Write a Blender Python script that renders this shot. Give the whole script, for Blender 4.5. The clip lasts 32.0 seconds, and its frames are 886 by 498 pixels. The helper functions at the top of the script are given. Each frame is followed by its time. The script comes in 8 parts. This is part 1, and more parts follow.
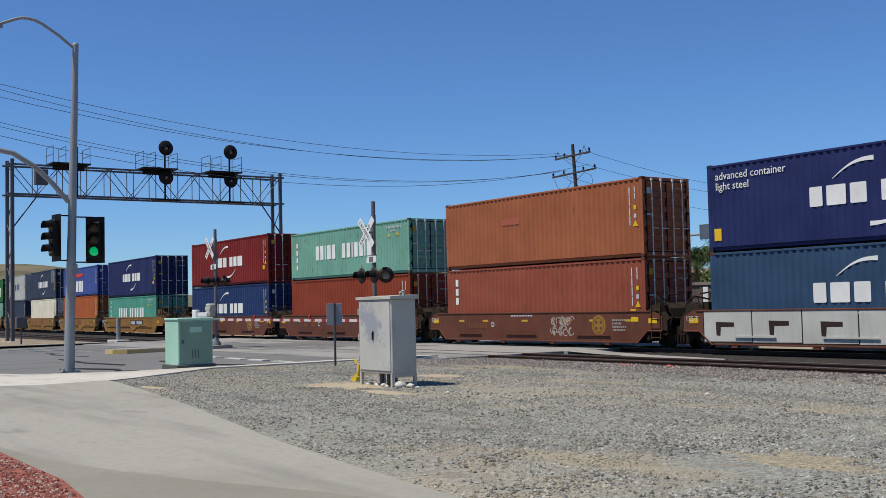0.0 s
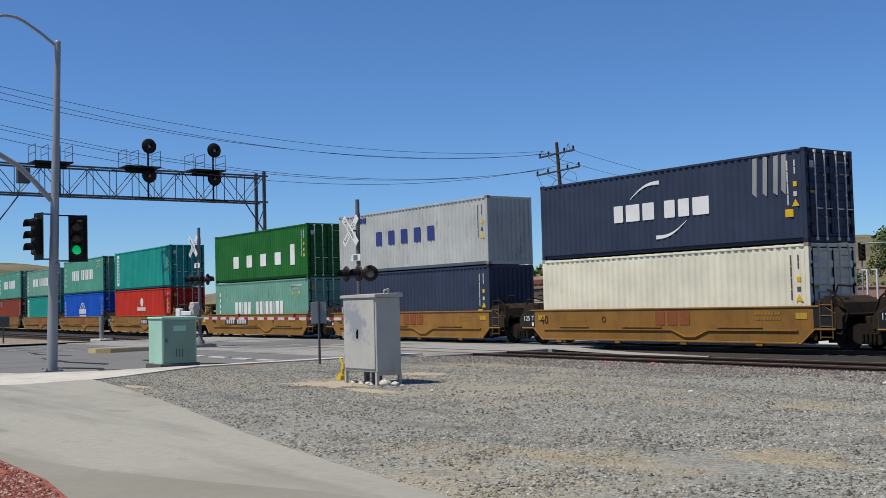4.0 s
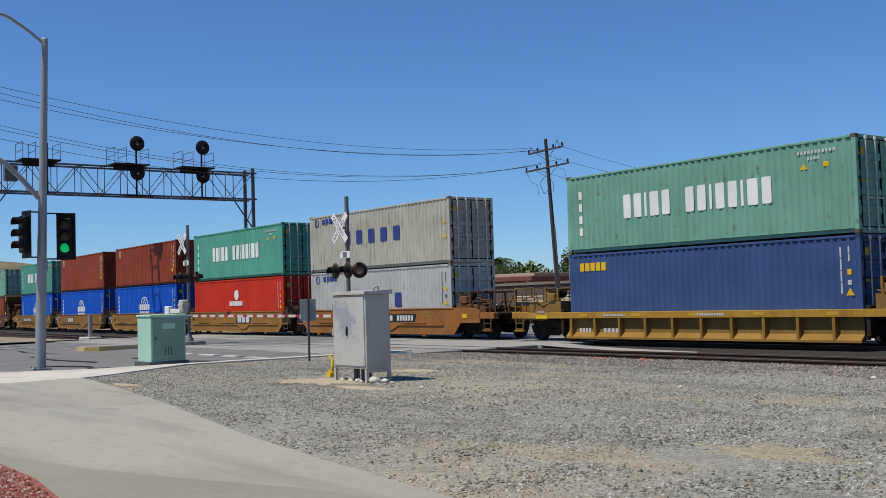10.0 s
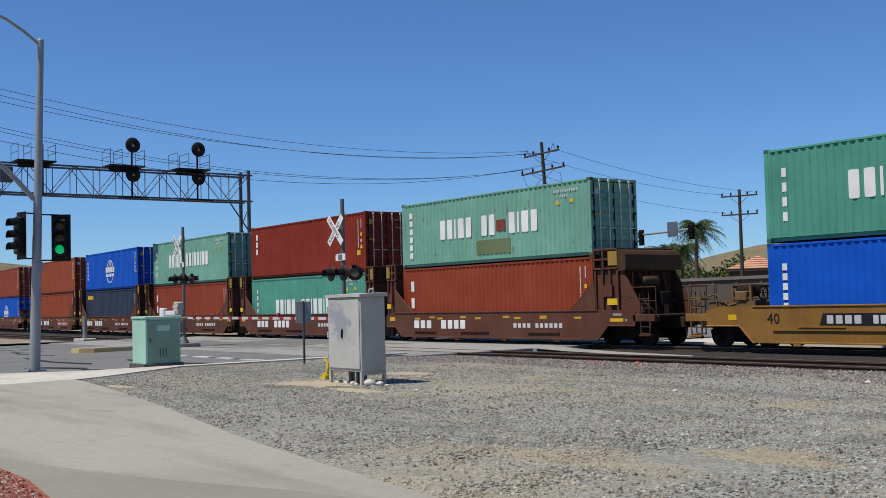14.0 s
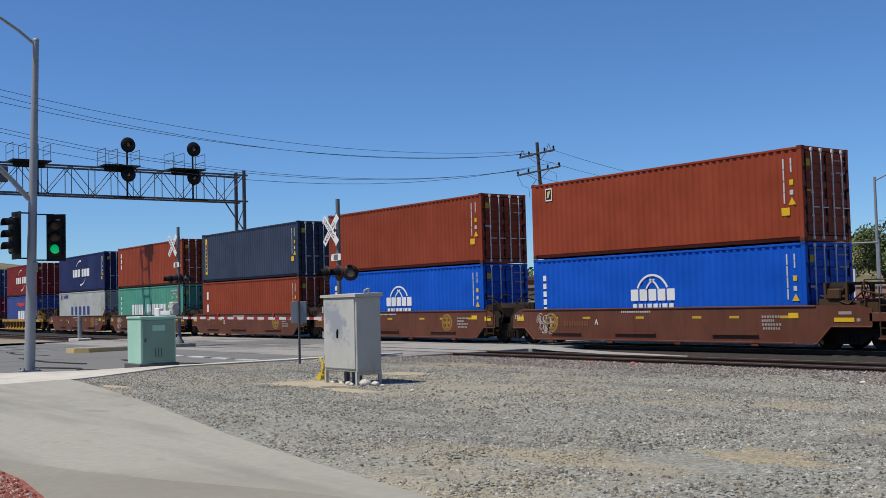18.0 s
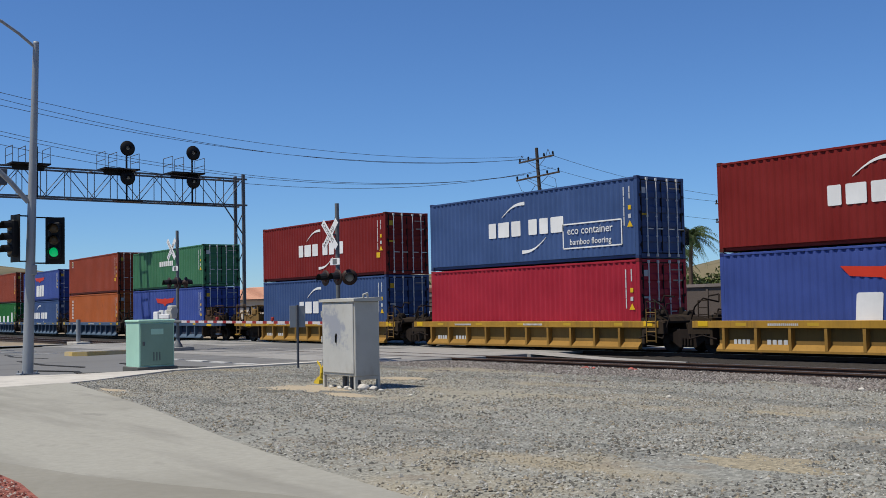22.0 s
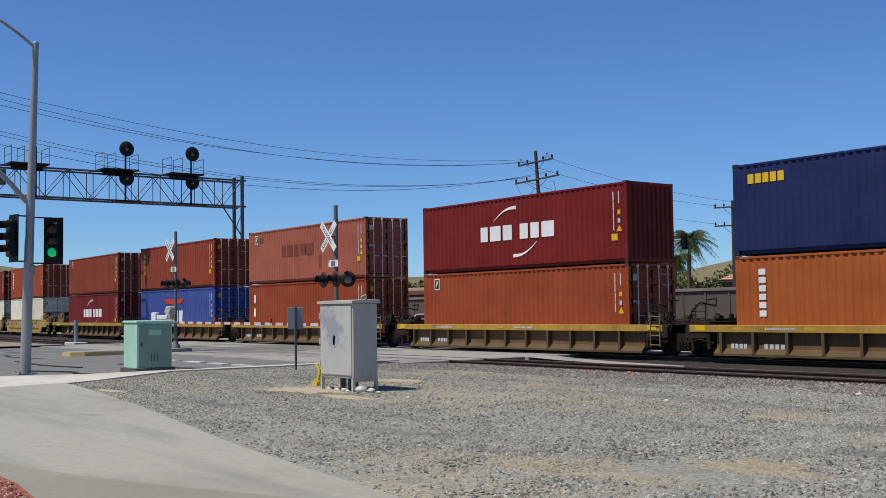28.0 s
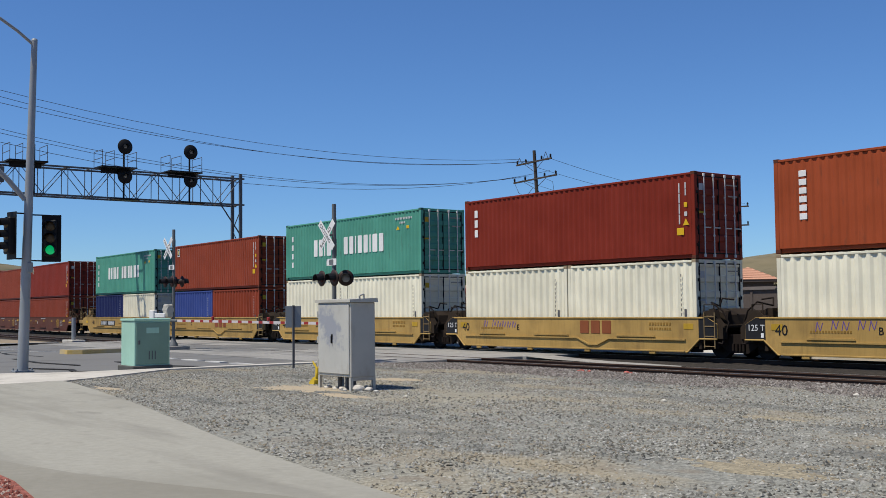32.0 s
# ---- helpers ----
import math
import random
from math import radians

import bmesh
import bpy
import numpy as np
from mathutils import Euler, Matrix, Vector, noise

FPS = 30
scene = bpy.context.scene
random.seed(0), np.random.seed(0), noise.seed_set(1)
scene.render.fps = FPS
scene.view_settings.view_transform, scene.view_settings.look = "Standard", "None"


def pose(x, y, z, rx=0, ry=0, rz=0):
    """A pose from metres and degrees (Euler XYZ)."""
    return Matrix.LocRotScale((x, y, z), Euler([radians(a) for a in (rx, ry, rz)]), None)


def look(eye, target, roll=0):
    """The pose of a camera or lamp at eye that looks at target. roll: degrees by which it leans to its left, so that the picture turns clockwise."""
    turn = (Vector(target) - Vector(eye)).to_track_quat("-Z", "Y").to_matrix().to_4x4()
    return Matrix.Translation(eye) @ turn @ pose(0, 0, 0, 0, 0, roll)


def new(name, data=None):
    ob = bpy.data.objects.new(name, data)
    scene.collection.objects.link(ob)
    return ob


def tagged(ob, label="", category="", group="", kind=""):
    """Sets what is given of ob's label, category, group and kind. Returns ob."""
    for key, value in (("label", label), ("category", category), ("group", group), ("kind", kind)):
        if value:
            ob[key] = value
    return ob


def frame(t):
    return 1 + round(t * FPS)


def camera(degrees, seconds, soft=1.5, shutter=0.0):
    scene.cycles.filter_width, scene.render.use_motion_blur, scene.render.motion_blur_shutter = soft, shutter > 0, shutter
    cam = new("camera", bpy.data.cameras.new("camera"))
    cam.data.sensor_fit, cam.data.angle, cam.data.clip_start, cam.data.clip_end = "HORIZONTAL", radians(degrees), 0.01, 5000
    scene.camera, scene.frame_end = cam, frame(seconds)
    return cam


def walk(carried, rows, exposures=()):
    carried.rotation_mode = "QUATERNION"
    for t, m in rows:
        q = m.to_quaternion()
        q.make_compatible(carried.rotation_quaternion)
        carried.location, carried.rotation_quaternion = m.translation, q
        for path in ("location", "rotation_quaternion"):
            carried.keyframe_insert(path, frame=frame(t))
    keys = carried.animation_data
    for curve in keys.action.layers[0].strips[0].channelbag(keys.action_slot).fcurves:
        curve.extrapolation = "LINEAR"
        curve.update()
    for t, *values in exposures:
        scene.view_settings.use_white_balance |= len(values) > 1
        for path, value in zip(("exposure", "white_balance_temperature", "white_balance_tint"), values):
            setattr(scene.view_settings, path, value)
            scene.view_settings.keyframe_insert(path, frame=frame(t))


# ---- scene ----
EYE = (0.0, 0.0, 1.70)
cam = camera(43.92, 32.0, soft=0.78)
# seconds and the camera's turn in degrees; it stands on one spot and pans slowly
PATH = [
    (0.0, 92.94, 1.319, 54.965), (0.5, 92.876, 1.198, 54.69), (1.0, 92.826, 1.377, 54.572), (1.5, 92.962, 1.724, 54.59),
    (2.0, 93.054, 1.884, 54.564), (2.5, 92.962, 1.385, 54.34), (3.0, 92.902, 1.433, 54.207), (3.5, 92.857, 1.432, 54.165),
    (5.5, 92.688, 1.55, 54.104), (6.0, 92.657, 1.604, 54.053), (6.5, 92.62, 1.707, 53.981), (7.0, 92.58, 1.748, 53.881),
    (7.5, 92.578, 1.733, 53.818), (8.0, 92.627, 1.614, 53.767), (8.5, 92.649, 1.556, 53.743), (9.0, 92.684, 1.459, 53.702),
    (9.5, 92.677, 1.582, 53.641), (10.0, 92.636, 1.656, 53.61), (10.5, 92.628, 1.601, 53.592), (11.0, 92.653, 1.528, 53.59),
    (11.5, 92.661, 1.489, 53.549), (12.0, 92.648, 1.505, 53.531), (12.5, 92.628, 1.528, 53.496), (13.0, 92.668, 1.57, 53.442),
    (13.5, 92.759, 1.495, 53.408), (14.0, 92.779, 1.448, 53.367), (14.5, 92.805, 1.464, 53.354), (16.5, 92.788, 1.448, 53.235),
    (17.0, 92.788, 1.466, 53.208), (17.5, 92.787, 1.449, 53.169), (18.0, 92.78, 1.411, 53.133), (18.5, 92.774, 1.418, 53.125),
    (19.0, 92.81, 1.325, 53.122), (19.5, 92.857, 1.313, 53.087), (20.0, 92.857, 1.313, 53.087), (20.5, 92.847, 1.424, 53.064),
    (21.0, 92.856, 1.314, 53.055), (21.5, 92.946, 1.139, 53.068), (22.0, 93.032, 1.152, 53.069), (22.5, 93.07, 1.115, 53.05),
    (23.0, 93.08, 1.202, 53.026), (23.5, 93.08, 1.315, 52.978), (24.0, 93.08, 1.312, 52.965), (24.5, 93.117, 1.104, 52.98),
    (25.0, 93.135, 1.068, 52.977), (25.5, 93.129, 1.052, 52.966), (27.5, 93.147, 0.864, 52.983), (28.0, 93.163, 0.81, 52.974),
    (28.5, 93.153, 0.838, 52.944), (29.0, 93.134, 0.854, 52.945), (29.5, 93.144, 0.746, 52.951), (30.0, 93.146, 0.624, 52.954),
    (30.5, 93.138, 0.684, 52.94), (31.0, 93.153, 0.708, 52.919), (31.5, 93.144, 0.637, 52.876), (32.0, 93.117, 0.579, 52.866),
]
walk(cam, [(t, pose(*EYE, rx, ry, rz)) for t, rx, ry, rz in PATH])

# ---- light: clear midday sun over the viewer's shoulder ----
SUN_FROM = Vector((-0.12, -0.50, 1.0)).normalized()
world = bpy.data.worlds.new("clear_sky")
scene.world = world
world.use_nodes = True
wn = world.node_tree.nodes
sky = wn.new("ShaderNodeTexSky")
sky.sky_type = "NISHITA"
sky.sun_disc = False
sky.sun_elevation = math.asin(SUN_FROM.z)
sky.sun_rotation = math.atan2(SUN_FROM.x, SUN_FROM.y)
sky.altitude = 900
sky.air_density = 1.0
sky.dust_density = 0.0
sky.ozone_density = 5.0
wn["Background"].inputs["Strength"].default_value = 0.078
deep = wn.new("ShaderNodeMix")
deep.data_type, deep.blend_type = "RGBA", "MULTIPLY"
deep.inputs[0].default_value = 1.0
deep.inputs[7].default_value = (0.78, 1.08, 1.44, 1.0)
world.node_tree.links.new(sky.outputs[0], deep.inputs[6])
world.node_tree.links.new(deep.outputs[2], wn["Background"].inputs["Color"])
sun = new("sun", bpy.data.lights.new("sun", "SUN"))
sun.data.energy = 5.0
sun.data.angle = radians(0.53)
sun.data.color = (1.0, 0.93, 0.80)
sun.matrix_world = look(SUN_FROM * 300, (0, 0, 0))
scene.view_settings.exposure = 0.0

# ---- materials ----


def mat_base(name, rough=0.7, metal=0.0):
    m = bpy.data.materials.new(name)
    m.use_nodes = True
    nt = m.node_tree
    b = nt.nodes["Principled BSDF"]
    b.inputs["Roughness"].default_value = rough
    b.inputs["Metallic"].default_value = metal
    b.inputs["Specular IOR Level"].default_value = 0.25
    return m, nt, b


def tex_noise(nt, scale, detail=4.0, stretch=None, rough=0.55):
    tc = nt.nodes.new("ShaderNodeTexCoord")
    n = nt.nodes.new("ShaderNodeTexNoise")
    n.inputs["Scale"].default_value = scale
    n.inputs["Detail"].default_value = detail
    n.inputs["Roughness"].default_value = rough
    if stretch:
        mp = nt.nodes.new("ShaderNodeMapping")
        mp.inputs["Scale"].default_value = stretch
        nt.links.new(tc.outputs["Object"], mp.inputs["Vector"])
        nt.links.new(mp.outputs["Vector"], n.inputs["Vector"])
    else:
        nt.links.new(tc.outputs["Object"], n.inputs["Vector"])
    return n.outputs["Fac"]


def ramp(nt, fac, lo, hi, c0=(0, 0, 0, 1), c1=(1, 1, 1, 1)):
    r = nt.nodes.new("ShaderNodeValToRGB")
    r.color_ramp.elements[0].position, r.color_ramp.elements[1].position = lo, hi
    r.color_ramp.elements[0].color, r.color_ramp.elements[1].color = c0, c1
    nt.links.new(fac, r.inputs["Fac"])
    return r.outputs["Color"]


def mix(nt, fac, a, b, mode="MIX"):
    m = nt.nodes.new("ShaderNodeMix")
    m.data_type, m.blend_type = "RGBA", mode
    for sock, val in ((m.inputs[0], fac), (m.inputs[6], a), (m.inputs[7], b)):
        if hasattr(val, "links"):
            nt.links.new(val, sock)
        else:
            sock.default_value = val
    return m.outputs[2]


def bump(nt, b, height, strength=0.3, dist=0.01):
    n = nt.nodes.new("ShaderNodeBump")
    n.inputs["Strength"].default_value = strength
    n.inputs["Distance"].default_value = dist
    nt.links.new(height, n.inputs["Height"])
    nt.links.new(n.outputs["Normal"], b.inputs["Normal"])


def c4(c, k=1.0):
    k *= 0.86  # scales every base colour down to deepen shade under the stronger sun
    return (c[0] * k, c[1] * k, c[2] * k, 1.0)


def paint(name, c, rough=0.5, wear=0.25, dirt=None, streak=True, metal=0.0, jitter=0.08):
    """Painted steel: fading in patches, grime in vertical runs, fine relief."""
    c = [0.98 * x for x in c]
    dirt = dirt or [0.45 * x + 0.018 for x in c]
    m, nt, b = mat_base(name, rough, metal)
    b.inputs["Specular IOR Level"].default_value = 0.14
    oi = nt.nodes.new("ShaderNodeObjectInfo")
    big = tex_noise(nt, 0.7, 5)
    col = mix(nt, ramp(nt, big, 0.3, 0.75), c4(c, 0.86), c4([min(1, x * 1.14 + 0.006) for x in c]))
    if jitter:
        hs = nt.nodes.new("ShaderNodeMapRange")
        hs.inputs["To Min"].default_value, hs.inputs["To Max"].default_value = 1 - jitter, 1 + jitter
        nt.links.new(oi.outputs["Random"], hs.inputs["Value"])
        hv = nt.nodes.new("ShaderNodeHueSaturation")
        nt.links.new(hs.outputs[0], hv.inputs["Value"])
        nt.links.new(col, hv.inputs["Color"])
        col = hv.outputs["Color"]
    if streak:
        run = tex_noise(nt, 2.2, 6, (6.0, 6.0, 0.35), 0.65)
        col = mix(nt, mix(nt, ramp(nt, run, 0.52, 0.86), (0, 0, 0, 1), (wear, wear, wear, 1)), col, c4(dirt))
    fine = tex_noise(nt, 38, 4)
    col = mix(nt, mix(nt, ramp(nt, fine, 0.58, 0.8), (0, 0, 0, 1), (wear * 0.5,) * 3 + (1,)), col, c4(dirt, 0.8))
    nt.links.new(col, b.inputs["Base Color"])
    nt.links.new(mix(nt, fine, (rough - 0.1,) * 3 + (1,), (rough + 0.15,) * 3 + (1,)), b.inputs["Roughness"])
    bump(nt, b, tex_noise(nt, 14, 3), 0.15, 0.006)
    return m


def ground_mat(name, c0, c1, c2, fine=30.0, bigscale=0.35, bumpd=0.03, rough=0.92, speck=None):
    m, nt, b = mat_base(name, rough)
    a = tex_noise(nt, bigscale, 6)
    f = tex_noise(nt, fine, 6, None, 0.7)
    col = mix(nt, ramp(nt, f, 0.3, 0.7), c4(c0), c4(c1))
    col = mix(nt, ramp(nt, a, 0.5, 0.68), col, c4(c2))
    if speck:
        v = nt.nodes.new("ShaderNodeTexVoronoi")
        v.inputs["Scale"].default_value = speck
        tc = nt.nodes.new("ShaderNodeTexCoord")
        nt.links.new(tc.outputs["Object"], v.inputs["Vector"])
        bw = nt.nodes.new("ShaderNodeRGBToBW")
        nt.links.new(v.outputs["Color"], bw.inputs[0])
        col = mix(nt, 0.55, col, ramp(nt, bw.outputs[0], 0.15, 0.9, c4(c0, 0.6), c4(c1, 1.45)))
        bump(nt, b, v.outputs["Distance"], 0.5, bumpd)
    else:
        bump(nt, b, f, 0.35, bumpd)
    nt.links.new(col, b.inputs["Base Color"])
    return m


def island_mat(name, cols, rough=0.85):
    """For many small pieces in one mesh: each takes its own shade."""
    m, nt, b = mat_base(name, rough)
    g = nt.nodes.new("ShaderNodeNewGeometry")
    r = nt.nodes.new("ShaderNodeValToRGB")
    r.color_ramp.interpolation = "CONSTANT"
    els = r.color_ramp.elements
    while len(els) < len(cols):
        els.new(0.5)
    for i, c in enumerate(cols):
        els[i].position = i / len(cols)
        els[i].color = c4(c)
    nt.links.new(g.outputs["Random Per Island"], r.inputs["Fac"])
    f = tex_noise(nt, 40, 3)
    nt.links.new(mix(nt, 0.25, r.outputs["Color"], ramp(nt, f, 0.3, 0.7), "MULTIPLY"), b.inputs["Base Color"])
    return m


def stained(m, colour, scale, stretch, lo, hi, amount):
    """Lays long faint stains over a ground material."""
    nt = m.node_tree
    b = nt.nodes["Principled BSDF"]
    src = b.inputs["Base Color"].links[0].from_socket
    fac = mix(nt, ramp(nt, tex_noise(nt, scale, 5, stretch), lo, hi), (0, 0, 0, 1), (amount,) * 3 + (1,))
    nt.links.new(mix(nt, fac, src, c4(colour)), b.inputs["Base Color"])


PAINT = {
    "navy": paint("navy_paint", (0.018, 0.026, 0.105), wear=0.15),
    "steel_blue": paint("weathered_steel_blue_paint", (0.032, 0.070, 0.135), wear=0.4),
    "tan_rust": paint("faded_tan_rust_paint", (0.34, 0.108, 0.045), wear=0.35, dirt=(0.16, 0.10, 0.06)),
    "brick": paint("faded_brick_paint", (0.285, 0.075, 0.042), wear=0.25),
    "slate": paint("slate_navy_paint", (0.035, 0.048, 0.085)),
    "blue": paint("mid_blue_paint", (0.044, 0.084, 0.205)),
    "deep": paint("deep_blue_paint", (0.017, 0.040, 0.13)),
    "cobalt": paint("cobalt_blue_paint", (0.003, 0.092, 0.54), wear=0.06),
    "royal": paint("royal_blue_paint", (0.050, 0.084, 0.30)),
    "maroon": paint("maroon_paint", (0.185, 0.014, 0.011), wear=0.12),
    "redbrown": paint("red_brown_paint", (0.265, 0.047, 0.018), wear=0.18),
    "dark_red": paint("dark_red_paint", (0.225, 0.025, 0.010), wear=0.12),
    "rust": paint("rust_orange_paint", (0.33, 0.064, 0.019)),
    "orange": paint("orange_brown_paint", (0.42, 0.105, 0.024)),
    "salmon": paint("faded_salmon_paint", (0.37, 0.105, 0.062), wear=0.3),
    "seafoam": paint("weathered_seafoam_paint", (0.175, 0.395, 0.30), wear=0.6, dirt=(0.15, 0.10, 0.06)),
    "teal": paint("sea_green_paint", (0.088, 0.325, 0.24), wear=0.18),
    "emerald": paint("emerald_paint", (0.008, 0.285, 0.235), wear=0.1),
    "scarlet": paint("scarlet_paint", (0.54, 0.03, 0.010), wear=0.12),
    "crimson": paint("crimson_paint", (0.36, 0.018, 0.035), wear=0.15),
    "green": paint("leaf_green_paint", (0.015, 0.135, 0.022), wear=0.12),
    "forest": paint("forest_green_paint", (0.050, 0.172, 0.082)),
    "grey": paint("pale_grey_paint", (0.47, 0.49, 0.47), wear=0.35, dirt=(0.17, 0.12, 0.075)),
    "dingy": paint("dingy_beige_grey_paint", (0.44, 0.43, 0.36), wear=0.6, dirt=(0.17, 0.115, 0.065)),
    "cream": paint("cream_paint", (0.86, 0.82, 0.64), wear=0.14),
}
# web colours darkened to carry the top chord's shade, besides real grime
WEB = {
    "bright": paint("grimed_shaded_yellow_web", (0.235, 0.138, 0.036), 0.7, 0.5, dirt=(0.05, 0.035, 0.02)),
    "olive": paint("grimed_shaded_olive_web", (0.18, 0.10, 0.045), 0.7, 0.6, dirt=(0.03, 0.022, 0.015)),
    "steel": paint("grimed_shaded_blue_web", (0.032, 0.048, 0.085), 0.7, 0.5, dirt=(0.025, 0.024, 0.024)),
}
RIBS = {
    "bright": paint("grimed_yellow_rib", (0.30, 0.165, 0.034), 0.7, 0.5, dirt=(0.05, 0.035, 0.02)),
    "olive": paint("grimed_olive_rib", (0.115, 0.075, 0.038), 0.7, 0.5, dirt=(0.05, 0.035, 0.02)),
    "steel": paint("grimed_blue_rib", (0.075, 0.115, 0.165), 0.7, 0.4, dirt=(0.04, 0.038, 0.036)),
}
CAR = {
    "brown": paint("freight_car_brown", (0.135, 0.047, 0.028), 0.6, 0.7, dirt=(0.035, 0.026, 0.02)),
    "gold": paint("freight_car_golden_yellow", (0.43, 0.275, 0.085), 0.6, 0.4, dirt=(0.08, 0.05, 0.028)),
    "yellow": paint("freight_car_yellow", (0.29, 0.145, 0.032), 0.6, 0.5, dirt=(0.07, 0.042, 0.022)),
    "tawny": paint("freight_car_tawny", (0.315, 0.128, 0.034), 0.6, 0.5, dirt=(0.07, 0.036, 0.02)),
    "bright": paint("freight_car_bright_yellow", (0.40, 0.22, 0.03), 0.6, 0.6, dirt=(0.08, 0.048, 0.024)),
    "olive": paint("freight_car_olive_yellow", (0.45, 0.265, 0.05), 0.6, 0.6, dirt=(0.06, 0.04, 0.024)),
    "umber": paint("freight_car_umber", (0.115, 0.044, 0.028), 0.7, 0.6, dirt=(0.03, 0.024, 0.02)),
    "steel": paint("freight_car_blue_grey", (0.06, 0.105, 0.185), 0.6, 0.5, dirt=(0.05, 0.05, 0.052)),
}
for m in list(CAR.values()) + list(WEB.values()):
    stained(m, (0.045, 0.032, 0.022), 1.3, (0.7, 1.0, 0.55), 0.50, 0.74, 0.38)
    stained(m, (0.12, 0.075, 0.045), 3.1, (1.0, 1.0, 0.3), 0.56, 0.74, 0.4)
for k in ("rust", "orange", "salmon", "seafoam", "teal", "grey", "dingy", "slate", "tan_rust", "brick"):
    stained(PAINT[k], (0.07, 0.042, 0.028), 2.6, (2.2, 1.0, 0.5), 0.60, 0.76, 0.5)
stained(PAINT["grey"], (0.15, 0.085, 0.045), 2.2, (3.2, 1.0, 0.32), 0.58, 0.74, 0.3)
stained(PAINT["dingy"], (0.13, 0.075, 0.035), 2.4, (3.4, 1.0, 0.30), 0.54, 0.70, 0.5)
stained(PAINT["seafoam"], (0.12, 0.060, 0.028), 1.9, (2.0, 1.0, 1.1), 0.63, 0.72, 0.65)
WHITE = paint("white_marking", (0.80, 0.80, 0.78), 0.5, 0.12, jitter=0)
YELLOW = paint("yellow_marking", (0.75, 0.47, 0.02), 0.5, 0.15, jitter=0)
FADED = paint("faded_gold_marking", (0.30, 0.17, 0.035), 0.6, 0.6, dirt=(0.10, 0.05, 0.03), jitter=0)
REFLECTOR = paint("dusty_yellow_reflector", (0.50, 0.31, 0.03), 0.5, 0.4, jitter=0)
BLACK = paint("black_paint", (0.018, 0.018, 0.02), 0.5, 0.15, jitter=0)
LOGO_BLUE = paint("blue_marking", (0.035, 0.055, 0.22), 0.5, 0.2, jitter=0)
LOGO_RED = paint("red_marking", (0.62, 0.045, 0.02), 0.5, 0.15, jitter=0)
LOGO_ORANGE = paint("orange_marking", (0.25, 0.075, 0.028), 0.5, 0.3, jitter=0)
PURPLE = paint("purple_spray", (0.16, 0.10, 0.32), 0.5, 0.2, jitter=0)
PATCH = paint("overpainted_patch", (0.20, 0.055, 0.034), 0.6, 0.3, jitter=0)
GALV = paint("galvanised_steel", (0.50, 0.50, 0.49), 0.45, 0.2, metal=0.25)
ROD = paint("zinc_lock_rod", (0.72, 0.71, 0.68), 0.4, 0.25, jitter=0)
DARK = paint("dark_underframe", (0.010, 0.008, 0.007), 0.8, 0.4)
TRUCK = paint("rusty_cast_steel", (0.018, 0.012, 0.009), 0.8, 0.35, dirt=(0.05, 0.035, 0.025))
WHEEL = paint("wheel_steel", (0.016, 0.013, 0.011), 0.6, 0.3, metal=0.2, dirt=(0.05, 0.035, 0.025))

# ---- shape tools ----


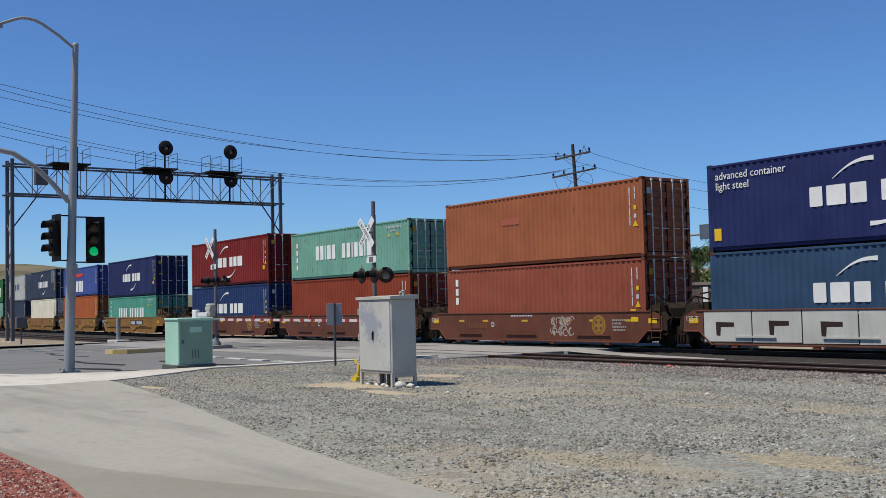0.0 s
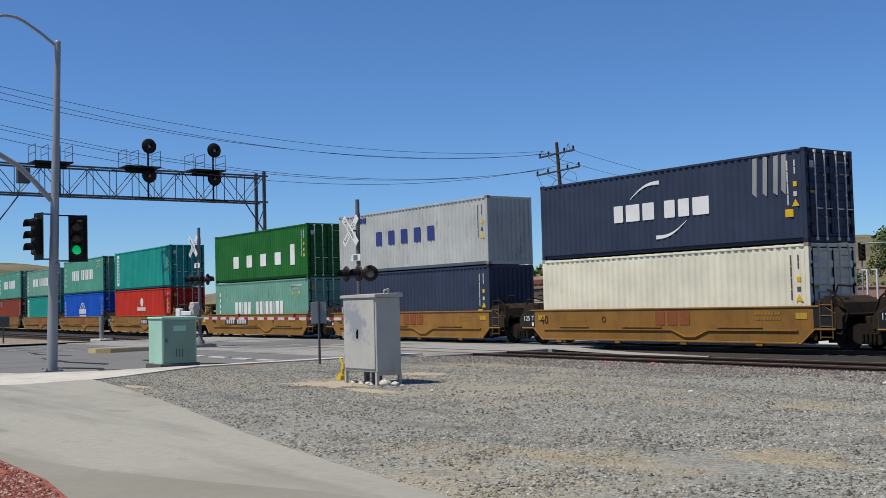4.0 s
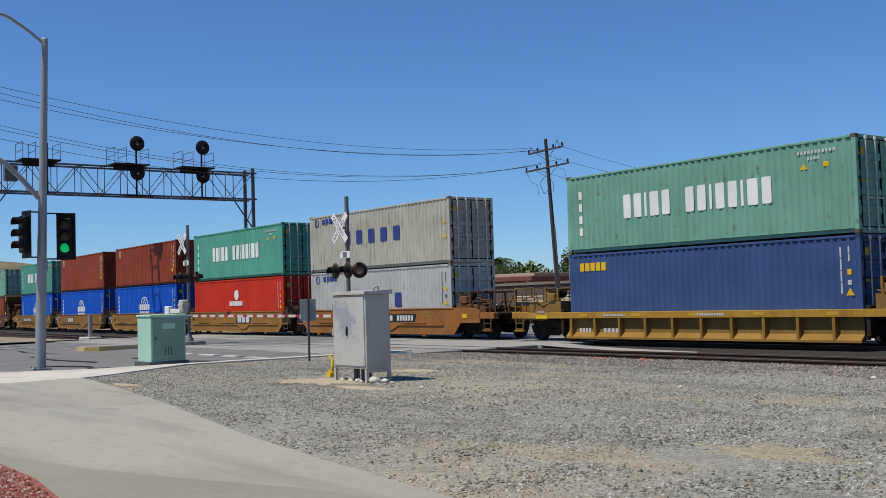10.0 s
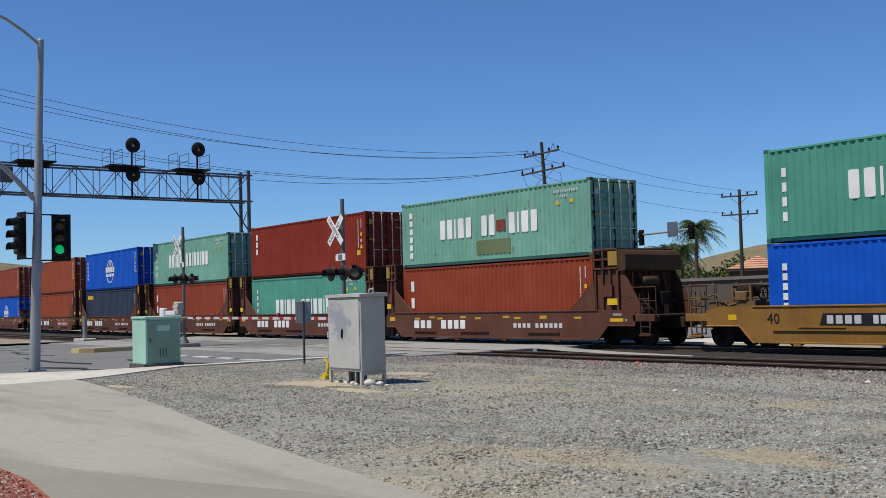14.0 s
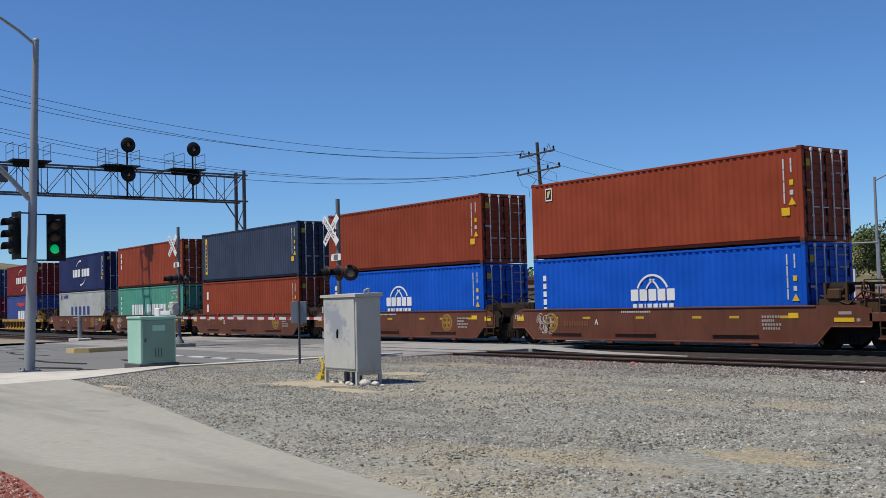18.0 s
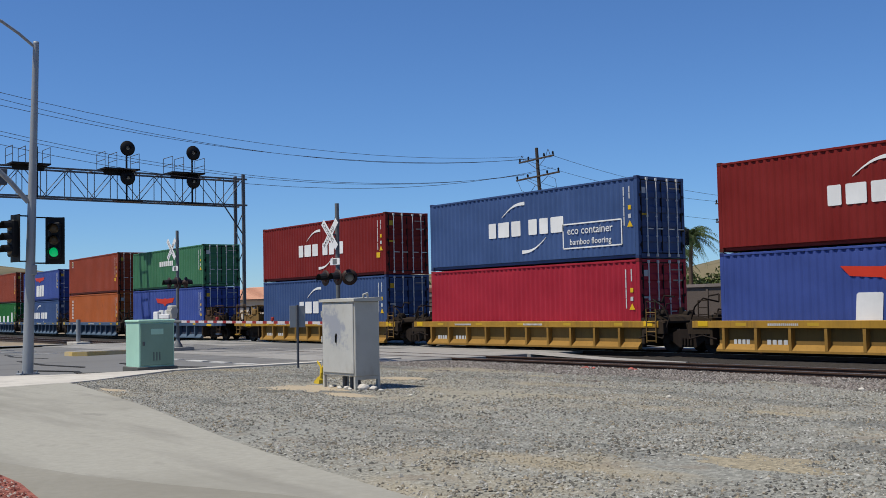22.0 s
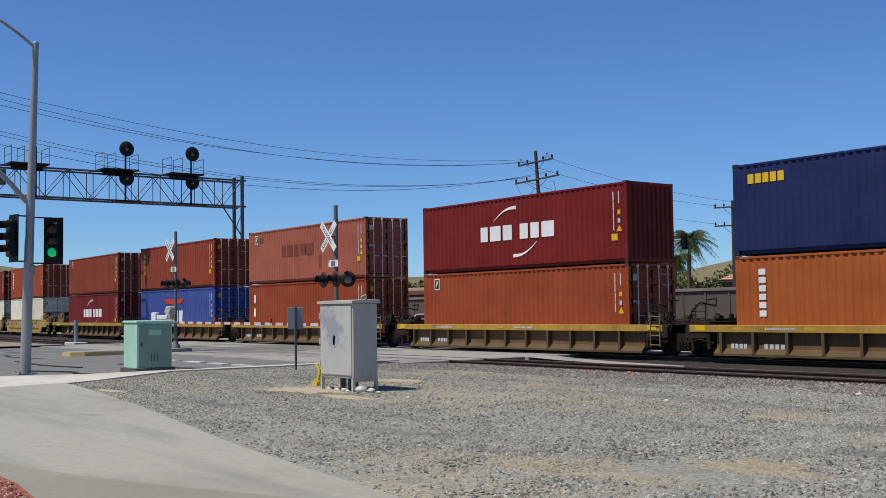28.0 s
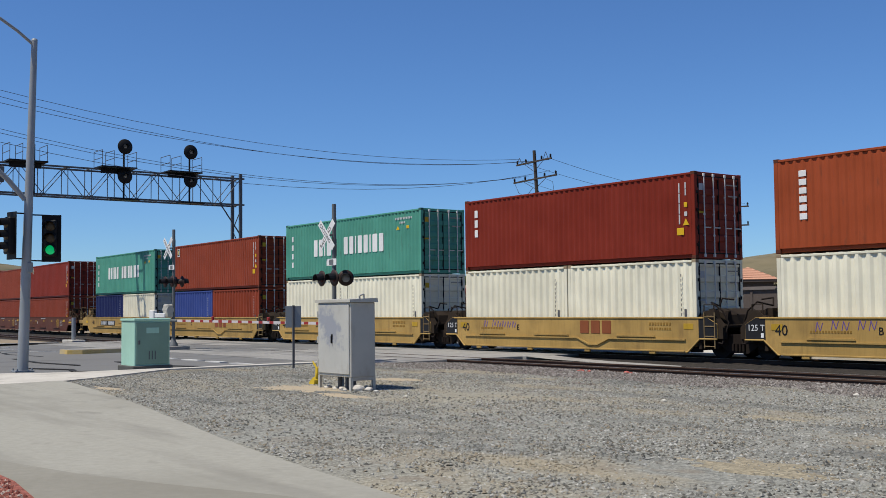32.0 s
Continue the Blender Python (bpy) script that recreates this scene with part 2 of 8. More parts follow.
class Shape:
    """Collects vertices and faces of one part."""

    def __init__(self):
        self.v, self.f, self.s = [], [], []

    def add(self, verts, faces, smooth=False):
        o = len(self.v)
        self.v += [tuple(p) for p in verts]
        self.f += [tuple(i + o for i in q) for q in faces]
        self.s += [smooth] * len(faces)
        return self

    def box(self, x0, x1, y0, y1, z0, z1, c=0.0):
        x0, x1, y0, y1, z0, z1 = min(x0, x1), max(x0, x1), min(y0, y1), max(y0, y1), min(z0, z1), max(z0, z1)
        if c <= 0:
            p = [(x, y, z) for x in (x0, x1) for y in (y0, y1) for z in (z0, z1)]
            return self.add(p, [(0, 1, 3, 2), (4, 6, 7, 5), (0, 4, 5, 1), (2, 3, 7, 6), (0, 2, 6, 4), (1, 5, 7, 3)])
        c = min(c, (x1 - x0) * 0.45, (y1 - y0) * 0.45, (z1 - z0) * 0.45)
        bx, by, bz = (x0, x1), (y0, y1), (z0, z1)
        p, idx = [], {}
        for i in (0, 1):
            for j in (0, 1):
                for k in (0, 1):
                    q = (bx[i], by[j], bz[k])
                    d = (c if i == 0 else -c, c if j == 0 else -c, c if k == 0 else -c)
                    for a in range(3):
                        idx[i, j, k, a] = len(p)
                        p.append(tuple(q[b] + (0 if b == a else d[b]) for b in range(3)))
        f = []
        for a in range(3):
            u, w = [b for b in range(3) if b != a]
            for side in (0, 1):
                ring = []
                for cu, cw in ((0, 0), (1, 0), (1, 1), (0, 1)):
                    key = [0, 0, 0]
                    key[a], key[u], key[w] = side, cu, cw
                    ring.append(idx[tuple(key) + (a,)])
                f.append(tuple(ring if (side == 1) == (a != 1) else reversed(ring)))
            for cu in (0, 1):
                for cw in (0, 1):
                    k0, k1 = [0, 0, 0], [0, 0, 0]
                    k0[a], k1[a] = 0, 1
                    k0[u] = k1[u] = cu
                    k0[w] = k1[w] = cw
                    q = (idx[tuple(k0) + (u,)], idx[tuple(k1) + (u,)], idx[tuple(k1) + (w,)], idx[tuple(k0) + (w,)])
                    f.append(q)
        for i in (0, 1):
            for j in (0, 1):
                for k in (0, 1):
                    f.append(tuple(idx[i, j, k, a] for a in range(3)))
        return self.add(p, f)

    def tube(self, a, b, r, n=8, r2=None, caps=True):
        a, b = Vector(a), Vector(b)
        d = (b - a).normalized()
        u = d.orthogonal().normalized()
        w = d.cross(u)
        r2 = r if r2 is None else r2
        p = []
        for q, rr in ((a, r), (b, r2)):
            for i in range(n):
                t = 2 * math.pi * i / n
                p.append(q + (u * math.cos(t) + w * math.sin(t)) * rr)
        self.add(p, [(i, (i + 1) % n, n + (i + 1) % n, n + i) for i in range(n)], True)
        if caps:
            self.add(p[:n], [tuple(reversed(range(n)))])
            self.add(p[n:], [tuple(range(n))])
        return self

    def path(self, pts, r, n=8):
        for a, b in zip(pts, pts[1:]):
            self.tube(a, b, r, n)
        return self

    def prism(self, poly, lo, hi, axis=1):
        """A polygon given in the two other axes, drawn out along axis."""
        n = len(poly)
        p = []
        for h in (lo, hi):
            for u, w in poly:
                q = [u, w]
                q.insert(axis, h)
                p.append(tuple(q))
        f = [tuple(range(n)), tuple(reversed(range(n, 2 * n)))]
        f += [(i, n + i, n + (i + 1) % n, (i + 1) % n) for i in range(n)]
        return self.add(p, f)

    def ring(self, c, r0, r1, y0, y1, n=24, a0=0.0, a1=2 * math.pi):
        """A flat ring or arc standing in the x-z plane."""
        p = []
        for i in range(n + 1):
            t = a0 + (a1 - a0) * i / n
            for r in (r0, r1):
                for y in (y0, y1):
                    p.append((c[0] + r * math.cos(t), y, c[1] + r * math.sin(t)))
        f = []
        for i in range(n):
            o = i * 4
            f += [(o, o + 2, o + 6, o + 4), (o + 1, o + 5, o + 7, o + 3), (o, o + 4, o + 5, o + 1), (o + 2, o + 3, o + 7, o + 6)]
        f += [(0, 1, 3, 2), (n * 4, n * 4 + 2, n * 4 + 3, n * 4 + 1)]
        return self.add(p, f)

    def lathe(self, prof, c, axis=1, n=16):
        """Turns a profile of (radius, height) about an axis through c."""
        p = []
        for r, h in prof:
            for i in range(n):
                t = 2 * math.pi * i / n
                q = [r * math.cos(t), r * math.sin(t)]
                q.insert(axis, h)
                p.append((c[0] + q[0], c[1] + q[1], c[2] + q[2]))
        f = []
        for k in range(len(prof) - 1):
            for i in range(n):
                f.append((k * n + i, k * n + (i + 1) % n, (k + 1) * n + (i + 1) % n, (k + 1) * n + i))
        self.add(p, f, True)
        return self.add(p[:n], [tuple(range(n))]).add(p[-n:], [tuple(range(n))])

    def moved(self, other, m):
        self.v, o = self.v + [tuple(m @ Vector(p)) for p in other.v], len(self.v)
        self.f += [tuple(i + o for i in q) for q in other.f]
        self.s += other.s
        return self

    def mesh(self, name, material):
        me = bpy.data.meshes.new(name)
        me.from_pydata(self.v, [], self.f)
        me.polygons.foreach_set("use_smooth", self.s)
        bm = bmesh.new()
        bm.from_mesh(me)
        bmesh.ops.recalc_face_normals(bm, faces=bm.faces)
        bm.to_mesh(me)
        bm.free()
        me.materials.append(material)
        return me


MESHES = {}


def shared(key, build, name, material):
    key = (key, material.name)
    if key not in MESHES:
        MESHES[key] = build().mesh(name, material)
    return MESHES[key]


def part(name, shape, material, parent, label="", at=None):
    """Links a shape, or a ready mesh, as one mesh object under a thing or a part."""
    me = shape if isinstance(shape, bpy.types.Mesh) else shape.mesh(name, material)
    ob = new(name, me)
    ob.parent = parent
    if at is not None:
        ob.matrix_basis = at
    if label:
        tagged(ob, label)
    return ob


def thing(name, m, label, category, group="", kind=""):
    ob = new(name)
    ob.empty_display_size = 0.3
    ob.matrix_basis = m
    return tagged(ob, label, category, group, kind)


def solid(name, shape, material, label, category, kind="", m=None, group=""):
    ob = new(name, shape.mesh(name, material))
    if m is not None:
        ob.matrix_basis = m
    return tagged(ob, label, category, group, kind)


TEXTS = {}


def words(name, body, size, material, parent, at, label="", depth=0.006):
    """Raised lettering in the built-in font, standing in the x-z plane and facing -y."""
    key = (body, size, material.name, depth)
    if key not in TEXTS:
        cu = bpy.data.curves.new(name, "FONT")
        cu.body, cu.size, cu.extrude, cu.resolution_u = body, size, depth, 2
        tmp = bpy.data.objects.new(name, cu)
        me = bpy.data.meshes.new_from_object(tmp)
        bpy.data.objects.remove(tmp)
        me.materials.clear()
        me.materials.append(material)
        TEXTS[key] = me
    ob = new(name, TEXTS[key])
    ob.parent = parent
    ob.matrix_basis = at @ pose(0, 0, 0, 90)
    if label:
        tagged(ob, label)
    return ob



def railing(s, x0, x1, y, z0, z1, r=0.02, mids=1):
    s.tube((x0, y, z0), (x0, y, z1), r, 6).tube((x1, y, z0), (x1, y, z1), r, 6)
    for i in range(mids + 1):
        z = z1 - (z1 - z0) * 0.5 * i
        s.tube((x0, y, z), (x1, y, z), r, 6)
    return s

# ---- ground and roads ----
M_EARTH = ground_mat("dry_earth", (0.23, 0.18, 0.12), (0.34, 0.27, 0.19), (0.28, 0.24, 0.18), 6.0, 0.05, 0.05)
M_GRAVEL = ground_mat("grey_gravel", (0.165, 0.165, 0.143), (0.325, 0.325, 0.287), (0.36, 0.315, 0.215), 30.0, 0.13, 0.03, speck=30.0)
# ballast colour taken near black to carry the shade under the train
M_BALLAST = ground_mat("shade_darkened_ballast", (0.017, 0.015, 0.013), (0.047, 0.041, 0.036), (0.032, 0.027, 0.022), 22.0, 0.3, 0.04, speck=17.0)
M_CONCRETE = ground_mat("old_concrete", (0.315, 0.305, 0.258), (0.38, 0.37, 0.318), (0.268, 0.258, 0.216), 9.0, 0.16, 0.004)
M_KERB = ground_mat("pale_concrete", (0.52, 0.49, 0.43), (0.62, 0.59, 0.53), (0.48, 0.45, 0.40), 8.0, 0.4, 0.004)
M_PANEL = ground_mat("crossing_concrete", (0.25, 0.245, 0.23), (0.36, 0.35, 0.33), (0.20, 0.195, 0.185), 7.0, 0.35, 0.004)
M_ASPHALT = ground_mat("worn_asphalt", (0.15, 0.15, 0.148), (0.205, 0.205, 0.20), (0.17, 0.168, 0.16), 30.0, 0.12, 0.006)
M_RED = ground_mat("red_crushed_rock", (0.21, 0.062, 0.045), (0.33, 0.12, 0.088), (0.27, 0.085, 0.06), 26.0, 1.2, 0.03, speck=24.0)
M_BLEACHED = ground_mat("bleached_hardstanding", (0.50, 0.47, 0.40), (0.62, 0.59, 0.52), (0.44, 0.40, 0.33), 5.0, 0.2, 0.01)
M_TAR = ground_mat("tar_seal", (0.02, 0.02, 0.02), (0.035, 0.035, 0.035), (0.03, 0.03, 0.03))
M_LINE = ground_mat("road_line_white", (0.48, 0.48, 0.46), (0.60, 0.60, 0.58), (0.32, 0.32, 0.31), 12.0, 0.8, 0.002)
M_YLINE = ground_mat("kerb_yellow", (0.55, 0.38, 0.12), (0.66, 0.48, 0.18), (0.50, 0.42, 0.28), 12.0, 0.8, 0.002)
M_RAIL = paint("rail_side_rust", (0.08, 0.046, 0.032), 0.7, 0.3, jitter=0)
M_RAILTOP = paint("rail_head_steel", (0.45, 0.44, 0.43), 0.3, 0.2, streak=False, metal=0.8, jitter=0)
M_TIE = paint("old_timber", (0.052, 0.041, 0.033), 0.9, 0.4)




stained(M_CONCRETE, (0.16, 0.15, 0.13), 0.5, (0.25, 2.2, 1.0), 0.50, 0.72, 0.55)
stained(M_CONCRETE, (0.13, 0.12, 0.105), 1.6, (0.5, 1.0, 1.0), 0.60, 0.74, 0.45)
stained(M_ASPHALT, (0.09, 0.09, 0.09), 0.4, (2.0, 0.25, 1.0), 0.52, 0.70, 0.6)
for scale, stretch, lo, hi, colour, amount in ((0.30, (0.6, 1.5, 1.0), 0.535, 0.65, (0.38, 0.32, 0.21), 0.65), (0.42, (0.5, 1.7, 1.0), 0.54, 0.66, (0.12, 0.125, 0.12), 0.6), (1.6, None, 0.55, 0.66, (0.24, 0.20, 0.15), 0.5)):
    stained(M_GRAVEL, colour, scale, stretch, lo, hi, amount)
stained(M_KERB, (0.30, 0.28, 0.25), 1.2, None, 0.52, 0.72, 0.6)


def slab(name, poly, z0, z1, material, label, category, kind="structure"):
    s = Shape()
    s.prism(poly, z0, z1, 2)
    return solid(name, s, material, label, category, kind)


s = Shape()
R = 3800.0
s.add([(-R, -R, -0.22), (R, -R, -0.22), (R, R, -0.22), (-R, R, -0.22)], [(0, 1, 2, 3)])
solid("ground", s, M_EARTH, "dry bare earth reaching to the horizon", "ground", "structure")

# gravel lot: a gently uneven sheet that dips to the rails
s = Shape()
nx, ny = 110, 60
gx0, gx1, gy0, gy1 = -30.85, 70.0, 2.0, 22.5


def lot_z(x, y):
    z = 0.02 * noise.noise(Vector((x * 0.35, y * 0.35, 0))) + 0.012 * noise.noise(Vector((x * 1.1, y * 1.1, 4)))
    return z - max(0.0, y - 19.2) * 0.030 - 0.01


pts = [(gx0 + (gx1 - gx0) * (i / nx) ** 1.6, gy0 + (gy1 - gy0) * j / ny) for j in range(ny + 1) for i in range(nx + 1)]
s.add([(x, y, lot_z(x, y)) for x, y in pts], [(j * (nx + 1) + i, j * (nx + 1) + i + 1, (j + 1) * (nx + 1) + i + 1, (j + 1) * (nx + 1) + i) for j in range(ny) for i in range(nx)], True)
gravel_lot = solid("gravel_ground", s, M_GRAVEL, "grey gravel lot with tan earth showing through", "gravel", "structure")

# concrete apron that runs from the viewer's feet to the road corner
APRON = [(3.0, 4.1), (-7.73, 5.60), (-8.9, 5.75), (-10.4, 5.95), (-12.2, 6.23), (-13.5, 6.47), (-15.3, 6.85), (-18.0, 7.40), (-20.1, 7.81), (-22.4, 8.17), (-24.4, 8.52), (-26.1, 8.80), (-27.3, 8.90), (-27.0, 7.2), (-28.0, 5.6), (-33.0, 3.0), (-50.0, 0.5), (-50.0, -40.0), (30.0, -40.0), (30.0, 1.5)]
slab("pavement_apron", APRON, -0.2, 0.035, M_CONCRETE, "broad worn concrete apron with faint tyre sweeps", "concrete")
RED = [(-9.55, 2.98), (-11.2, 3.20), (-12.4, 3.22), (-14.2, 3.27), (-16.5, 3.22), (-22.0, 2.6), (-30.0, 0.0), (-30.0, -12.0), (-7.0, -12.0), (-7.4, -3.0), (-8.3, 1.6)]
slab("planting_bed", RED, -0.1, 0.06, M_RED, "bed of red crushed rock beside the concrete", "rock bed")
M_DARKSTRIP = ground_mat("darker_concrete", (0.255, 0.243, 0.200), (0.31, 0.297, 0.25), (0.225, 0.212, 0.172), 9.0, 0.16, 0.004)
DARK_STRIP = [(-22.0, 2.75), (-16.5, 3.3), (-13.19, 3.52), (-11.44, 3.89), (-10.22, 4.3), (-8.93, 4.83), (-8.14, 5.06), (-6.0, 5.15), (3.0, 3.85), (12.0, 2.2), (12.0, -2.0), (-22.0, -2.0)]
slab("pavement_swale", DARK_STRIP, -0.1, 0.040, M_DARKSTRIP, "darker grimed concrete drainage strip beside the rock bed", "concrete")
WALK = [(-27.28, 8.98), (-27.9, 9.9), (-29.3, 11.6), (-30.55, 13.1), (-30.6, 21.2), (-31.15, 21.2), (-31.12, 13.2), (-31.05, 10.8), (-31.35, 9.6), (-32.6, 8.15), (-36.0, 6.4), (-45.0, 5.1), (-64.0, 4.4), (-64.0, 1.0), (-50.0, 0.55), (-33.0, 3.05), (-28.02, 5.62), (-27.02, 7.2)]
slab("pavement_corner", WALK, -0.2, 0.03, M_KERB, "pale concrete corner pavement with a kerb along the road", "pavement")

# the road runs north over the tracks
RX0, RX1 = -62.5, -31.16
ROAD = [(RX1, 9.7), (RX1, 19.2), (RX1, 21.4), (RX1, 160), (RX0, 160), (RX0, 21.4), (RX0, 19.2), (RX0, -60), (-33, -60), (-33, 8)]
s = Shape()
rows_y = [-60, 0, 8, 12, 16, 19.0, 21.6, 31.5, 34, 60, 120, 200]
rz = [-0.10, -0.10, -0.10, -0.10, -0.09, -0.06, -0.03, -0.03, -0.06, -0.10, -0.10, -0.10]
v, f = [], []
for y, z in zip(rows_y, rz):
    v += [(RX0, y, z), (-47.0, y, z + 0.03), (RX1 + 0.05, y, z)]
for i in range(len(rows_y) - 1):
    for j in (0, 1):
        f.append((i * 3 + j, i * 3 + j + 1, i * 3 + j + 4, i * 3 + j + 3))
s.add(v, f)
solid("road", s, M_ASPHALT, "wide worn grey asphalt road crossing the tracks", "road", "structure")
slab("road_side", [(RX0, -60), (RX0, 20.4), (-170, 20.4), (-170, -60)], -0.2, 0.02, M_EARTH, "bare earth verge beyond the road", "verge")
slab("kerb_far", [(RX0 - 0.35, -60), (RX0, -60), (RX0, 20.2), (RX0 - 0.35, 20.2)], -0.2, 0.05, M_KERB, "pale concrete kerb on the far side of the road", "kerb")
slab("gutter", [(RX1 - 0.75, 10.2), (RX1 + 0.02, 10.2), (RX1 + 0.02, 21.2), (RX1 - 0.75, 21.2)], -0.2, -0.045, M_KERB, "pale concrete gutter along the kerb", "gutter")

# traffic island with a worn yellow kerb
island = thing("traffic_island", pose(-47.3, 0, 0), "long concrete traffic island with a worn yellow kerb", "traffic island", kind="structure")
body = Shape().prism([(-0.75, 16.1), (-0.45, 15.6), (0.45, 15.6), (0.75, 16.1), (0.75, 20.9), (-0.75, 20.9)], -0.2, 0.13, 2)
part("island_top", body, M_PANEL, island)
edge = Shape()
edge.prism([(-0.85, 16.0), (-0.5, 15.48), (0.5, 15.48), (0.85, 16.0), (0.85, 18.4), (0.75, 18.4), (0.75, 16.1), (0.45, 15.6), (-0.45, 15.6), (-0.75, 16.1), (-0.75, 18.4), (-0.85, 18.4)], -0.2, 0.11, 2)
part("painted_kerb", edge, M_YLINE, island, "worn yellow painted kerb")

for x in (-35.2, -38.8, -42.6, -51.2, -55.0, -58.6):
    for y in np.arange(-10, 19, 6.0):
        if x < -44:
            slab("lane_line", [(x - 0.11, y), (x + 0.11, y), (x + 0.11, y + 2.4), (x - 0.11, y + 2.4)], -0.12, -0.05 if y < 15 else -0.035, M_LINE, "white dashed lane line on the asphalt", "road marking")
for x, w in ((-37.9, 1.3), (-35.9, 1.1), (-34.0, 1.2), (-40.0, 1.2), (-42.0, 1.2)):
    slab("lane_line", [(x, 16.68), (x + w, 16.72), (x + w, 17.02), (x, 16.98)], -0.12, -0.045, M_LINE, "short worn white stop-line dash on the asphalt", "road marking")
rnd = random.Random(5)
for pts_ in ([(-36.5, 10.6), (-34.4, 11.5), (-33.2, 11.2), (-32.2, 12.4)], [(-44, 12.5), (-40, 12.2), (-37, 12.6)], [(-52, 14.2), (-48.8, 13.6), (-45.5, 14.0)], [(-38.5, 14.5), (-35.4, 14.1), (-33, 15.2)]):
    s = Shape()
    for a, b in zip(pts_, pts_[1:]):
        d = Vector((b[0] - a[0], b[1] - a[1], 0)).normalized()
        w = Vector((-d.y, d.x, 0)) * 0.09
        s.prism([(a[0] - w.x, a[1] - w.y), (b[0] - w.x, b[1] - w.y), (b[0] + w.x, b[1] + w.y), (a[0] + w.x, a[1] + w.y)], -0.09, -0.058, 2)
    solid("tar_seam", s, M_TAR, "dark wandering tar seam in the asphalt", "road repair", "structure")

# ---- railway ----
NEAR_Y = 23.42


def near_y(x):
    return NEAR_Y + (TRACK_AT(x) - TRACK_AT(0.0))


def TRACK_AT(x):
    w = max(0.0, -40.0 - x)
    return 29.565 + 0.000462 * (w * w if w < 150 else 22500 + 300 * (w - 150))


XS = [120, 90, 70, 55, 45, 35, 28, 22, 16, 10, 5, 0, -5, -10, -15, -20, -25, -30, -35, -40, -50, -60, -70, -80, -95, -110, -130, -150, -175, -200, -250, -300, -400]


def sweep(s, ycurve, off, w, z0, z1):
    v, f = [], []
    for x in XS:
        y = ycurve(x) + off
        v += [(x, y - w / 2, z0), (x, y + w / 2, z0), (x, y + w / 2, z1), (x, y - w / 2, z1)]
    for i in range(len(XS) - 1):
        for k in range(4):
            f.append((i * 4 + k, i * 4 + (k + 1) % 4, i * 4 + 4 + (k + 1) % 4, i * 4 + 4 + k))
    s.add(v, f)


for ycurve, label in ((near_y, "empty near railway track on grey ballast"), (TRACK_AT, "main railway track under the passing train")):
    track = thing("railway_track", Matrix(), label, "railway track", kind="structure")
    s = Shape()
    v, f = [], []
    for x in XS:
        y = ycurve(x)
        for dy, z in ((-3.2, -0.24), (-1.65, -0.135), (1.65, -0.135), (3.2, -0.24)):
            v.append((x, y + dy, z))
    for i in range(len(XS) - 1):
        for k in range(3):
            f.append((i * 4 + k, i * 4 + 4 + k, i * 4 + 5 + k, i * 4 + 1 + k))
    s.add(v, f)
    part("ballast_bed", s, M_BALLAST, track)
    for off in (-0.7525, 0.7525):
        s = Shape()
        sweep(s, ycurve, off, 0.14, -0.165, -0.145)
        sweep(s, ycurve, off, 0.02, -0.15, -0.03)
        sweep(s, ycurve, off, 0.07, -0.04, -0.004)
        rail = part("rail", s, M_RAIL, track, "rusty steel rail")
        s = Shape()
        sweep(s, ycurve, off, 0.06, -0.004, 0.0)
        part("rail_head", s, M_RAILTOP, rail, "polished running surface")
    tie = Shape().box(-0.115, 0.115, -1.3, 1.3, -0.26, -0.118, 0.015)
    tie_mesh = tie.mesh("tie", M_TIE)
    x = 12.0
    while x > -88:
        if not (-62.8 < x < -29.2):
            part("tie", tie_mesh, M_TIE, track, at=pose(x, ycurve(x), 0, 0, 0, rnd.uniform(-0.8, 0.8)))
        x -= 0.56

# crossing panels between and beside the rails
cross = thing("level_crossing", Matrix(), "pale worn concrete panels of the level crossing", "level crossing", kind="structure")
for yc in (NEAR_Y, 29.565):
    for y0, y1 in ((-2.6, -0.83), (-0.66, 0.66), (0.83, 2.6)):
        x = -29.6
        i = 0
        while x > -62:
            dy = TRACK_AT(x - 1.2) - 29.565
            part("crossing_panel", shared(("panel", y0), lambda: Shape().box(-1.19, 1.19, y0, y1, -0.12, -0.008, 0.02), "crossing_panel", M_PANEL), M_PANEL, cross, at=pose(x - 1.2, yc + dy, rnd.uniform(-0.008, 0.004)))
            x -= 2.42
slab("crossing_infill", [(-29.4, 25.95), (-62.4, 25.95), (-62.4, 27.1), (-29.4, 27.1)], -0.2, -0.016, M_PANEL, "pale concrete strip between the two tracks", "level crossing")
# dusty spill that runs the end of the crossing out into the ballast
s = Shape()
spill_x = [-29.45, -28.6, -27.8, -27.0, -26.2, -25.4, -24.6, -23.8, -23.0]
v, f = [], []
for i, x in enumerate(spill_x):
    t = i / (len(spill_x) - 1)
    lo = 25.95 + 0.7 * t + 0.2 * noise.noise(Vector((x * 1.7, 2.0, 0)))
    hi = 27.3 - 0.35 * t + 0.2 * noise.noise(Vector((x * 1.3, 9.0, 0)))
    for k in range(4):
        y = lo + (hi - lo) * k / 3
        v.append((x, y, (-0.014 - 0.15 * t ** 0.7) - (0.06 if k in (0, 3) else 0.0) * (0.15 + t) + 0.012 * noise.noise(Vector((x * 2, y * 2, 5)))))
for i in range(len(spill_x) - 1):
    for k in range(3):
        f.append((i * 4 + k, i * 4 + 4 + k, i * 4 + 5 + k, i * 4 + 1 + k))
s.add(v, f, True)
solid("dusty_spill", s, M_PANEL, "pale dusty ground spilling from the crossing between the tracks", "ground", "structure")
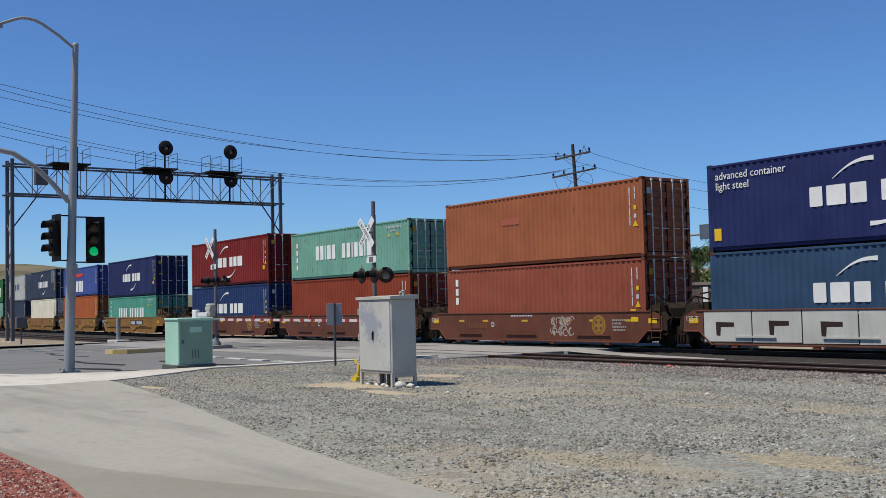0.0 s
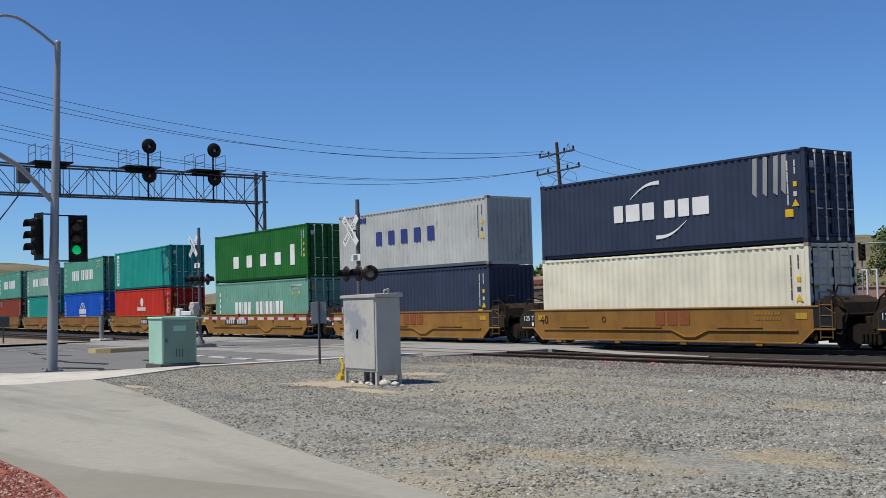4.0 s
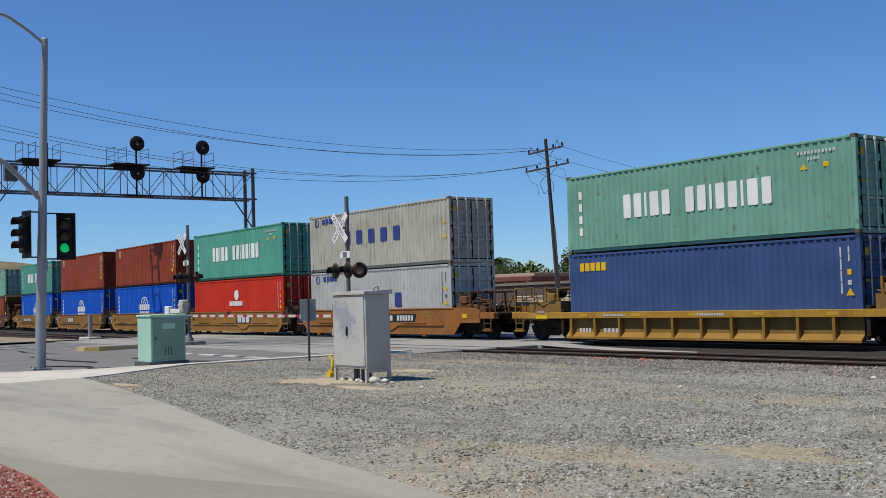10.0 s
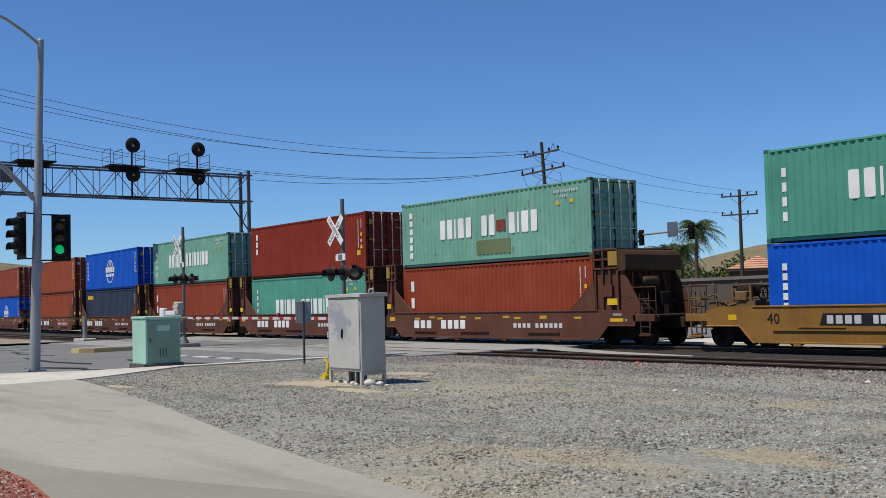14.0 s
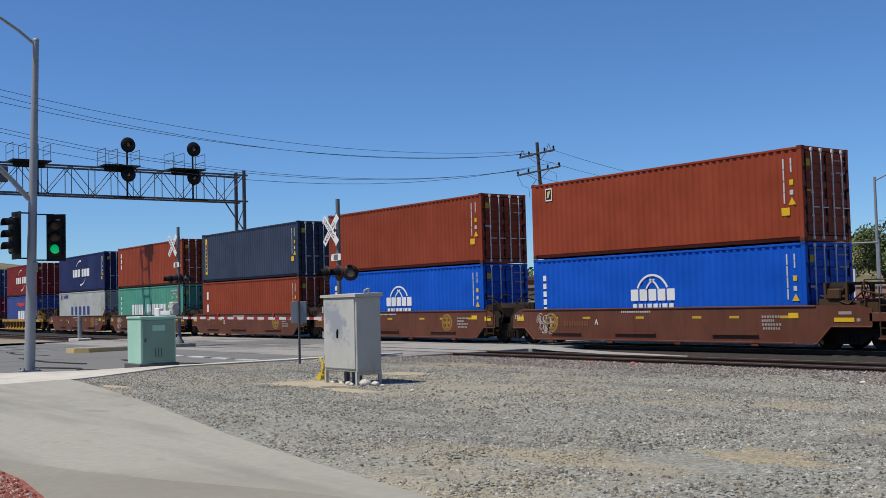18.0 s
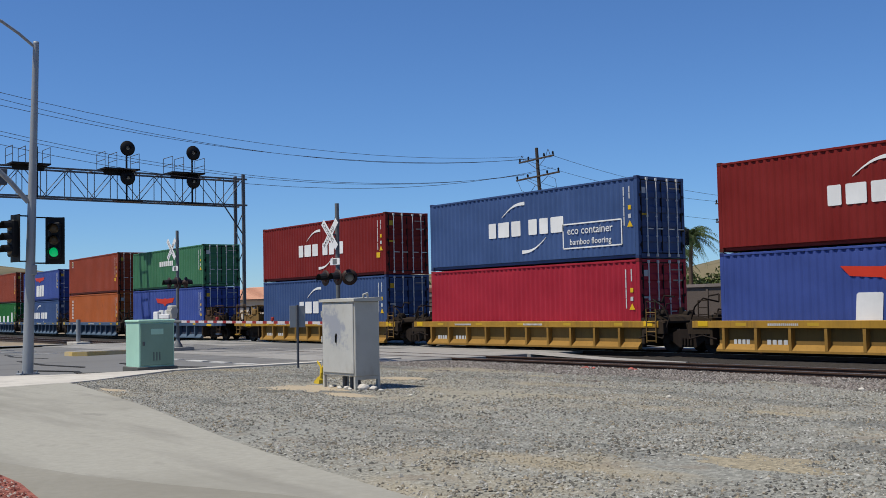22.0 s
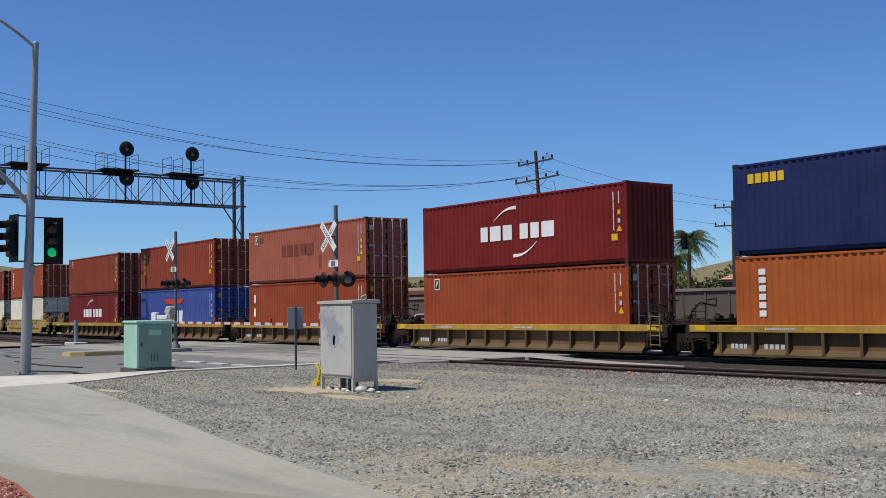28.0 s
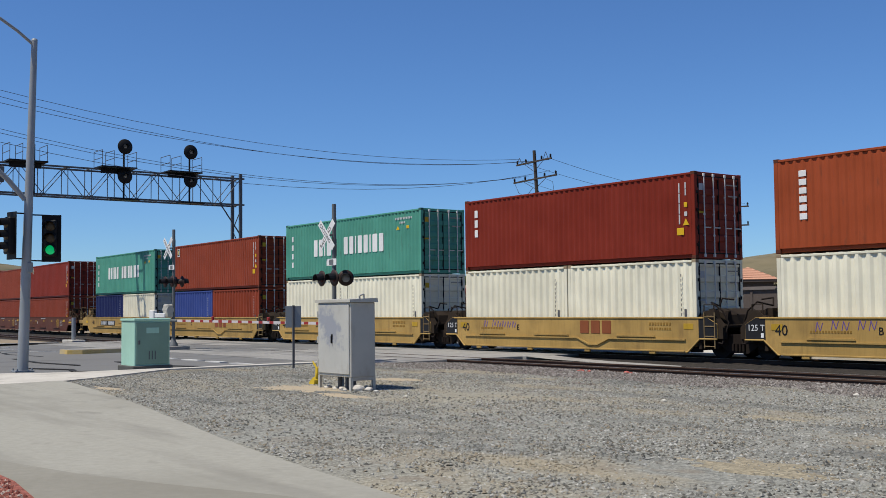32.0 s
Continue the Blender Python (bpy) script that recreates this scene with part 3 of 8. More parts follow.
slab("crossing_ramp", [(-29.4, 19.6), (-31.0, 19.0), (-62.4, 19.0), (-62.4, 20.85), (-29.4, 20.85)], -0.2, -0.018, M_PANEL, "pale concrete ramp up to the near rail", "level crossing")
slab("far_ground", [(120, 33.4), (120, 60), (-31, 60), (-31, 33.4)], -0.2, -0.10, M_BLEACHED, "pale sun-bleached hardstanding beyond the tracks", "ground")


# ---- signal gantry over the tracks ----
M_GANTRY = paint("galvanised_truss", (0.115, 0.12, 0.13), 0.5, 0.25, metal=0.3)
M_SIGNAL = paint("signal_black", (0.012, 0.012, 0.014), 0.5, 0.1, jitter=0)
# lens coloured pale grey to stand in for a bright reflection
M_GLINTLENS = paint("painted_glint_lens", (0.30, 0.29, 0.28), 0.15, 0.0, streak=False, jitter=0)
GX = -73.0
gantry = thing("signal_gantry", pose(GX, 0, 0), "galvanised steel lattice signal gantry spanning both tracks", "signal gantry")
GY0, GY1, GZ0, GZ1 = 17.6, 36.4, 9.40, 11.30
HALF = 0.65
for sx in (-HALF, HALF):
    for z in (GZ0, GZ1):
        part("chord", Shape().box(sx - 0.055, sx + 0.055, GY0 - 0.3, GY1 + 0.3, z - 0.06, z + 0.06, 0.012), M_GANTRY, gantry)
n = 12
for sx in (-HALF, HALF):
    for i in range(n + 1):
        y = GY0 + (GY1 - GY0) * i / n
        part("upright", Shape().box(sx - 0.022, sx + 0.022, y - 0.022, y + 0.022, GZ0, GZ1), M_GANTRY, gantry)
        if i < n:
            y2 = GY0 + (GY1 - GY0) * (i + 1) / n
            a, b = ((sx, y, GZ0), (sx, y2, GZ1)) if i % 2 else ((sx, y, GZ1), (sx, y2, GZ0))
            part("brace", Shape().tube(a, b, 0.028, 6), M_GANTRY, gantry)
for i in range(n + 1):
    y = GY0 + (GY1 - GY0) * i / n
    for z in (GZ0, GZ1):
        part("cross_tie", Shape().box(-HALF, HALF, y - 0.03, y + 0.03, z - 0.03, z + 0.03), M_GANTRY, gantry)
for y in (GY0, GY1):
    for sx in (-HALF, HALF):
        leg = part("leg", Shape().box(sx - 0.105, sx + 0.105, y - 0.105, y + 0.105, 0.0, GZ1 + 0.35, 0.02), M_GANTRY, gantry)
        part("base_plate", Shape().box(sx - 0.3, sx + 0.3, y - 0.3, y + 0.3, -0.2, 0.06, 0.02), M_KERB, leg, "concrete footing")
    s = Shape()
    z = 0.6
    k = 0
    while z < 8.8:
        s.tube((-HALF if k % 2 else HALF, y, z), (HALF if k % 2 else -HALF, y, z + 1.4), 0.035, 6)
        z += 1.4
        k += 1
    part("leg_lacing", s, M_GANTRY, gantry)
    d = 1 if y == GY0 else -1
    part("knee_brace", Shape().tube((HALF, y, 7.2), (HALF, y + d * 1.6, GZ0), 0.05, 6), M_GANTRY, gantry)


def signal_head(y, z, parent):
    h = part("signal_head", Shape().lathe([(0.10, 0.0), (0.50, 0.02), (0.52, 0.06), (0.50, 0.10), (0.2, 0.16), (0.16, 0.35), (0.05, 0.38)], (0, 0, 0), 0, 28), M_SIGNAL, parent, "round black target signal", pose(HALF + 0.55, y, z, 0, 0, 180))
    hood = Shape()
    for i in range(9):
        t0, t1 = math.radians(-20 + i * 24.4), math.radians(-20 + (i + 1) * 24.4)
        hood.add([(-0.01, 0.15 * math.cos(t0), 0.15 * math.sin(t0)), (-0.28, 0.15 * math.cos(t0), 0.15 * math.sin(t0)), (-0.28, 0.15 * math.cos(t1), 0.15 * math.sin(t1)), (-0.01, 0.15 * math.cos(t1), 0.15 * math.sin(t1))], [(0, 1, 2, 3)])
    part("visor", hood, M_SIGNAL, h)
    part("lens", Shape().lathe([(0.12, -0.012), (0.10, -0.03), (0.02, -0.045)], (0, 0, 0), 0, 16), M_GLINTLENS, h, "dark unlit lens")


for y, lit in ((21.6, False), (27.55, True), (32.3, True)):
    deck = part("platform", Shape().box(-0.1, HALF + 0.95, y - 1.75, y + 0.7, GZ1 + 0.06, GZ1 + 0.16, 0.01).box(HALF, HALF + 0.12, y - 1.5, y + 0.5, GZ1 - 0.25, GZ1 + 0.06), M_SIGNAL, gantry, "dark grating platform")
    for yy in (y - 1.7, y - 0.9, y + 0.65):
        part("guard_rail", railing(Shape(), -0.05, HALF + 0.9, yy, GZ1 + 0.16, GZ1 + 1.2, 0.022), M_GANTRY, deck)
    mast = part("signal_mast", Shape().tube((HALF + 0.28, y, GZ0 - 0.1), (HALF + 0.28, y, GZ1 + (1.55 if lit else 1.3)), 0.065, 10), M_SIGNAL, gantry)
    if lit:
        signal_head(y, GZ1 + 1.58, mast)
        signal_head(y, GZ1 - 0.42, mast)
        part("catwalk", Shape().box(HALF + 0.1, HALF + 0.9, y - 0.9, y + 0.9, GZ0 - 0.16, GZ0 - 0.08, 0.01), M_SIGNAL, gantry, "dark lower grating")
part("relay_box", Shape().box(HALF + 0.1, HALF + 0.5, 18.9, 19.7, 10.0, 11.0, 0.03), M_GANTRY, gantry)


# ---- street lamp with traffic signals ----
M_POLE = paint("grey_street_pole", (0.30, 0.32, 0.335), 0.5, 0.15, metal=0.2)
M_HEAD = paint("signal_housing", (0.010, 0.010, 0.010), 0.5, 0.05, jitter=0)
m_go, nt_, b_ = mat_base("green_signal_light", 0.2)
b_.inputs["Base Color"].default_value = (0.01, 0.25, 0.10, 1)
b_.inputs["Emission Color"].default_value = (0.0, 0.55, 0.16, 1)
b_.inputs["Emission Strength"].default_value = 0.55
M_AMBER = paint("unlit_amber_lens", (0.10, 0.075, 0.045), 0.25, 0.0, streak=False, jitter=0)
m_globe, nt_, b_ = mat_base("lamp_glass", 0.2)
b_.inputs["Base Color"].default_value = (0.5, 0.5, 0.5, 1)


def arc_pts(a, b, rise, n=10):
    a, b = Vector(a), Vector(b)
    return [a + (b - a) * (i / n) + Vector((0, 0, rise * math.sin(math.pi * i / n) ** 0.8)) for i in range(n + 1)]


def traffic_head(parent, m, go=False, label="black three-lamp traffic signal head"):
    h = part("signal_head", Shape().box(-0.02, 0.20, -0.17, 0.17, -0.53, 0.53, 0.04), M_HEAD, parent, label, m)
    part("backplate", Shape().box(0.02, 0.035, -0.27, 0.27, -0.68, 0.68, 0.01), M_HEAD, h)
    for i, z in enumerate((0.34, 0.0, -0.34)):
        mat = m_go if go and i == 2 else M_AMBER
        part("lens", Shape().lathe([(0.135, 0.20), (0.12, 0.225), (0.06, 0.24), (0.01, 0.242)], (0, 0, z), 0, 18), mat, h, "lit green lens" if mat is m_go else "dark lens")
        hood = Shape()
        for k in range(9):
            t0, t1 = math.radians(-15 + k * 23.4), math.radians(-15 + (k + 1) * 23.4)
            for r0 in (0.15, 0.162):
                hood.add([(0.19, r0 * math.cos(t0), z + r0 * math.sin(t0)), (0.42, r0 * math.cos(t0), z + r0 * math.sin(t0) - 0.02), (0.42, r0 * math.cos(t1), z + r0 * math.sin(t1) - 0.02), (0.19, r0 * math.cos(t1), z + r0 * math.sin(t1))], [(0, 1, 2, 3)])
        part("visor", hood, M_HEAD, h)
    return h


LX, LY = -32.25, 9.4
lamp = thing("street_lamp", pose(LX, LY, 0), "tall grey street lamp pole carrying traffic signals", "street lamp")
part("pole", Shape().tube((0, 0, 0.05), (0, 0.24, 9.60), 0.155, 16, 0.085), M_POLE, lamp)
part("base_plate", Shape().box(-0.26, 0.26, -0.26, 0.26, 0.03, 0.07, 0.01), M_POLE, lamp)
for sx in (-0.2, 0.2):
    for sy in (-0.2, 0.2):
        part("bolt", shared("bolt", lambda: Shape().tube((0, 0, 0.06), (0, 0, 0.13), 0.025, 6), "bolt", M_POLE), M_POLE, lamp, at=pose(sx, sy, 0))
part("pole_cap", Shape().lathe([(0.09, 9.58), (0.08, 9.64), (0.02, 9.66)], (0, 0.24, 0), 2, 12), M_POLE, lamp)
arm = [(0.0, 0.20, 9.48), (0.0, -0.25, 9.82), (-0.02, -0.72, 10.11), (-0.03, -0.92, 10.19), (-0.05, -1.10, 10.22), (-0.06, -1.28, 10.21), (-0.07, -1.46, 10.15), (-0.10, -1.90, 9.95)]
part("lamp_arm", Shape().path(arm, 0.045, 10), M_POLE, lamp)
lum = part("luminaire", Shape().lathe([(0.03, 0.25), (0.10, 0.12), (0.15, -0.2), (0.12, -0.42), (0.03, -0.5)], (-0.12, -2.02, 9.91), 1, 14), M_POLE, lamp, "cobra-head luminaire")
part("lamp_glass", Shape().lathe([(0.11, 9.87), (0.09, 9.80), (0.02, 9.77)], (-0.12, -2.12, 0), 2, 12), m_globe, lum)
marm = [(0.0, 0.02, 4.95), (-0.05, -0.45, 5.5), (-0.12, -0.9, 5.95), (-0.2, -1.5, 6.32), (-0.4, -2.8, 6.55), (-1.2, -8.0, 6.75)]
part("mast_arm", Shape().path(marm, 0.075, 12), M_POLE, lamp)
for z, y in ((4.52, 0.72), (3.20, 0.72), (4.55, -0.3), (3.25, -0.3)):
    part("signal_bracket", Shape().tube((0, 0.05, z), (0.03, y, z), 0.022, 6), M_HEAD, lamp)
traffic_head(lamp, pose(0.08, 0.76, 3.85, 0, 0, -28), True, "black three-lamp traffic signal head showing green")
traffic_head(lamp, pose(0.02, -0.32, 3.90, 0, 0, -78))
part("cable_box", Shape().box(-0.1, 0.16, 0.06, 0.22, 2.85, 3.15, 0.02), M_POLE, lamp)


# ---- green cabinet ----
M_MINT = paint("mint_green_steel", (0.42, 0.68, 0.54), 0.55, 0.2, jitter=0)
# darker copy of the mint, carrying the shade of the door side
M_MINT_SHADE = paint("shaded_mint_steel", (0.23, 0.36, 0.275), 0.55, 0.2, jitter=0)
M_PADDARK = paint("stained_plinth", (0.11, 0.11, 0.10), 0.8, 0.3, jitter=0)
gc = thing("utility_cabinet", pose(-32.58, 13.17, 0.0), "pale green steel traffic control cabinet on a dark plinth", "utility cabinet")
part("pad", Shape().box(-0.62, 0.62, -0.64, 0.64, -0.1, 0.075, 0.02), M_PADDARK, gc, "low dark plinth")
part("body", Shape().box(-0.54, 0.54, -0.56, 0.56, 0.055, 1.42, 0.015), M_MINT, gc)
part("lid", Shape().box(-0.57, 0.57, -0.59, 0.59, 1.42, 1.50, 0.02), M_MINT, gc)
side = part("door", Shape().box(0.54, 0.565, -0.52, 0.52, 0.12, 1.38, 0.01), M_MINT_SHADE, gc, "faded grey-green door")
s = Shape()
for k in range(3):
    s.box(0.562, 0.575, -0.12 + k * 0.095, -0.095 + k * 0.095, 0.26, 0.52)
part("vent", s, M_GANTRY, side)
part("plate", Shape().box(0.562, 0.572, -0.2, 0.2, 1.05, 1.22, 0.005), M_MINT, side)
part("handle", Shape().box(0.56, 0.60, -0.46, -0.40, 0.72, 0.84, 0.01), M_GANTRY, side)

# ---- grey signal case on legs ----
M_CASE = paint("weathered_grey_case", (0.53, 0.515, 0.455), 0.55, 0.35, dirt=(0.27, 0.22, 0.16), streak=False, jitter=0)
M_CASEDOOR = paint("overpainted_grey_case", (0.52, 0.515, 0.475), 0.55, 0.35, dirt=(0.27, 0.22, 0.16), streak=False, jitter=0)
for m in (M_CASE, M_CASEDOOR):
    stained(m, (0.30, 0.25, 0.19), 2.4, (1.0, 1.0, 0.6), 0.55, 0.75, 0.45)


def clouded(m, centre, reach, colour):
    """A blot of other paint with a ragged, cloudy edge round one place on the surface."""
    nt = m.node_tree
    b = nt.nodes["Principled BSDF"]
    src = b.inputs["Base Color"].links[0].from_socket
    tc = nt.nodes.new("ShaderNodeTexCoord")
    mp = nt.nodes.new("ShaderNodeMapping")
    mp.vector_type = "TEXTURE"
    mp.inputs["Location"].default_value = centre
    mp.inputs["Scale"].default_value = reach
    mp.inputs["Rotation"].default_value = (0, radians(38), 0)
    nt.links.new(tc.outputs["Object"], mp.inputs["Vector"])
    ln = nt.nodes.new("ShaderNodeVectorMath")
    ln.operation = "LENGTH"
    nt.links.new(mp.outputs["Vector"], ln.inputs[0])
    ad = nt.nodes.new("ShaderNodeMath")
    ad.operation = "MULTIPLY_ADD"
    nt.links.new(tex_noise(nt, 4.5, 6, None, 0.65), ad.inputs[0])
    ad.inputs[1].default_value = 2.6
    nt.links.new(ln.outputs["Value"], ad.inputs[2])
    mr = nt.nodes.new("ShaderNodeMapRange")
    mr.inputs["From Min"].default_value, mr.inputs["From Max"].default_value = 2.2, 1.8
    nt.links.new(ad.outputs[0], mr.inputs["Value"])
    nt.links.new(mix(nt, mix(nt, mr.outputs[0], (0, 0, 0, 1), (0.8, 0.8, 0.8, 1)), src, c4(colour)), b.inputs["Base Color"])


clouded(M_CASEDOOR, (-0.12, -0.33, 1.36), (0.72, 1.0, 0.40), (0.28, 0.30, 0.35))
case = thing("signal_case", pose(-20.37, 12.78, 0.0), "weathered grey steel railway signal case on short legs", "signal case")
part("body", Shape().box(-0.67, 0.67, -0.31, 0.31, 0.27, 1.86, 0.015), M_CASE, case)
part("roof", Shape().prism([(-0.36, 1.86), (0.36, 1.86), (0.34, 1.95), (-0.36, 1.92)], -0.72, 0.72, 0), M_CASE, case)
door = part("door", Shape().box(-0.63, 0.63, -0.335, -0.31, 0.33, 1.82, 0.012), M_CASEDOOR, case, "grey door with a cloudy blue-grey overpainted blot")
part("handle", Shape().box(-0.05, -0.025, -0.375, -0.335, 0.98, 1.14, 0.008).box(-0.055, -0.015, -0.36, -0.335, 1.12, 1.18, 0.008), M_HEAD, door, "black door handle")
for z in (0.55, 1.05, 1.6):
    part("hinge", shared("casehinge", lambda: Shape().tube((0, 0, -0.07), (0, 0, 0.07), 0.022, 8), "hinge", M_CASE), M_CASE, door, at=pose(-0.64, -0.335, z))
leg_mesh = Shape().box(-0.0325, 0.0325, -0.0325, 0.0325, -0.1, 0.27)
for lx, ly in ((-0.632, -0.282), (0.632, -0.282), (0.632, 0.282), (-0.632, 0.282)):
    part("leg", leg_mesh, M_CASE, case, at=pose(lx, ly, 0))
part("leg_brace", Shape().box(0.60, 0.66, -0.25, 0.25, 0.2, 0.27), M_CASE, case)
for x in (0.2, 0.32, 0.45, -0.1):
    part("conduit", shared("conduit", lambda: Shape().tube((0, 0, -0.1), (0, 0, 0.27), 0.05, 10), "conduit", M_GANTRY), M_GANTRY, case, at=pose(x, -0.1, 0))
s = Shape().path([(0.7, -0.1, 1.92), (0.72, -0.12, 2.0), (0.70, 0.0, 2.03), (0.68, 0.02, 1.93)], 0.02, 6)
part("lifting_eye", s, M_CASE, case)

# yellow guard beside the case, and stones under it
M_GUARD = paint("yellow_guard", (0.72, 0.50, 0.04), 0.5, 0.2, jitter=0)
guard = thing("cable_guard", pose(-22.25, 13.12, -0.02), "bent yellow plastic cable guard on the gravel", "cable guard")
part("sleeve", Shape().path([(0.02, -0.02, 0.08), (0.05, 0.0, 0.24), (0.02, 0.02, 0.38)], 0.038, 10), M_GUARD, guard)
for poly in ([(0.0, 0.36), (0.05, 0.34), (-0.06, 0.47), (-0.17, 0.53), (-0.15, 0.47)], [(0.0, 0.37), (0.06, 0.35), (0.13, 0.46), (0.22, 0.54), (0.11, 0.55)], [(-0.02, 0.33), (0.07, 0.33), (0.08, 0.45), (0.02, 0.60), (-0.03, 0.46)]):
    part("torn_flap", Shape().prism(poly, -0.02 + 0.03 * len(guard.children), 0.0 + 0.03 * len(guard.children)), M_GUARD, guard)
part("foot", Shape().prism([(-0.16, 0.0), (0.08, 0.0), (0.09, 0.10), (0.03, 0.17), (-0.03, 0.12), (-0.13, 0.07)], -0.09, 0.06), M_GUARD, guard, "crumpled yellow foot")

# ---- small sign on a post ----
sign = thing("road_sign", pose(-28.67, 16.15, -0.03), "small plain grey sign on a thin steel post, seen from behind", "sign")
part("post", Shape().box(-0.025, 0.025, -0.03, 0.03, -0.1, 1.88, 0.005), M_GANTRY, sign)
part("panel", Shape().box(-0.045, -0.028, -0.23, 0.23, 1.22, 1.86, 0.006), M_POLE, sign, at=pose(0, 0, 0, 0, 0, -25))


# ---- crossing signals ----
M_WHITE = paint("reflective_white", (0.78, 0.78, 0.77), 0.4, 0.1, jitter=0)
M_REDS = paint("reflective_red", (0.33, 0.03, 0.028), 0.4, 0.1, jitter=0)
M_LAMPBACK = paint("sooty_brown_lamp", (0.045, 0.027, 0.024), 0.5, 0.2, jitter=0)
M_PALEROSE = paint("faded_gate_white", (0.62, 0.56, 0.55), 0.5, 0.3, jitter=0)
M_DARKLENS = paint("dark_red_lens", (0.05, 0.012, 0.010), 0.15, 0.0, streak=False, jitter=0)
M_MAST = paint("crossing_mast", (0.17, 0.18, 0.185), 0.5, 0.25, metal=0.2)


def crossing_signal(x, y, z0, height, yaw, gate, zs):
    """Mast with crossed boards, flashing lamps and, where it shows, a lowered gate arm."""
    xz, lz, mz = zs
    ob = thing("crossing_signal", pose(x, y, z0), "railway crossing mast with white crossed boards and red flashing lamps", "crossing signal", "crossing signals")
    part("mast", Shape().tube((0, 0, 0), (0, 0, height - 0.1), 0.07, 14), M_MAST, ob)
    part("mast_collar", Shape().tube((0, 0, height - 0.85), (0, 0, height - 0.55), 0.082, 14), M_MAST, ob)
    part("base", Shape().lathe([(0.22, 0.0), (0.2, 0.1), (0.12, 0.22), (0.08, 0.4)], (0, 0, 0), 2, 14), M_MAST, ob)
    turn = pose(0, 0, xz, 0, 0, yaw)
    for i, (ang, body) in enumerate(((-45, "RAILROAD"), (45, "CROSSING"))):
        board = part("board", Shape().box(-0.61, 0.61, -0.012, 0.0, -0.115, 0.115, 0.004), M_WHITE, ob, "white crossbuck board", turn @ pose(0, -0.27 - i * 0.016, -0.08) @ pose(0, 0, 0, 0, ang, 0))
        words("lettering", body, 0.18, BLACK, board, pose(-0.53, -0.013, -0.062), depth=0.002)
    part("board_bracket", Shape().box(-0.03, 0.03, -0.27, -0.05, -0.1, -0.04, 0.005), M_MAST, ob, at=turn)
    s = Shape().tube((-0.42, -0.12, 0), (0.42, -0.12, 0), 0.035, 8)
    bar = part("lamp_bar", s, M_MAST, ob, at=pose(0, 0, lz, 0, 0, yaw))
    for face in (0, 180):
        for dx in (-0.38, 0.38):
            aside = face == 180 and dx > 0 and not gate
            back = part("lamp_unit", Shape().lathe([(0.05, 0.12), (0.13, 0.05), (0.15, -0.02), (0.25, -0.03), (0.26, -0.045), (0.15, -0.05)], (0, 0, 0), 1, 24), M_LAMPBACK, bar, "round black-brown lamp housing", pose(dx, -0.2 if face == 0 else 0.2, 0, 0, 0, 62 if aside else face))
            part("lens", Shape().lathe([(0.14, -0.052), (0.10, -0.075), (0.02, -0.085)], (0, 0, 0), 1, 18), M_GLINTLENS if aside else M_DARKLENS, back, "pale grey lens" if aside else "dark red lens")
            hood = Shape()
            for q in range(9):
                t0, t1 = math.radians(-20 + q * 24.4), math.radians(-20 + (q + 1) * 24.4)
                for r0 in (0.155, 0.165):
                    hood.add([(r0 * math.cos(t0), -0.04, r0 * math.sin(t0)), (r0 * math.cos(t0), -0.30, r0 * math.sin(t0) - 0.03), (r0 * math.cos(t1), -0.30, r0 * math.sin(t1) - 0.03), (r0 * math.cos(t1), -0.04, r0 * math.sin(t1))], [(0, 1, 2, 3)])
            part("visor", hood, M_SIGNAL, back)
    part("sign_plate", Shape().box(-0.30, 0.30, -0.11, -0.095, -0.11, 0.11, 0.005), M_WHITE, ob, "small white plate", pose(0, 0, xz - 0.95 if xz - 0.95 > lz + 0.35 else lz + 0.62, 0, 0, yaw))
    part("plate_marking", Shape().box(-0.13, 0.13, -0.114, -0.109, -0.09, 0.09, 0.004), M_MAST, ob, "dark worn marking on the plate", pose(0, 0, xz - 0.95 if xz - 0.95 > lz + 0.35 else lz + 0.62, 0, 0, yaw))
    mech = part("gate_mechanism", Shape().box(-0.22, 0.22, -0.42, -0.10, mz - 0.45, mz + 0.15, 0.05).tube((-0.26, -0.26, mz - 0.1), (0.26, -0.26, mz - 0.1), 0.17, 14), M_CASE, ob, "grey gate mechanism")
    if gate:
        gx, gy, gz = gate
        base = Vector((0.15, -0.30, mz - 0.58))
        tip = base + Vector((gx, gy, gz))
        d = (tip - base)
        n = 34
        arm = part("gate_arm", Shape().tube(base, base + d * 0.06, 0.06, 8), M_MAST, ob, "lowered red and white striped gate arm")
        side = Vector((0, 0.020, 0))
        up = Vector((0, 0, 0.05))
        for k in range(n):
            a, b = base + d * (0.06 + 0.94 * (k + 0.25 * (k % 2)) / n), base + d * (0.06 + 0.94 * (k + (1.0 if k % 2 else 1.25)) / n)
            s = Shape()
            s.add([a - side - up, a + side - up, a + side + up, a - side + up, b - side - up, b + side - up, b + side + up, b - side + up], [(0, 1, 2, 3), (4, 7, 6, 5), (0, 4, 5, 1), (1, 5, 6, 2), (2, 6, 7, 3), (3, 7, 4, 0)])
            part("stripe", s, M_REDS if k % 2 else M_PALEROSE, arm)
        for k in (8, 19, 33):
            c = base + d * (0.06 + 0.94 * k / n) + up
            part("gate_lamp", Shape().box(c.x - 0.06, c.x + 0.06, c.y - 0.05, c.y + 0.05, c.z, c.z + 0.16, 0.02), M_REDS, arm, "small red gate lamp")
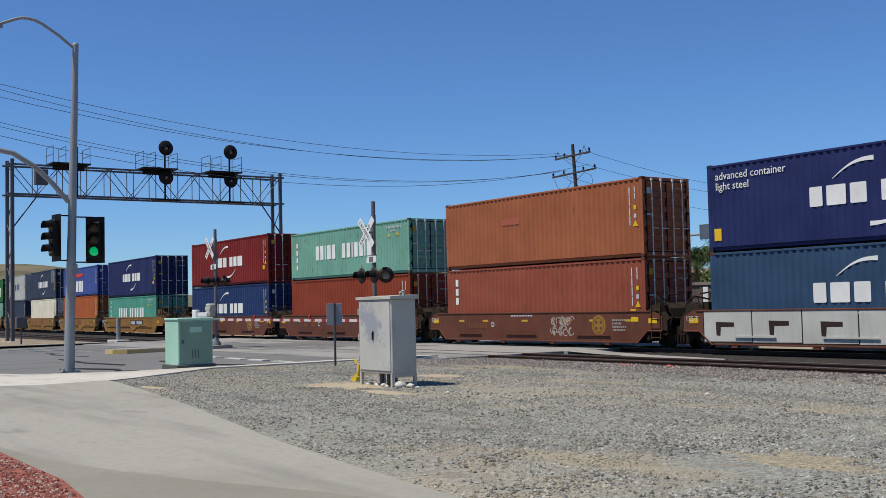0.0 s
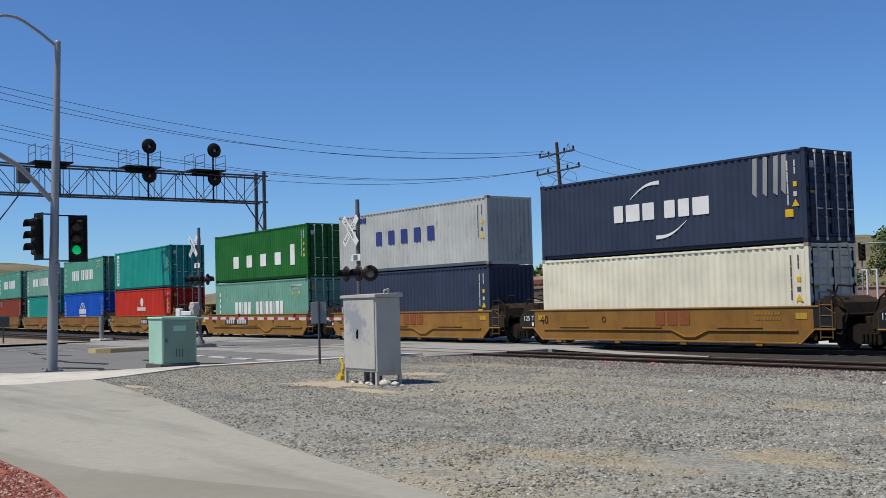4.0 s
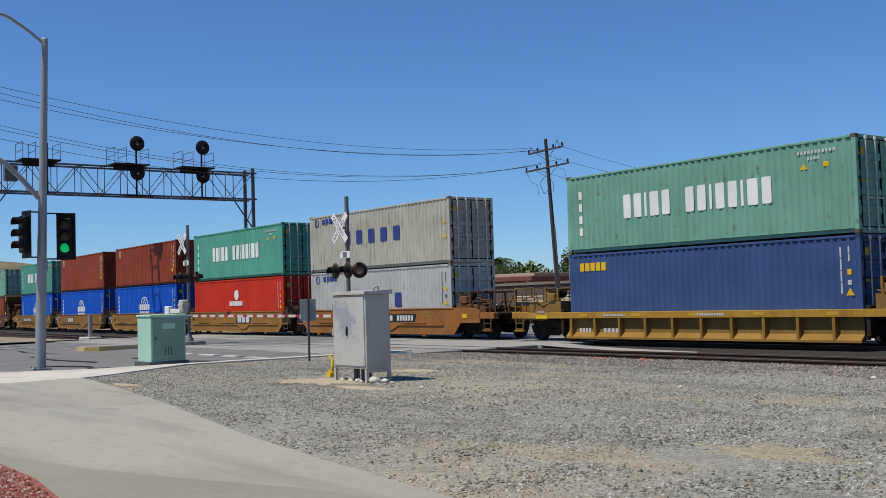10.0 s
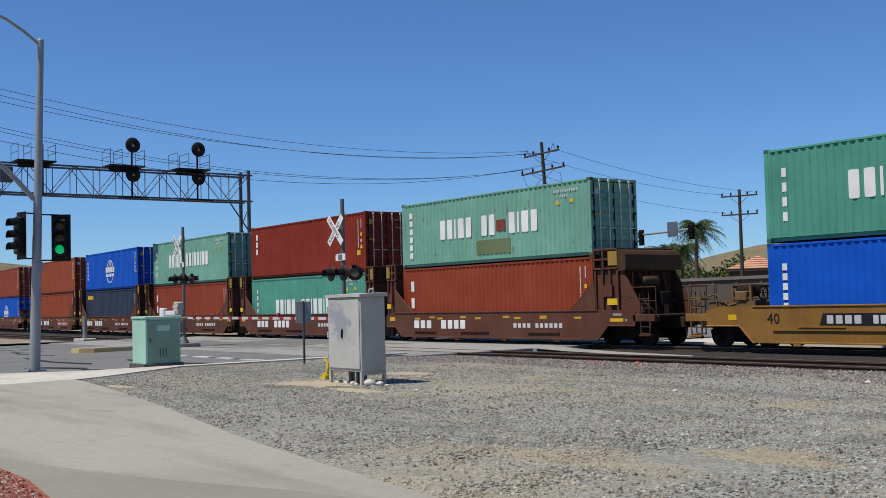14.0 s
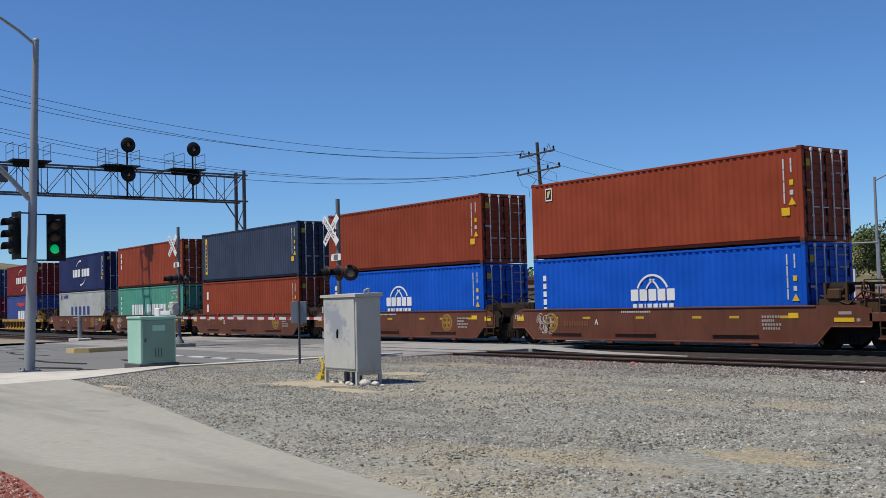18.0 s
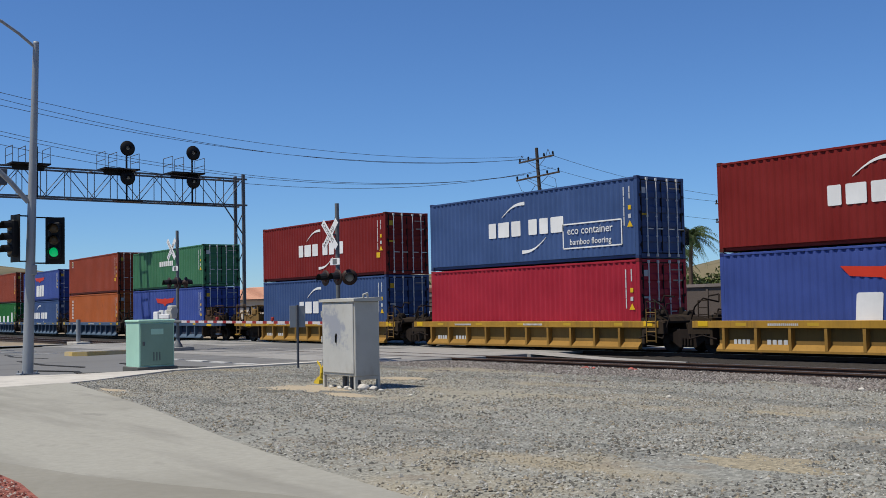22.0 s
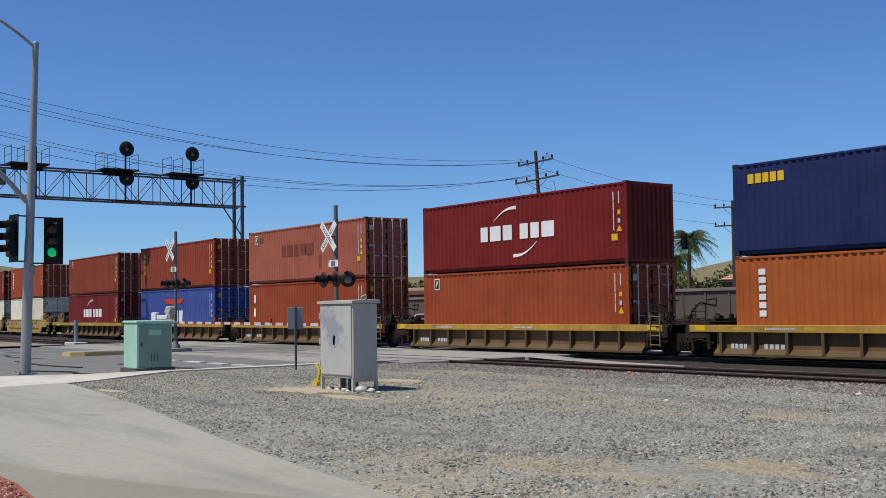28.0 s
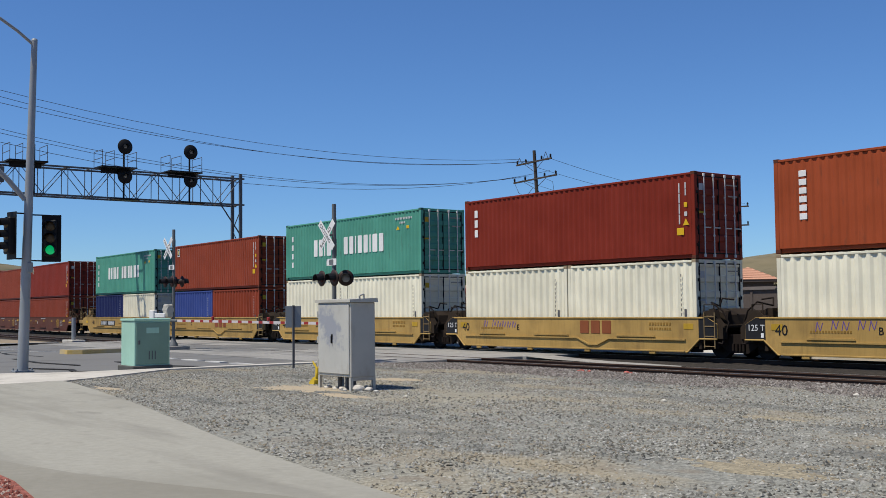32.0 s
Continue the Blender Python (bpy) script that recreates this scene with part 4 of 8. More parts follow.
        s = Shape().box(-1.2, 0.25, -0.55, -0.48, mz - 0.45, mz - 0.25, 0.02).box(-1.35, -0.85, -0.62, -0.42, mz - 0.6, mz - 0.12, 0.03)
        part("counterweight", s, M_WHITE, ob, "pale counterweight")
    return ob


crossing_signal(-30.6, 18.75, -0.05, 5.30, 0, None, (4.25, 2.78, 1.4))
crossing_signal(-47.2, 20.4, 0.13, 5.40, 0, (15.0, 0.6, -0.1), (4.52, 2.92, 1.75))
mb = thing("meter_box", pose(-66.3, 16.6, 0.0), "small grey meter box on a thin post", "meter box")
part("post", Shape().tube((0, 0, 0), (0, 0, 1.0), 0.05, 8), M_GANTRY, mb)
part("box", Shape().box(-0.2, 0.2, -0.3, 0.3, 0.95, 1.6, 0.03), M_GANTRY, mb)
bol = thing("bollard", pose(-66.0, 22.2, -0.05), "short pale grey post on a white concrete base", "bollard")
part("post", Shape().tube((0, 0, 0.1), (0, 0, 1.45), 0.13, 10), M_POLE, bol)
part("base", Shape().box(-0.9, 0.9, -0.4, 0.4, -0.1, 0.12, 0.03), M_KERB, bol)

# ---- wires and poles ----
M_WOOD = paint("dark_utility_pole", (0.075, 0.06, 0.05), 0.85, 0.3, jitter=0)
M_WIRE = paint("weathered_wire", (0.055, 0.055, 0.065), 0.6, 0.0, streak=False, jitter=0)


def utility_pole(x, y, top, yaw, arms, label, lean=0.0):
    shift = top * math.sin(radians(lean)) * 0.9
    ob = thing("utility_pole", pose(x + shift, y + shift, -0.2, lean, -lean, 0), label, "utility pole", "utility poles")
    part("pole", Shape().tube((0, 0, 0), (0, 0, top + 0.2), 0.19, 12, 0.12), M_WOOD, ob)
    for z, half in arms:
        arm = part("crossarm", Shape().box(-half, half, -0.16, -0.05, z + 0.13, z + 0.25, 0.01), M_WOOD, ob, at=pose(0, 0, 0, 0, 0, yaw))
        for dx in (-half + 0.1, -half * 0.45, half * 0.45, half - 0.1):
            part("insulator", shared("insul", lambda: Shape().lathe([(0.03, 0), (0.08, 0.05), (0.06, 0.12), (0.09, 0.16), (0.03, 0.26)], (0, 0, 0), 2, 8), "insulator", M_SIGNAL), M_SIGNAL, arm, at=pose(dx, -0.1, z + 0.26))
        for sx in (-1, 1):
            part("arm_brace", Shape().tube((sx * half * 0.5, -0.12, z + 0.1), (0, -0.12, z - 0.55), 0.02, 5), M_WOOD, arm)
    return ob


P1, P2 = (-61.0, 55.0), (-60.2, 76.8)
p = utility_pole(P1[0], P1[1], 13.5, 0, ((12.65, 1.95), (11.35, 2.4)), "dark timber utility pole with crossarms beyond the tracks", 2.0)
part("dead_end_bracket", Shape().path([(-0.2, -0.2, 10.9), (-0.6, -0.4, 10.4), (-0.3, -0.3, 9.6), (0.2, -0.2, 9.9)], 0.018, 6).path([(0.2, -0.3, 11.0), (0.9, -0.4, 10.2), (0.8, -0.4, 9.6)], 0.018, 6).path([(-2.3, -0.1, 11.5), (-1.9, -0.1, 10.7), (-1.2, -0.1, 10.4), (-1.15, -0.1, 9.6)], 0.014, 6).path([(1.2, -0.1, 11.4), (1.9, -0.1, 11.1), (2.0, -0.1, 10.2)], 0.014, 6).path([(-1.9, -0.1, 12.8), (-1.6, -0.1, 13.35), (-1.3, -0.1, 12.8)], 0.018, 6).path([(1.0, -0.1, 12.8), (1.35, -0.1, 13.4), (1.6, -0.1, 12.8)], 0.018, 6), M_WIRE, p)
part("pole_pipe", Shape().tube((0.3, -0.1, 0.3), (0.3, -0.1, 7), 0.06, 8), M_GANTRY, p)
utility_pole(P2[0], P2[1], 10.75, 20, ((10.2, 1.6), (8.6, 1.6)), "dark timber utility pole with two crossarms")
utility_pole(-54.6, -14.0, 21.4, 0, ((20.0, 1.75), (18.3, 1.75)), "dark timber utility pole beside the road")


def wire(a, b, sag, r=0.014, n=24):
    a, b = Vector(a), Vector(b)
    pts_ = [a + (b - a) * (i / n) - Vector((0, 0, sag * 4 * (i / n) * (1 - i / n))) for i in range(n + 1)]
    solid("overhead_wire", Shape().path(pts_, r, 5), M_WIRE, "thin dark overhead wire sagging between poles", "wire", group="overhead wires")


for dx, z0, z1, sag in ((-1.6, 13.0, 20.0, 3.74), (-0.7, 12.77, 20.6, 4.55), (1.6, 12.6, 18.5, 4.1)):
    wire((P1[0] + dx, P1[1], z0), (-54.6 + dx, -14.0, z1), sag)
for dx, z0, z1, sag in ((-1.6, 11.6, 19.1, 4.67), (-0.7, 11.64, 18.6, 4.8), (1.6, 11.8, 18.0, 5.45)):
    wire((P1[0] + dx, P1[1], z0), (-54.6 + dx, -14.0, z1), sag)
for dx, z0, z1 in ((-1.5, 12.75, 10.4), (1.5, 12.75, 10.4), (-1.5, 11.4, 8.8)):
    wire((P1[0] + dx, P1[1], z0), (P2[0] + dx, P2[1], z1), 0.5)


# ---- far side of the crossing ----
M_STUCCO = ground_mat("tan_stucco", (0.42, 0.33, 0.24), (0.50, 0.40, 0.30), (0.38, 0.30, 0.22), 12.0, 0.3, 0.004)
M_BROWNWALL = ground_mat("brown_block_wall", (0.085, 0.068, 0.058), (0.125, 0.10, 0.085), (0.10, 0.08, 0.068), 9.0, 0.4, 0.01)
M_TILE = ground_mat("red_roof_tile", (0.50, 0.25, 0.16), (0.64, 0.36, 0.25), (0.56, 0.30, 0.20), 7.0, 0.6, 0.02)
M_PALE = ground_mat("pale_stucco", (0.58, 0.52, 0.42), (0.66, 0.60, 0.50), (0.55, 0.50, 0.42), 9.0, 0.3, 0.004)
M_GLASSD = paint("dark_window", (0.02, 0.025, 0.03), 0.15, 0.0, streak=False, jitter=0)


def house(x, y, w, d, h, rise, wall_mat, yaw, label, windows=3):
    ob = thing("house", pose(x, y, -0.2, 0, 0, yaw), label, "house", "houses beyond the tracks")
    part("wall", Shape().box(-w / 2, w / 2, -d / 2, d / 2, 0, h), wall_mat, ob)
    e = 0.6
    s = Shape()
    a, b, r = w / 2 + e, d / 2 + e, max(0.0, w / 2 - d / 2)
    s.add([(-a, -b, h), (a, -b, h), (a, b, h), (-a, b, h), (-r, 0, h + rise), (r, 0, h + rise)], [(0, 1, 5, 4), (2, 3, 4, 5), (1, 2, 5), (3, 0, 4), (0, 3, 2, 1)])
    roof = part("roof", s, M_TILE, ob, "red tiled hipped roof")
    part("fascia", Shape().box(-a, a, -b, b, h - 0.22, h - 0.003), M_BROWNWALL, roof)
    rows = Shape()
    n = int(b / 0.45)
    for i in range(n):
        t = i / n
        z = h + rise * t + 0.03
        hw = a - (a - r) * t
        rows.tube((-hw, -b * (1 - t), z), (hw, -b * (1 - t), z), 0.05, 5, caps=False)
    part("tile_course", rows, M_TILE, roof)
    for i in range(windows):
        wx = -w / 2 + w * (i + 0.5) / windows
        win = part("window", Shape().box(wx - 0.6, wx + 0.6, -d / 2 - 0.03, -d / 2 + 0.02, 1.0, 2.2, 0.01), M_GLASSD, ob)
        part("window_frame", Shape().box(wx - 0.7, wx + 0.7, -d / 2 - 0.06, -d / 2 - 0.031, 2.2, 2.3).box(wx - 0.7, wx + 0.7, -d / 2 - 0.06, -d / 2 - 0.031, 0.9, 1.0), M_PALE, win)
    return ob


house(-67.9, 89.0, 4.7, 4.7, 4.4, 1.3, M_BROWNWALL, 38, "single-storey stucco house with a red tiled hipped roof")
house(-89.6, 92.0, 8.0, 7.4, 4.95, 1.55, M_STUCCO, 0, "tall stucco house with a salmon tiled hipped roof")
house(-150.0, 78.0, 14.0, 9.0, 3.6, 1.9, M_PALE, 10, "pale stucco building with an orange tiled roof")

wall_ = thing("boundary_wall", Matrix(), "long brown block wall with a ribbed tile coping", "wall", kind="structure")
a, b = Vector((-118.0, 72.0, 0)), Vector((-46.5, 66.9, 0))
d = (b - a).normalized()
yaw = math.degrees(math.atan2(d.y, d.x))
n = int((b - a).length / 2.4)
M_COPE = paint("grey_coping", (0.20, 0.17, 0.15), 0.8, 0.2)
for i in range(n):
    c = a + d * (2.4 * (i + 0.5))
    part("wall_panel", shared("wallpanel", lambda: Shape().box(-1.2, 1.2, -0.1, 0.1, -0.2, 2.85).box(-1.21, -1.0, -0.16, 0.16, -0.2, 2.9), "wall_panel", M_BROWNWALL), M_BROWNWALL, wall_, at=pose(c.x, c.y, 0, 0, 0, yaw))
    part("coping", shared("coping", lambda: Shape().box(-1.2, 1.2, -0.25, 0.25, 2.86, 2.98).box(-1.2, 1.2, -0.12, 0.12, 2.98, 3.1), "coping", M_COPE), M_COPE, wall_, at=pose(c.x, c.y, 0, 0, 0, yaw))

# flat-roofed shop with a reddish canopy
shop = thing("shop_building", pose(-104.0, 80.0, -0.2, 0, 0, 12), "low tan shop building with a reddish flat canopy", "shop")
part("wall", Shape().box(-14, 14, -5, 5, 0, 3.6), M_STUCCO, shop)
M_CANOPY = paint("reddish_canopy", (0.22, 0.085, 0.065), 0.7, 0.2, jitter=0)
part("canopy", Shape().box(-14.6, 14.6, -6.2, 5.4, 3.62, 4.15, 0.05), M_CANOPY, shop)
part("roof_edge", Shape().box(-14.2, 14.2, -5.2, 5.2, 4.16, 4.5, 0.03), M_STUCCO, shop)
for i in range(9):
    wx = -12.5 + i * 3.1
    part("window", Shape().box(wx - 1.1, wx + 1.1, -5.05, -4.98, 0.6, 2.7, 0.01), M_GLASSD, shop)
    part("post", Shape().box(wx + 1.4, wx + 1.6, -6.0, -5.8, 0, 3.62), M_PALE, shop)

# ---- hills ----
M_HILL = ground_mat("dry_grass_hill", (0.155, 0.13, 0.075), (0.205, 0.172, 0.10), (0.115, 0.105, 0.058), 0.03, 0.006, 0.6)
stained(M_HILL, (0.06, 0.065, 0.03), 0.045, None, 0.53, 0.62, 0.65)
stained(M_HILL, (0.25, 0.205, 0.125), 0.012, (1.0, 1.0, 4.0), 0.5, 0.7, 0.5)


def hill(x, y, rx, ry, h, seed, label):
    s = Shape()
    n = 36
    v, f = [], []
    for j in range(n + 1):
        for i in range(n + 1):
            u, w = i / n * 2 - 1, j / n * 2 - 1
            r2 = u * u + w * w
            z = h * max(0.0, 1 - r2) ** 1.3 * (1 + 0.35 * noise.noise(Vector((u * 2.2 + seed, w * 2.2, seed)))) + 0.06 * h * noise.noise(Vector((u * 7, w * 7, seed))) * max(0, 1 - r2)
            v.append((u * rx, w * ry, z - 1.0))
    for j in range(n):
        for i in range(n):
            f.append((j * (n + 1) + i, j * (n + 1) + i + 1, (j + 1) * (n + 1) + i + 1, (j + 1) * (n + 1) + i))
    s.add(v, f, True)
    solid("hill", s, M_HILL, label, "hill", "structure", pose(x, y, 0))


hill(-520, 830, 330, 240, 46, 1.3, "dry tan grass hill in the distance")
hill(-330, 960, 300, 260, 58, 4.1, "dry tan grass hill in the distance")
hill(-950, 620, 420, 260, 36, 7.7, "low dry hill far off")
hill(-1500, 330, 600, 300, 60, 9.2, "low dry hill far off")


# ---- trees ----
M_LEAF = island_mat("tree_leaves", [(0.085, 0.125, 0.035), (0.115, 0.155, 0.05), (0.15, 0.18, 0.065), (0.095, 0.13, 0.045), (0.18, 0.195, 0.085)])
M_FROND = island_mat("palm_fronds", [(0.07, 0.12, 0.035), (0.09, 0.14, 0.045), (0.12, 0.155, 0.06), (0.08, 0.125, 0.045)])
M_BARK = paint("rough_bark", (0.14, 0.10, 0.07), 0.9, 0.3)


def palm(x, y, h, seed, label, spread=2.4):
    rnd = random.Random(seed)
    ob = thing("palm_tree", pose(x, y, -0.2), label, "palm tree", "palm trees")
    s = Shape()
    pts_ = [(0.12 * math.sin(i * 0.7 + seed), 0.1 * math.cos(i * 0.5), h * i / 8) for i in range(9)]
    for i in range(8):
        s.tube(pts_[i], pts_[i + 1], 0.24 - 0.008 * i, 9, 0.23 - 0.008 * i)
    s.lathe([(0.2, h - 0.7), (0.45, h - 0.3), (0.38, h + 0.1), (0.1, h + 0.35)], (pts_[8][0], pts_[8][1], 0), 2, 9)
    part("trunk", s, M_BARK, ob)
    s = Shape()
    for k in range(74):
        az, el = rnd.uniform(0, 2 * math.pi), rnd.uniform(-0.5, 1.25)
        ln = spread * rnd.uniform(0.85, 1.15)
        dirh = Vector((math.cos(az), math.sin(az), 0))
        p0 = Vector((pts_[8][0], pts_[8][1], h + 0.1))
        spine = []
        for i in range(9):
            t = i / 8
            spine.append(p0 + dirh * ln * t * math.cos(el * (1 - 0.3 * t)) + Vector((0, 0, ln * (math.sin(el) * t - 0.62 * t * t))))
        sidev = Vector((-dirh.y, dirh.x, 0))
        for i in range(1, 9):
            c, pdir = spine[i], (spine[i] - spine[i - 1]).normalized()
            for sgn in (-1, 1):
                for q in range(2):
                    base = spine[i - 1].lerp(c, q * 0.5)
                    tip = base + sidev * sgn * (0.62 * math.sin(math.pi * min(1, i / 8 + 0.12)) + 0.08) + pdir * 0.30 - Vector((0, 0, 0.22 + rnd.uniform(0, 0.18)))
                    s.add([base, base + pdir * 0.10, tip], [(0, 1, 2)])
    part("crown", s, M_FROND, ob)
    return ob


def tree(x, y, h, w, seed, label, n=2600, leaf=0.30):
    rnd = random.Random(seed)
    ob = thing("tree", pose(x, y, -0.2), label, "tree", "trees beyond the tracks")
    s = Shape().tube((0, 0, 0), (0.1, 0, h * 0.45), 0.05 * h, 9, 0.03 * h)
    limbs = []
    for k in range(9):
        az = k * 0.7 + rnd.uniform(-0.3, 0.3)
        tip = Vector((math.cos(az) * w * rnd.uniform(0.25, 0.8), math.sin(az) * w * rnd.uniform(0.25, 0.8), h * rnd.uniform(0.55, 0.95)))
        s.tube((0.05, 0, h * rnd.uniform(0.28, 0.45)), tip, 0.02 * h, 6, 0.006 * h)
        limbs.append(tip)
    part("trunk", s, M_BARK, ob)
    s = Shape()
    clumps = [(p, rnd.uniform(0.28, 0.5) * w) for p in limbs] + [(Vector((rnd.gauss(0, 0.35) * w, rnd.gauss(0, 0.35) * w, h * rnd.uniform(0.45, 0.92))), rnd.uniform(0.2, 0.42) * w) for _ in range(12)]
    for _ in range(n):
        c, r = rnd.choice(clumps)
        dv = Vector((rnd.gauss(0, 1), rnd.gauss(0, 1), rnd.gauss(0, 0.8)))
        p0 = c + dv.normalized() * r * rnd.random() ** 0.4
        u = Vector((rnd.gauss(0, 1), rnd.gauss(0, 1), rnd.gauss(0, 1))).normalized()
        q = u.orthogonal().normalized() * leaf * rnd.uniform(0.5, 1.1)
        u = u * leaf * rnd.uniform(0.6, 1.2)
        s.add([p0 - u, p0 + q * 0.6, p0 + u, p0 - q * 0.6], [(0, 1, 2, 3)])
    part("crown", s, M_LEAF, ob)
    return ob


palm(-72.0, 85.0, 8.3, 2, "tall feathery palm behind the block wall", 2.7)
palm(-76.8, 85.5, 6.2, 3, "shorter palm behind the block wall", 2.7)
palm(-75.3, 86.6, 6.4, 9, "shorter palm behind the block wall", 2.3)
palm(-107.0, 87.5, 6.0, 4, "low palm behind the shop", 2.6)
tree(-72.5, 92.0, 5.0, 3.4, 21, "bushy green garden tree", 5000, 0.2)
tree(-64.0, 93.0, 3.5, 3.4, 22, "low bushy green garden tree", 3600, 0.2)
tree(-82.0, 96.0, 5.0, 3.6, 23, "bushy green garden tree", 4000, 0.22)
tree(-97.0, 93.0, 7.6, 3.6, 26, "tall olive-green garden tree", 5000, 0.22)
tree(-51.8, 86.0, 7.2, 3.4, 24, "full green street tree", 9000, 0.15)
tree(-46.5, 82.0, 6.6, 3.6, 25, "full green street tree", 8000, 0.15)
for i, (x, y, h) in enumerate(((-112, 96, 6.2), (-118, 99, 5.6), (-126, 98, 6.4), (-99, 97, 5.8), (-92, 99, 5.4), (-158, 92, 7.0), (-166, 95, 7.6), (-140, 100, 6.0))):
    tree(x, y, h, h * 0.6, 40 + i, "green tree behind low buildings", 1500, 0.4)

# ---- far street lamps and signals ----
M_SIGNBACK = paint("blue_grey_sign_back", (0.10, 0.125, 0.165), 0.5, 0.1, jitter=0)


def far_lamp(x, y, yaw, mast, label):
    ob = thing("street_lamp", pose(x, y, -0.1, 0, 0, yaw), label, "street lamp", "far street lamps")
    part("pole", Shape().tube((0, 0, 0), (0, 0, 10.2), 0.15, 12, 0.09), M_POLE, ob)
    part("lamp_arm", Shape().path([(0, 0, 9.9), (2.7, 0, 10.9), (4.6, 0, 11.4), (6.4, 0, 11.68)], 0.05, 8), M_POLE, ob)
    part("luminaire", Shape().lathe([(0.04, 0.0), (0.16, 0.25), (0.14, 0.6), (0.04, 0.75)], (6.3, 0, 11.65), 0, 10), M_POLE, ob)
    if mast:
        arm = part("mast_arm", Shape().path([(0, 0, 4.8), (1.0, 0, 5.2), (2.9, 0, 5.95), (5.1, 0, 6.73), (7.2, 0, 7.2), (10.6, 0, 7.25), (15.0, 0, 7.35)], 0.10, 10), M_POLE, ob)
        part("street_sign", Shape().box(12.8, 13.95, -0.12, -0.08, 6.85, 8.1, 0.02), M_SIGNBACK, arm, "plain blue-grey back of a square sign")
        for dx, z in ((9.75, 6.98), (15.35, 7.2)):
            traffic_head(arm, pose(dx, 0, z, 0, 0, -75))
        part("detector", Shape().box(7.0, 7.2, -0.1, 0.1, 7.25, 7.6, 0.03), M_SIGNAL, arm)
    return ob


far_lamp(-76.0, 71.0, 0, True, "grey street lamp with a signal mast arm beyond the tracks")
far_lamp(-45.0, 73.5, 0, False, "grey street lamp beyond the tracks")
sp = thing("signal_pole", pose(-73.2, 74.0, -0.1), "slim grey pole with curved lamp arms and a street sign", "signal pole")
part("pole", Shape().tube((0, 0, 0), (0, 0, 7.35), 0.11, 10, 0.08), M_POLE, sp)
part("lamp_arm", Shape().path([(0, 0, 7.2), (-1.7, 0, 8.1), (-3.5, 0, 9.0), (-4.3, 0, 9.2), (-5.5, 0, 9.12)], 0.045, 8), M_POLE, sp)
part("mast_arm", Shape().path([(0, 0, 3.45), (-2.4, 0, 4.2), (-5.2, 0, 5.2)], 0.06, 8), M_POLE, sp)
part("street_sign", Shape().box(-2.5, -0.25, -0.04, -0.01, 5.2, 5.85, 0.01), paint("blue_sign_plate", (0.05, 0.12, 0.22), 0.5, 0.1), sp, "plain blue-grey street sign")
part("cap", Shape().tube((0, 0, 7.2), (0, 0, 7.55), 0.14, 10), M_POLE, sp)
for x, y, z in ((-49.0, 74.8, 4.9), (-51.2, 76.5, 3.7), (-94.5, 74.0, 3.4)):
    post = thing("traffic_signal", pose(x, y, -0.1), "black traffic signal on a grey post beyond the tracks", "traffic signal", "far traffic signals")
    part("post", Shape().tube((0, 0, 0), (0, 0, z + 0.7), 0.07, 8), M_POLE, post)
    traffic_head(post, pose(0.08, -0.1, z, 0, 0, -40))

# parked cars on the far street
M_CARW = paint("white_car_paint", (0.72, 0.72, 0.70), 0.3, 0.05, streak=False)
M_CARD = paint("dark_car_paint", (0.03, 0.035, 0.05), 0.3, 0.05, streak=False)
M_TYRE = paint("tyre_rubber", (0.02, 0.02, 0.02), 0.9, 0.1, streak=False)


def car(x, y, yaw, body, label):
    ob = thing("parked_car", pose(x, y, -0.1, 0, 0, yaw), label, "car", "cars on the far street")
    s = Shape().prism([(-2.2, 0.35), (-2.25, 0.75), (-1.5, 0.9), (-0.9, 1.42), (0.7, 1.42), (1.4, 0.95), (2.15, 0.85), (2.25, 0.4)], -0.85, 0.85)
    part("body", s, body, ob)
    part("windows", Shape().prism([(-1.3, 0.93), (-0.82, 1.34), (0.62, 1.34), (1.2, 0.95)], -0.86, 0.86), M_GLASSD, ob)
    for wx in (-1.4, 1.4):
        for wy in (-0.78, 0.78):
            w = part("wheel", Shape().tube((wx, wy - 0.1, 0.33), (wx, wy + 0.1, 0.33), 0.33, 16), M_TYRE, ob)
            part("rim", Shape().tube((wx, wy - 0.11, 0.33), (wx, wy + 0.11, 0.33), 0.19, 12), M_GANTRY, w)


car(-80.0, 63.5, 4, M_CARW, "white car parked beyond the tracks")
car(-72.0, 62.5, 2, M_CARD, "dark car parked beyond the tracks")
car(-95.0, 66.0, 4, M_CARD, "dark car parked beyond the tracks")
car(-90.0, 66.0, 4, M_CARW, "white car parked beyond the tracks")

# white board against the far wall
board = thing("notice_board", pose(-57.1, 64.5, -0.2), "upright white board on a short post beyond the tracks", "sign")
part("panel", Shape().box(-0.25, 0.25, -0.04, 0.04, 1.65, 2.85, 0.02), M_CARW, board)
part("post", Shape().tube((0, 0.05, 0), (0, 0.05, 1.7), 0.05, 8), M_GANTRY, board)

# low cream wall and white screens before the block wall
M_CREAMW = ground_mat("cream_render", (0.62, 0.57, 0.46), (0.70, 0.65, 0.54), (0.52, 0.47, 0.38), 8.0, 0.4, 0.004)
for x0, x1 in ((-73.5, -66.2), (-65.8, -60.0)):
    low = thing("low_wall", Matrix(), "low cream rendered wall before the block wall", "wall", kind="structure")
    part("wall", Shape().box(x0, x1, 61.9, 62.15, -0.2, 1.7, 0.02), M_CREAMW, low)
    part("coping", Shape().box(x0 - 0.05, x1 + 0.05, 61.83, 62.22, 1.7, 1.8, 0.02), M_CREAMW, low)
scr = thing("white_screens", pose(-62.0, 60.0, -0.2), "row of tall white screens on dark posts", "screen")
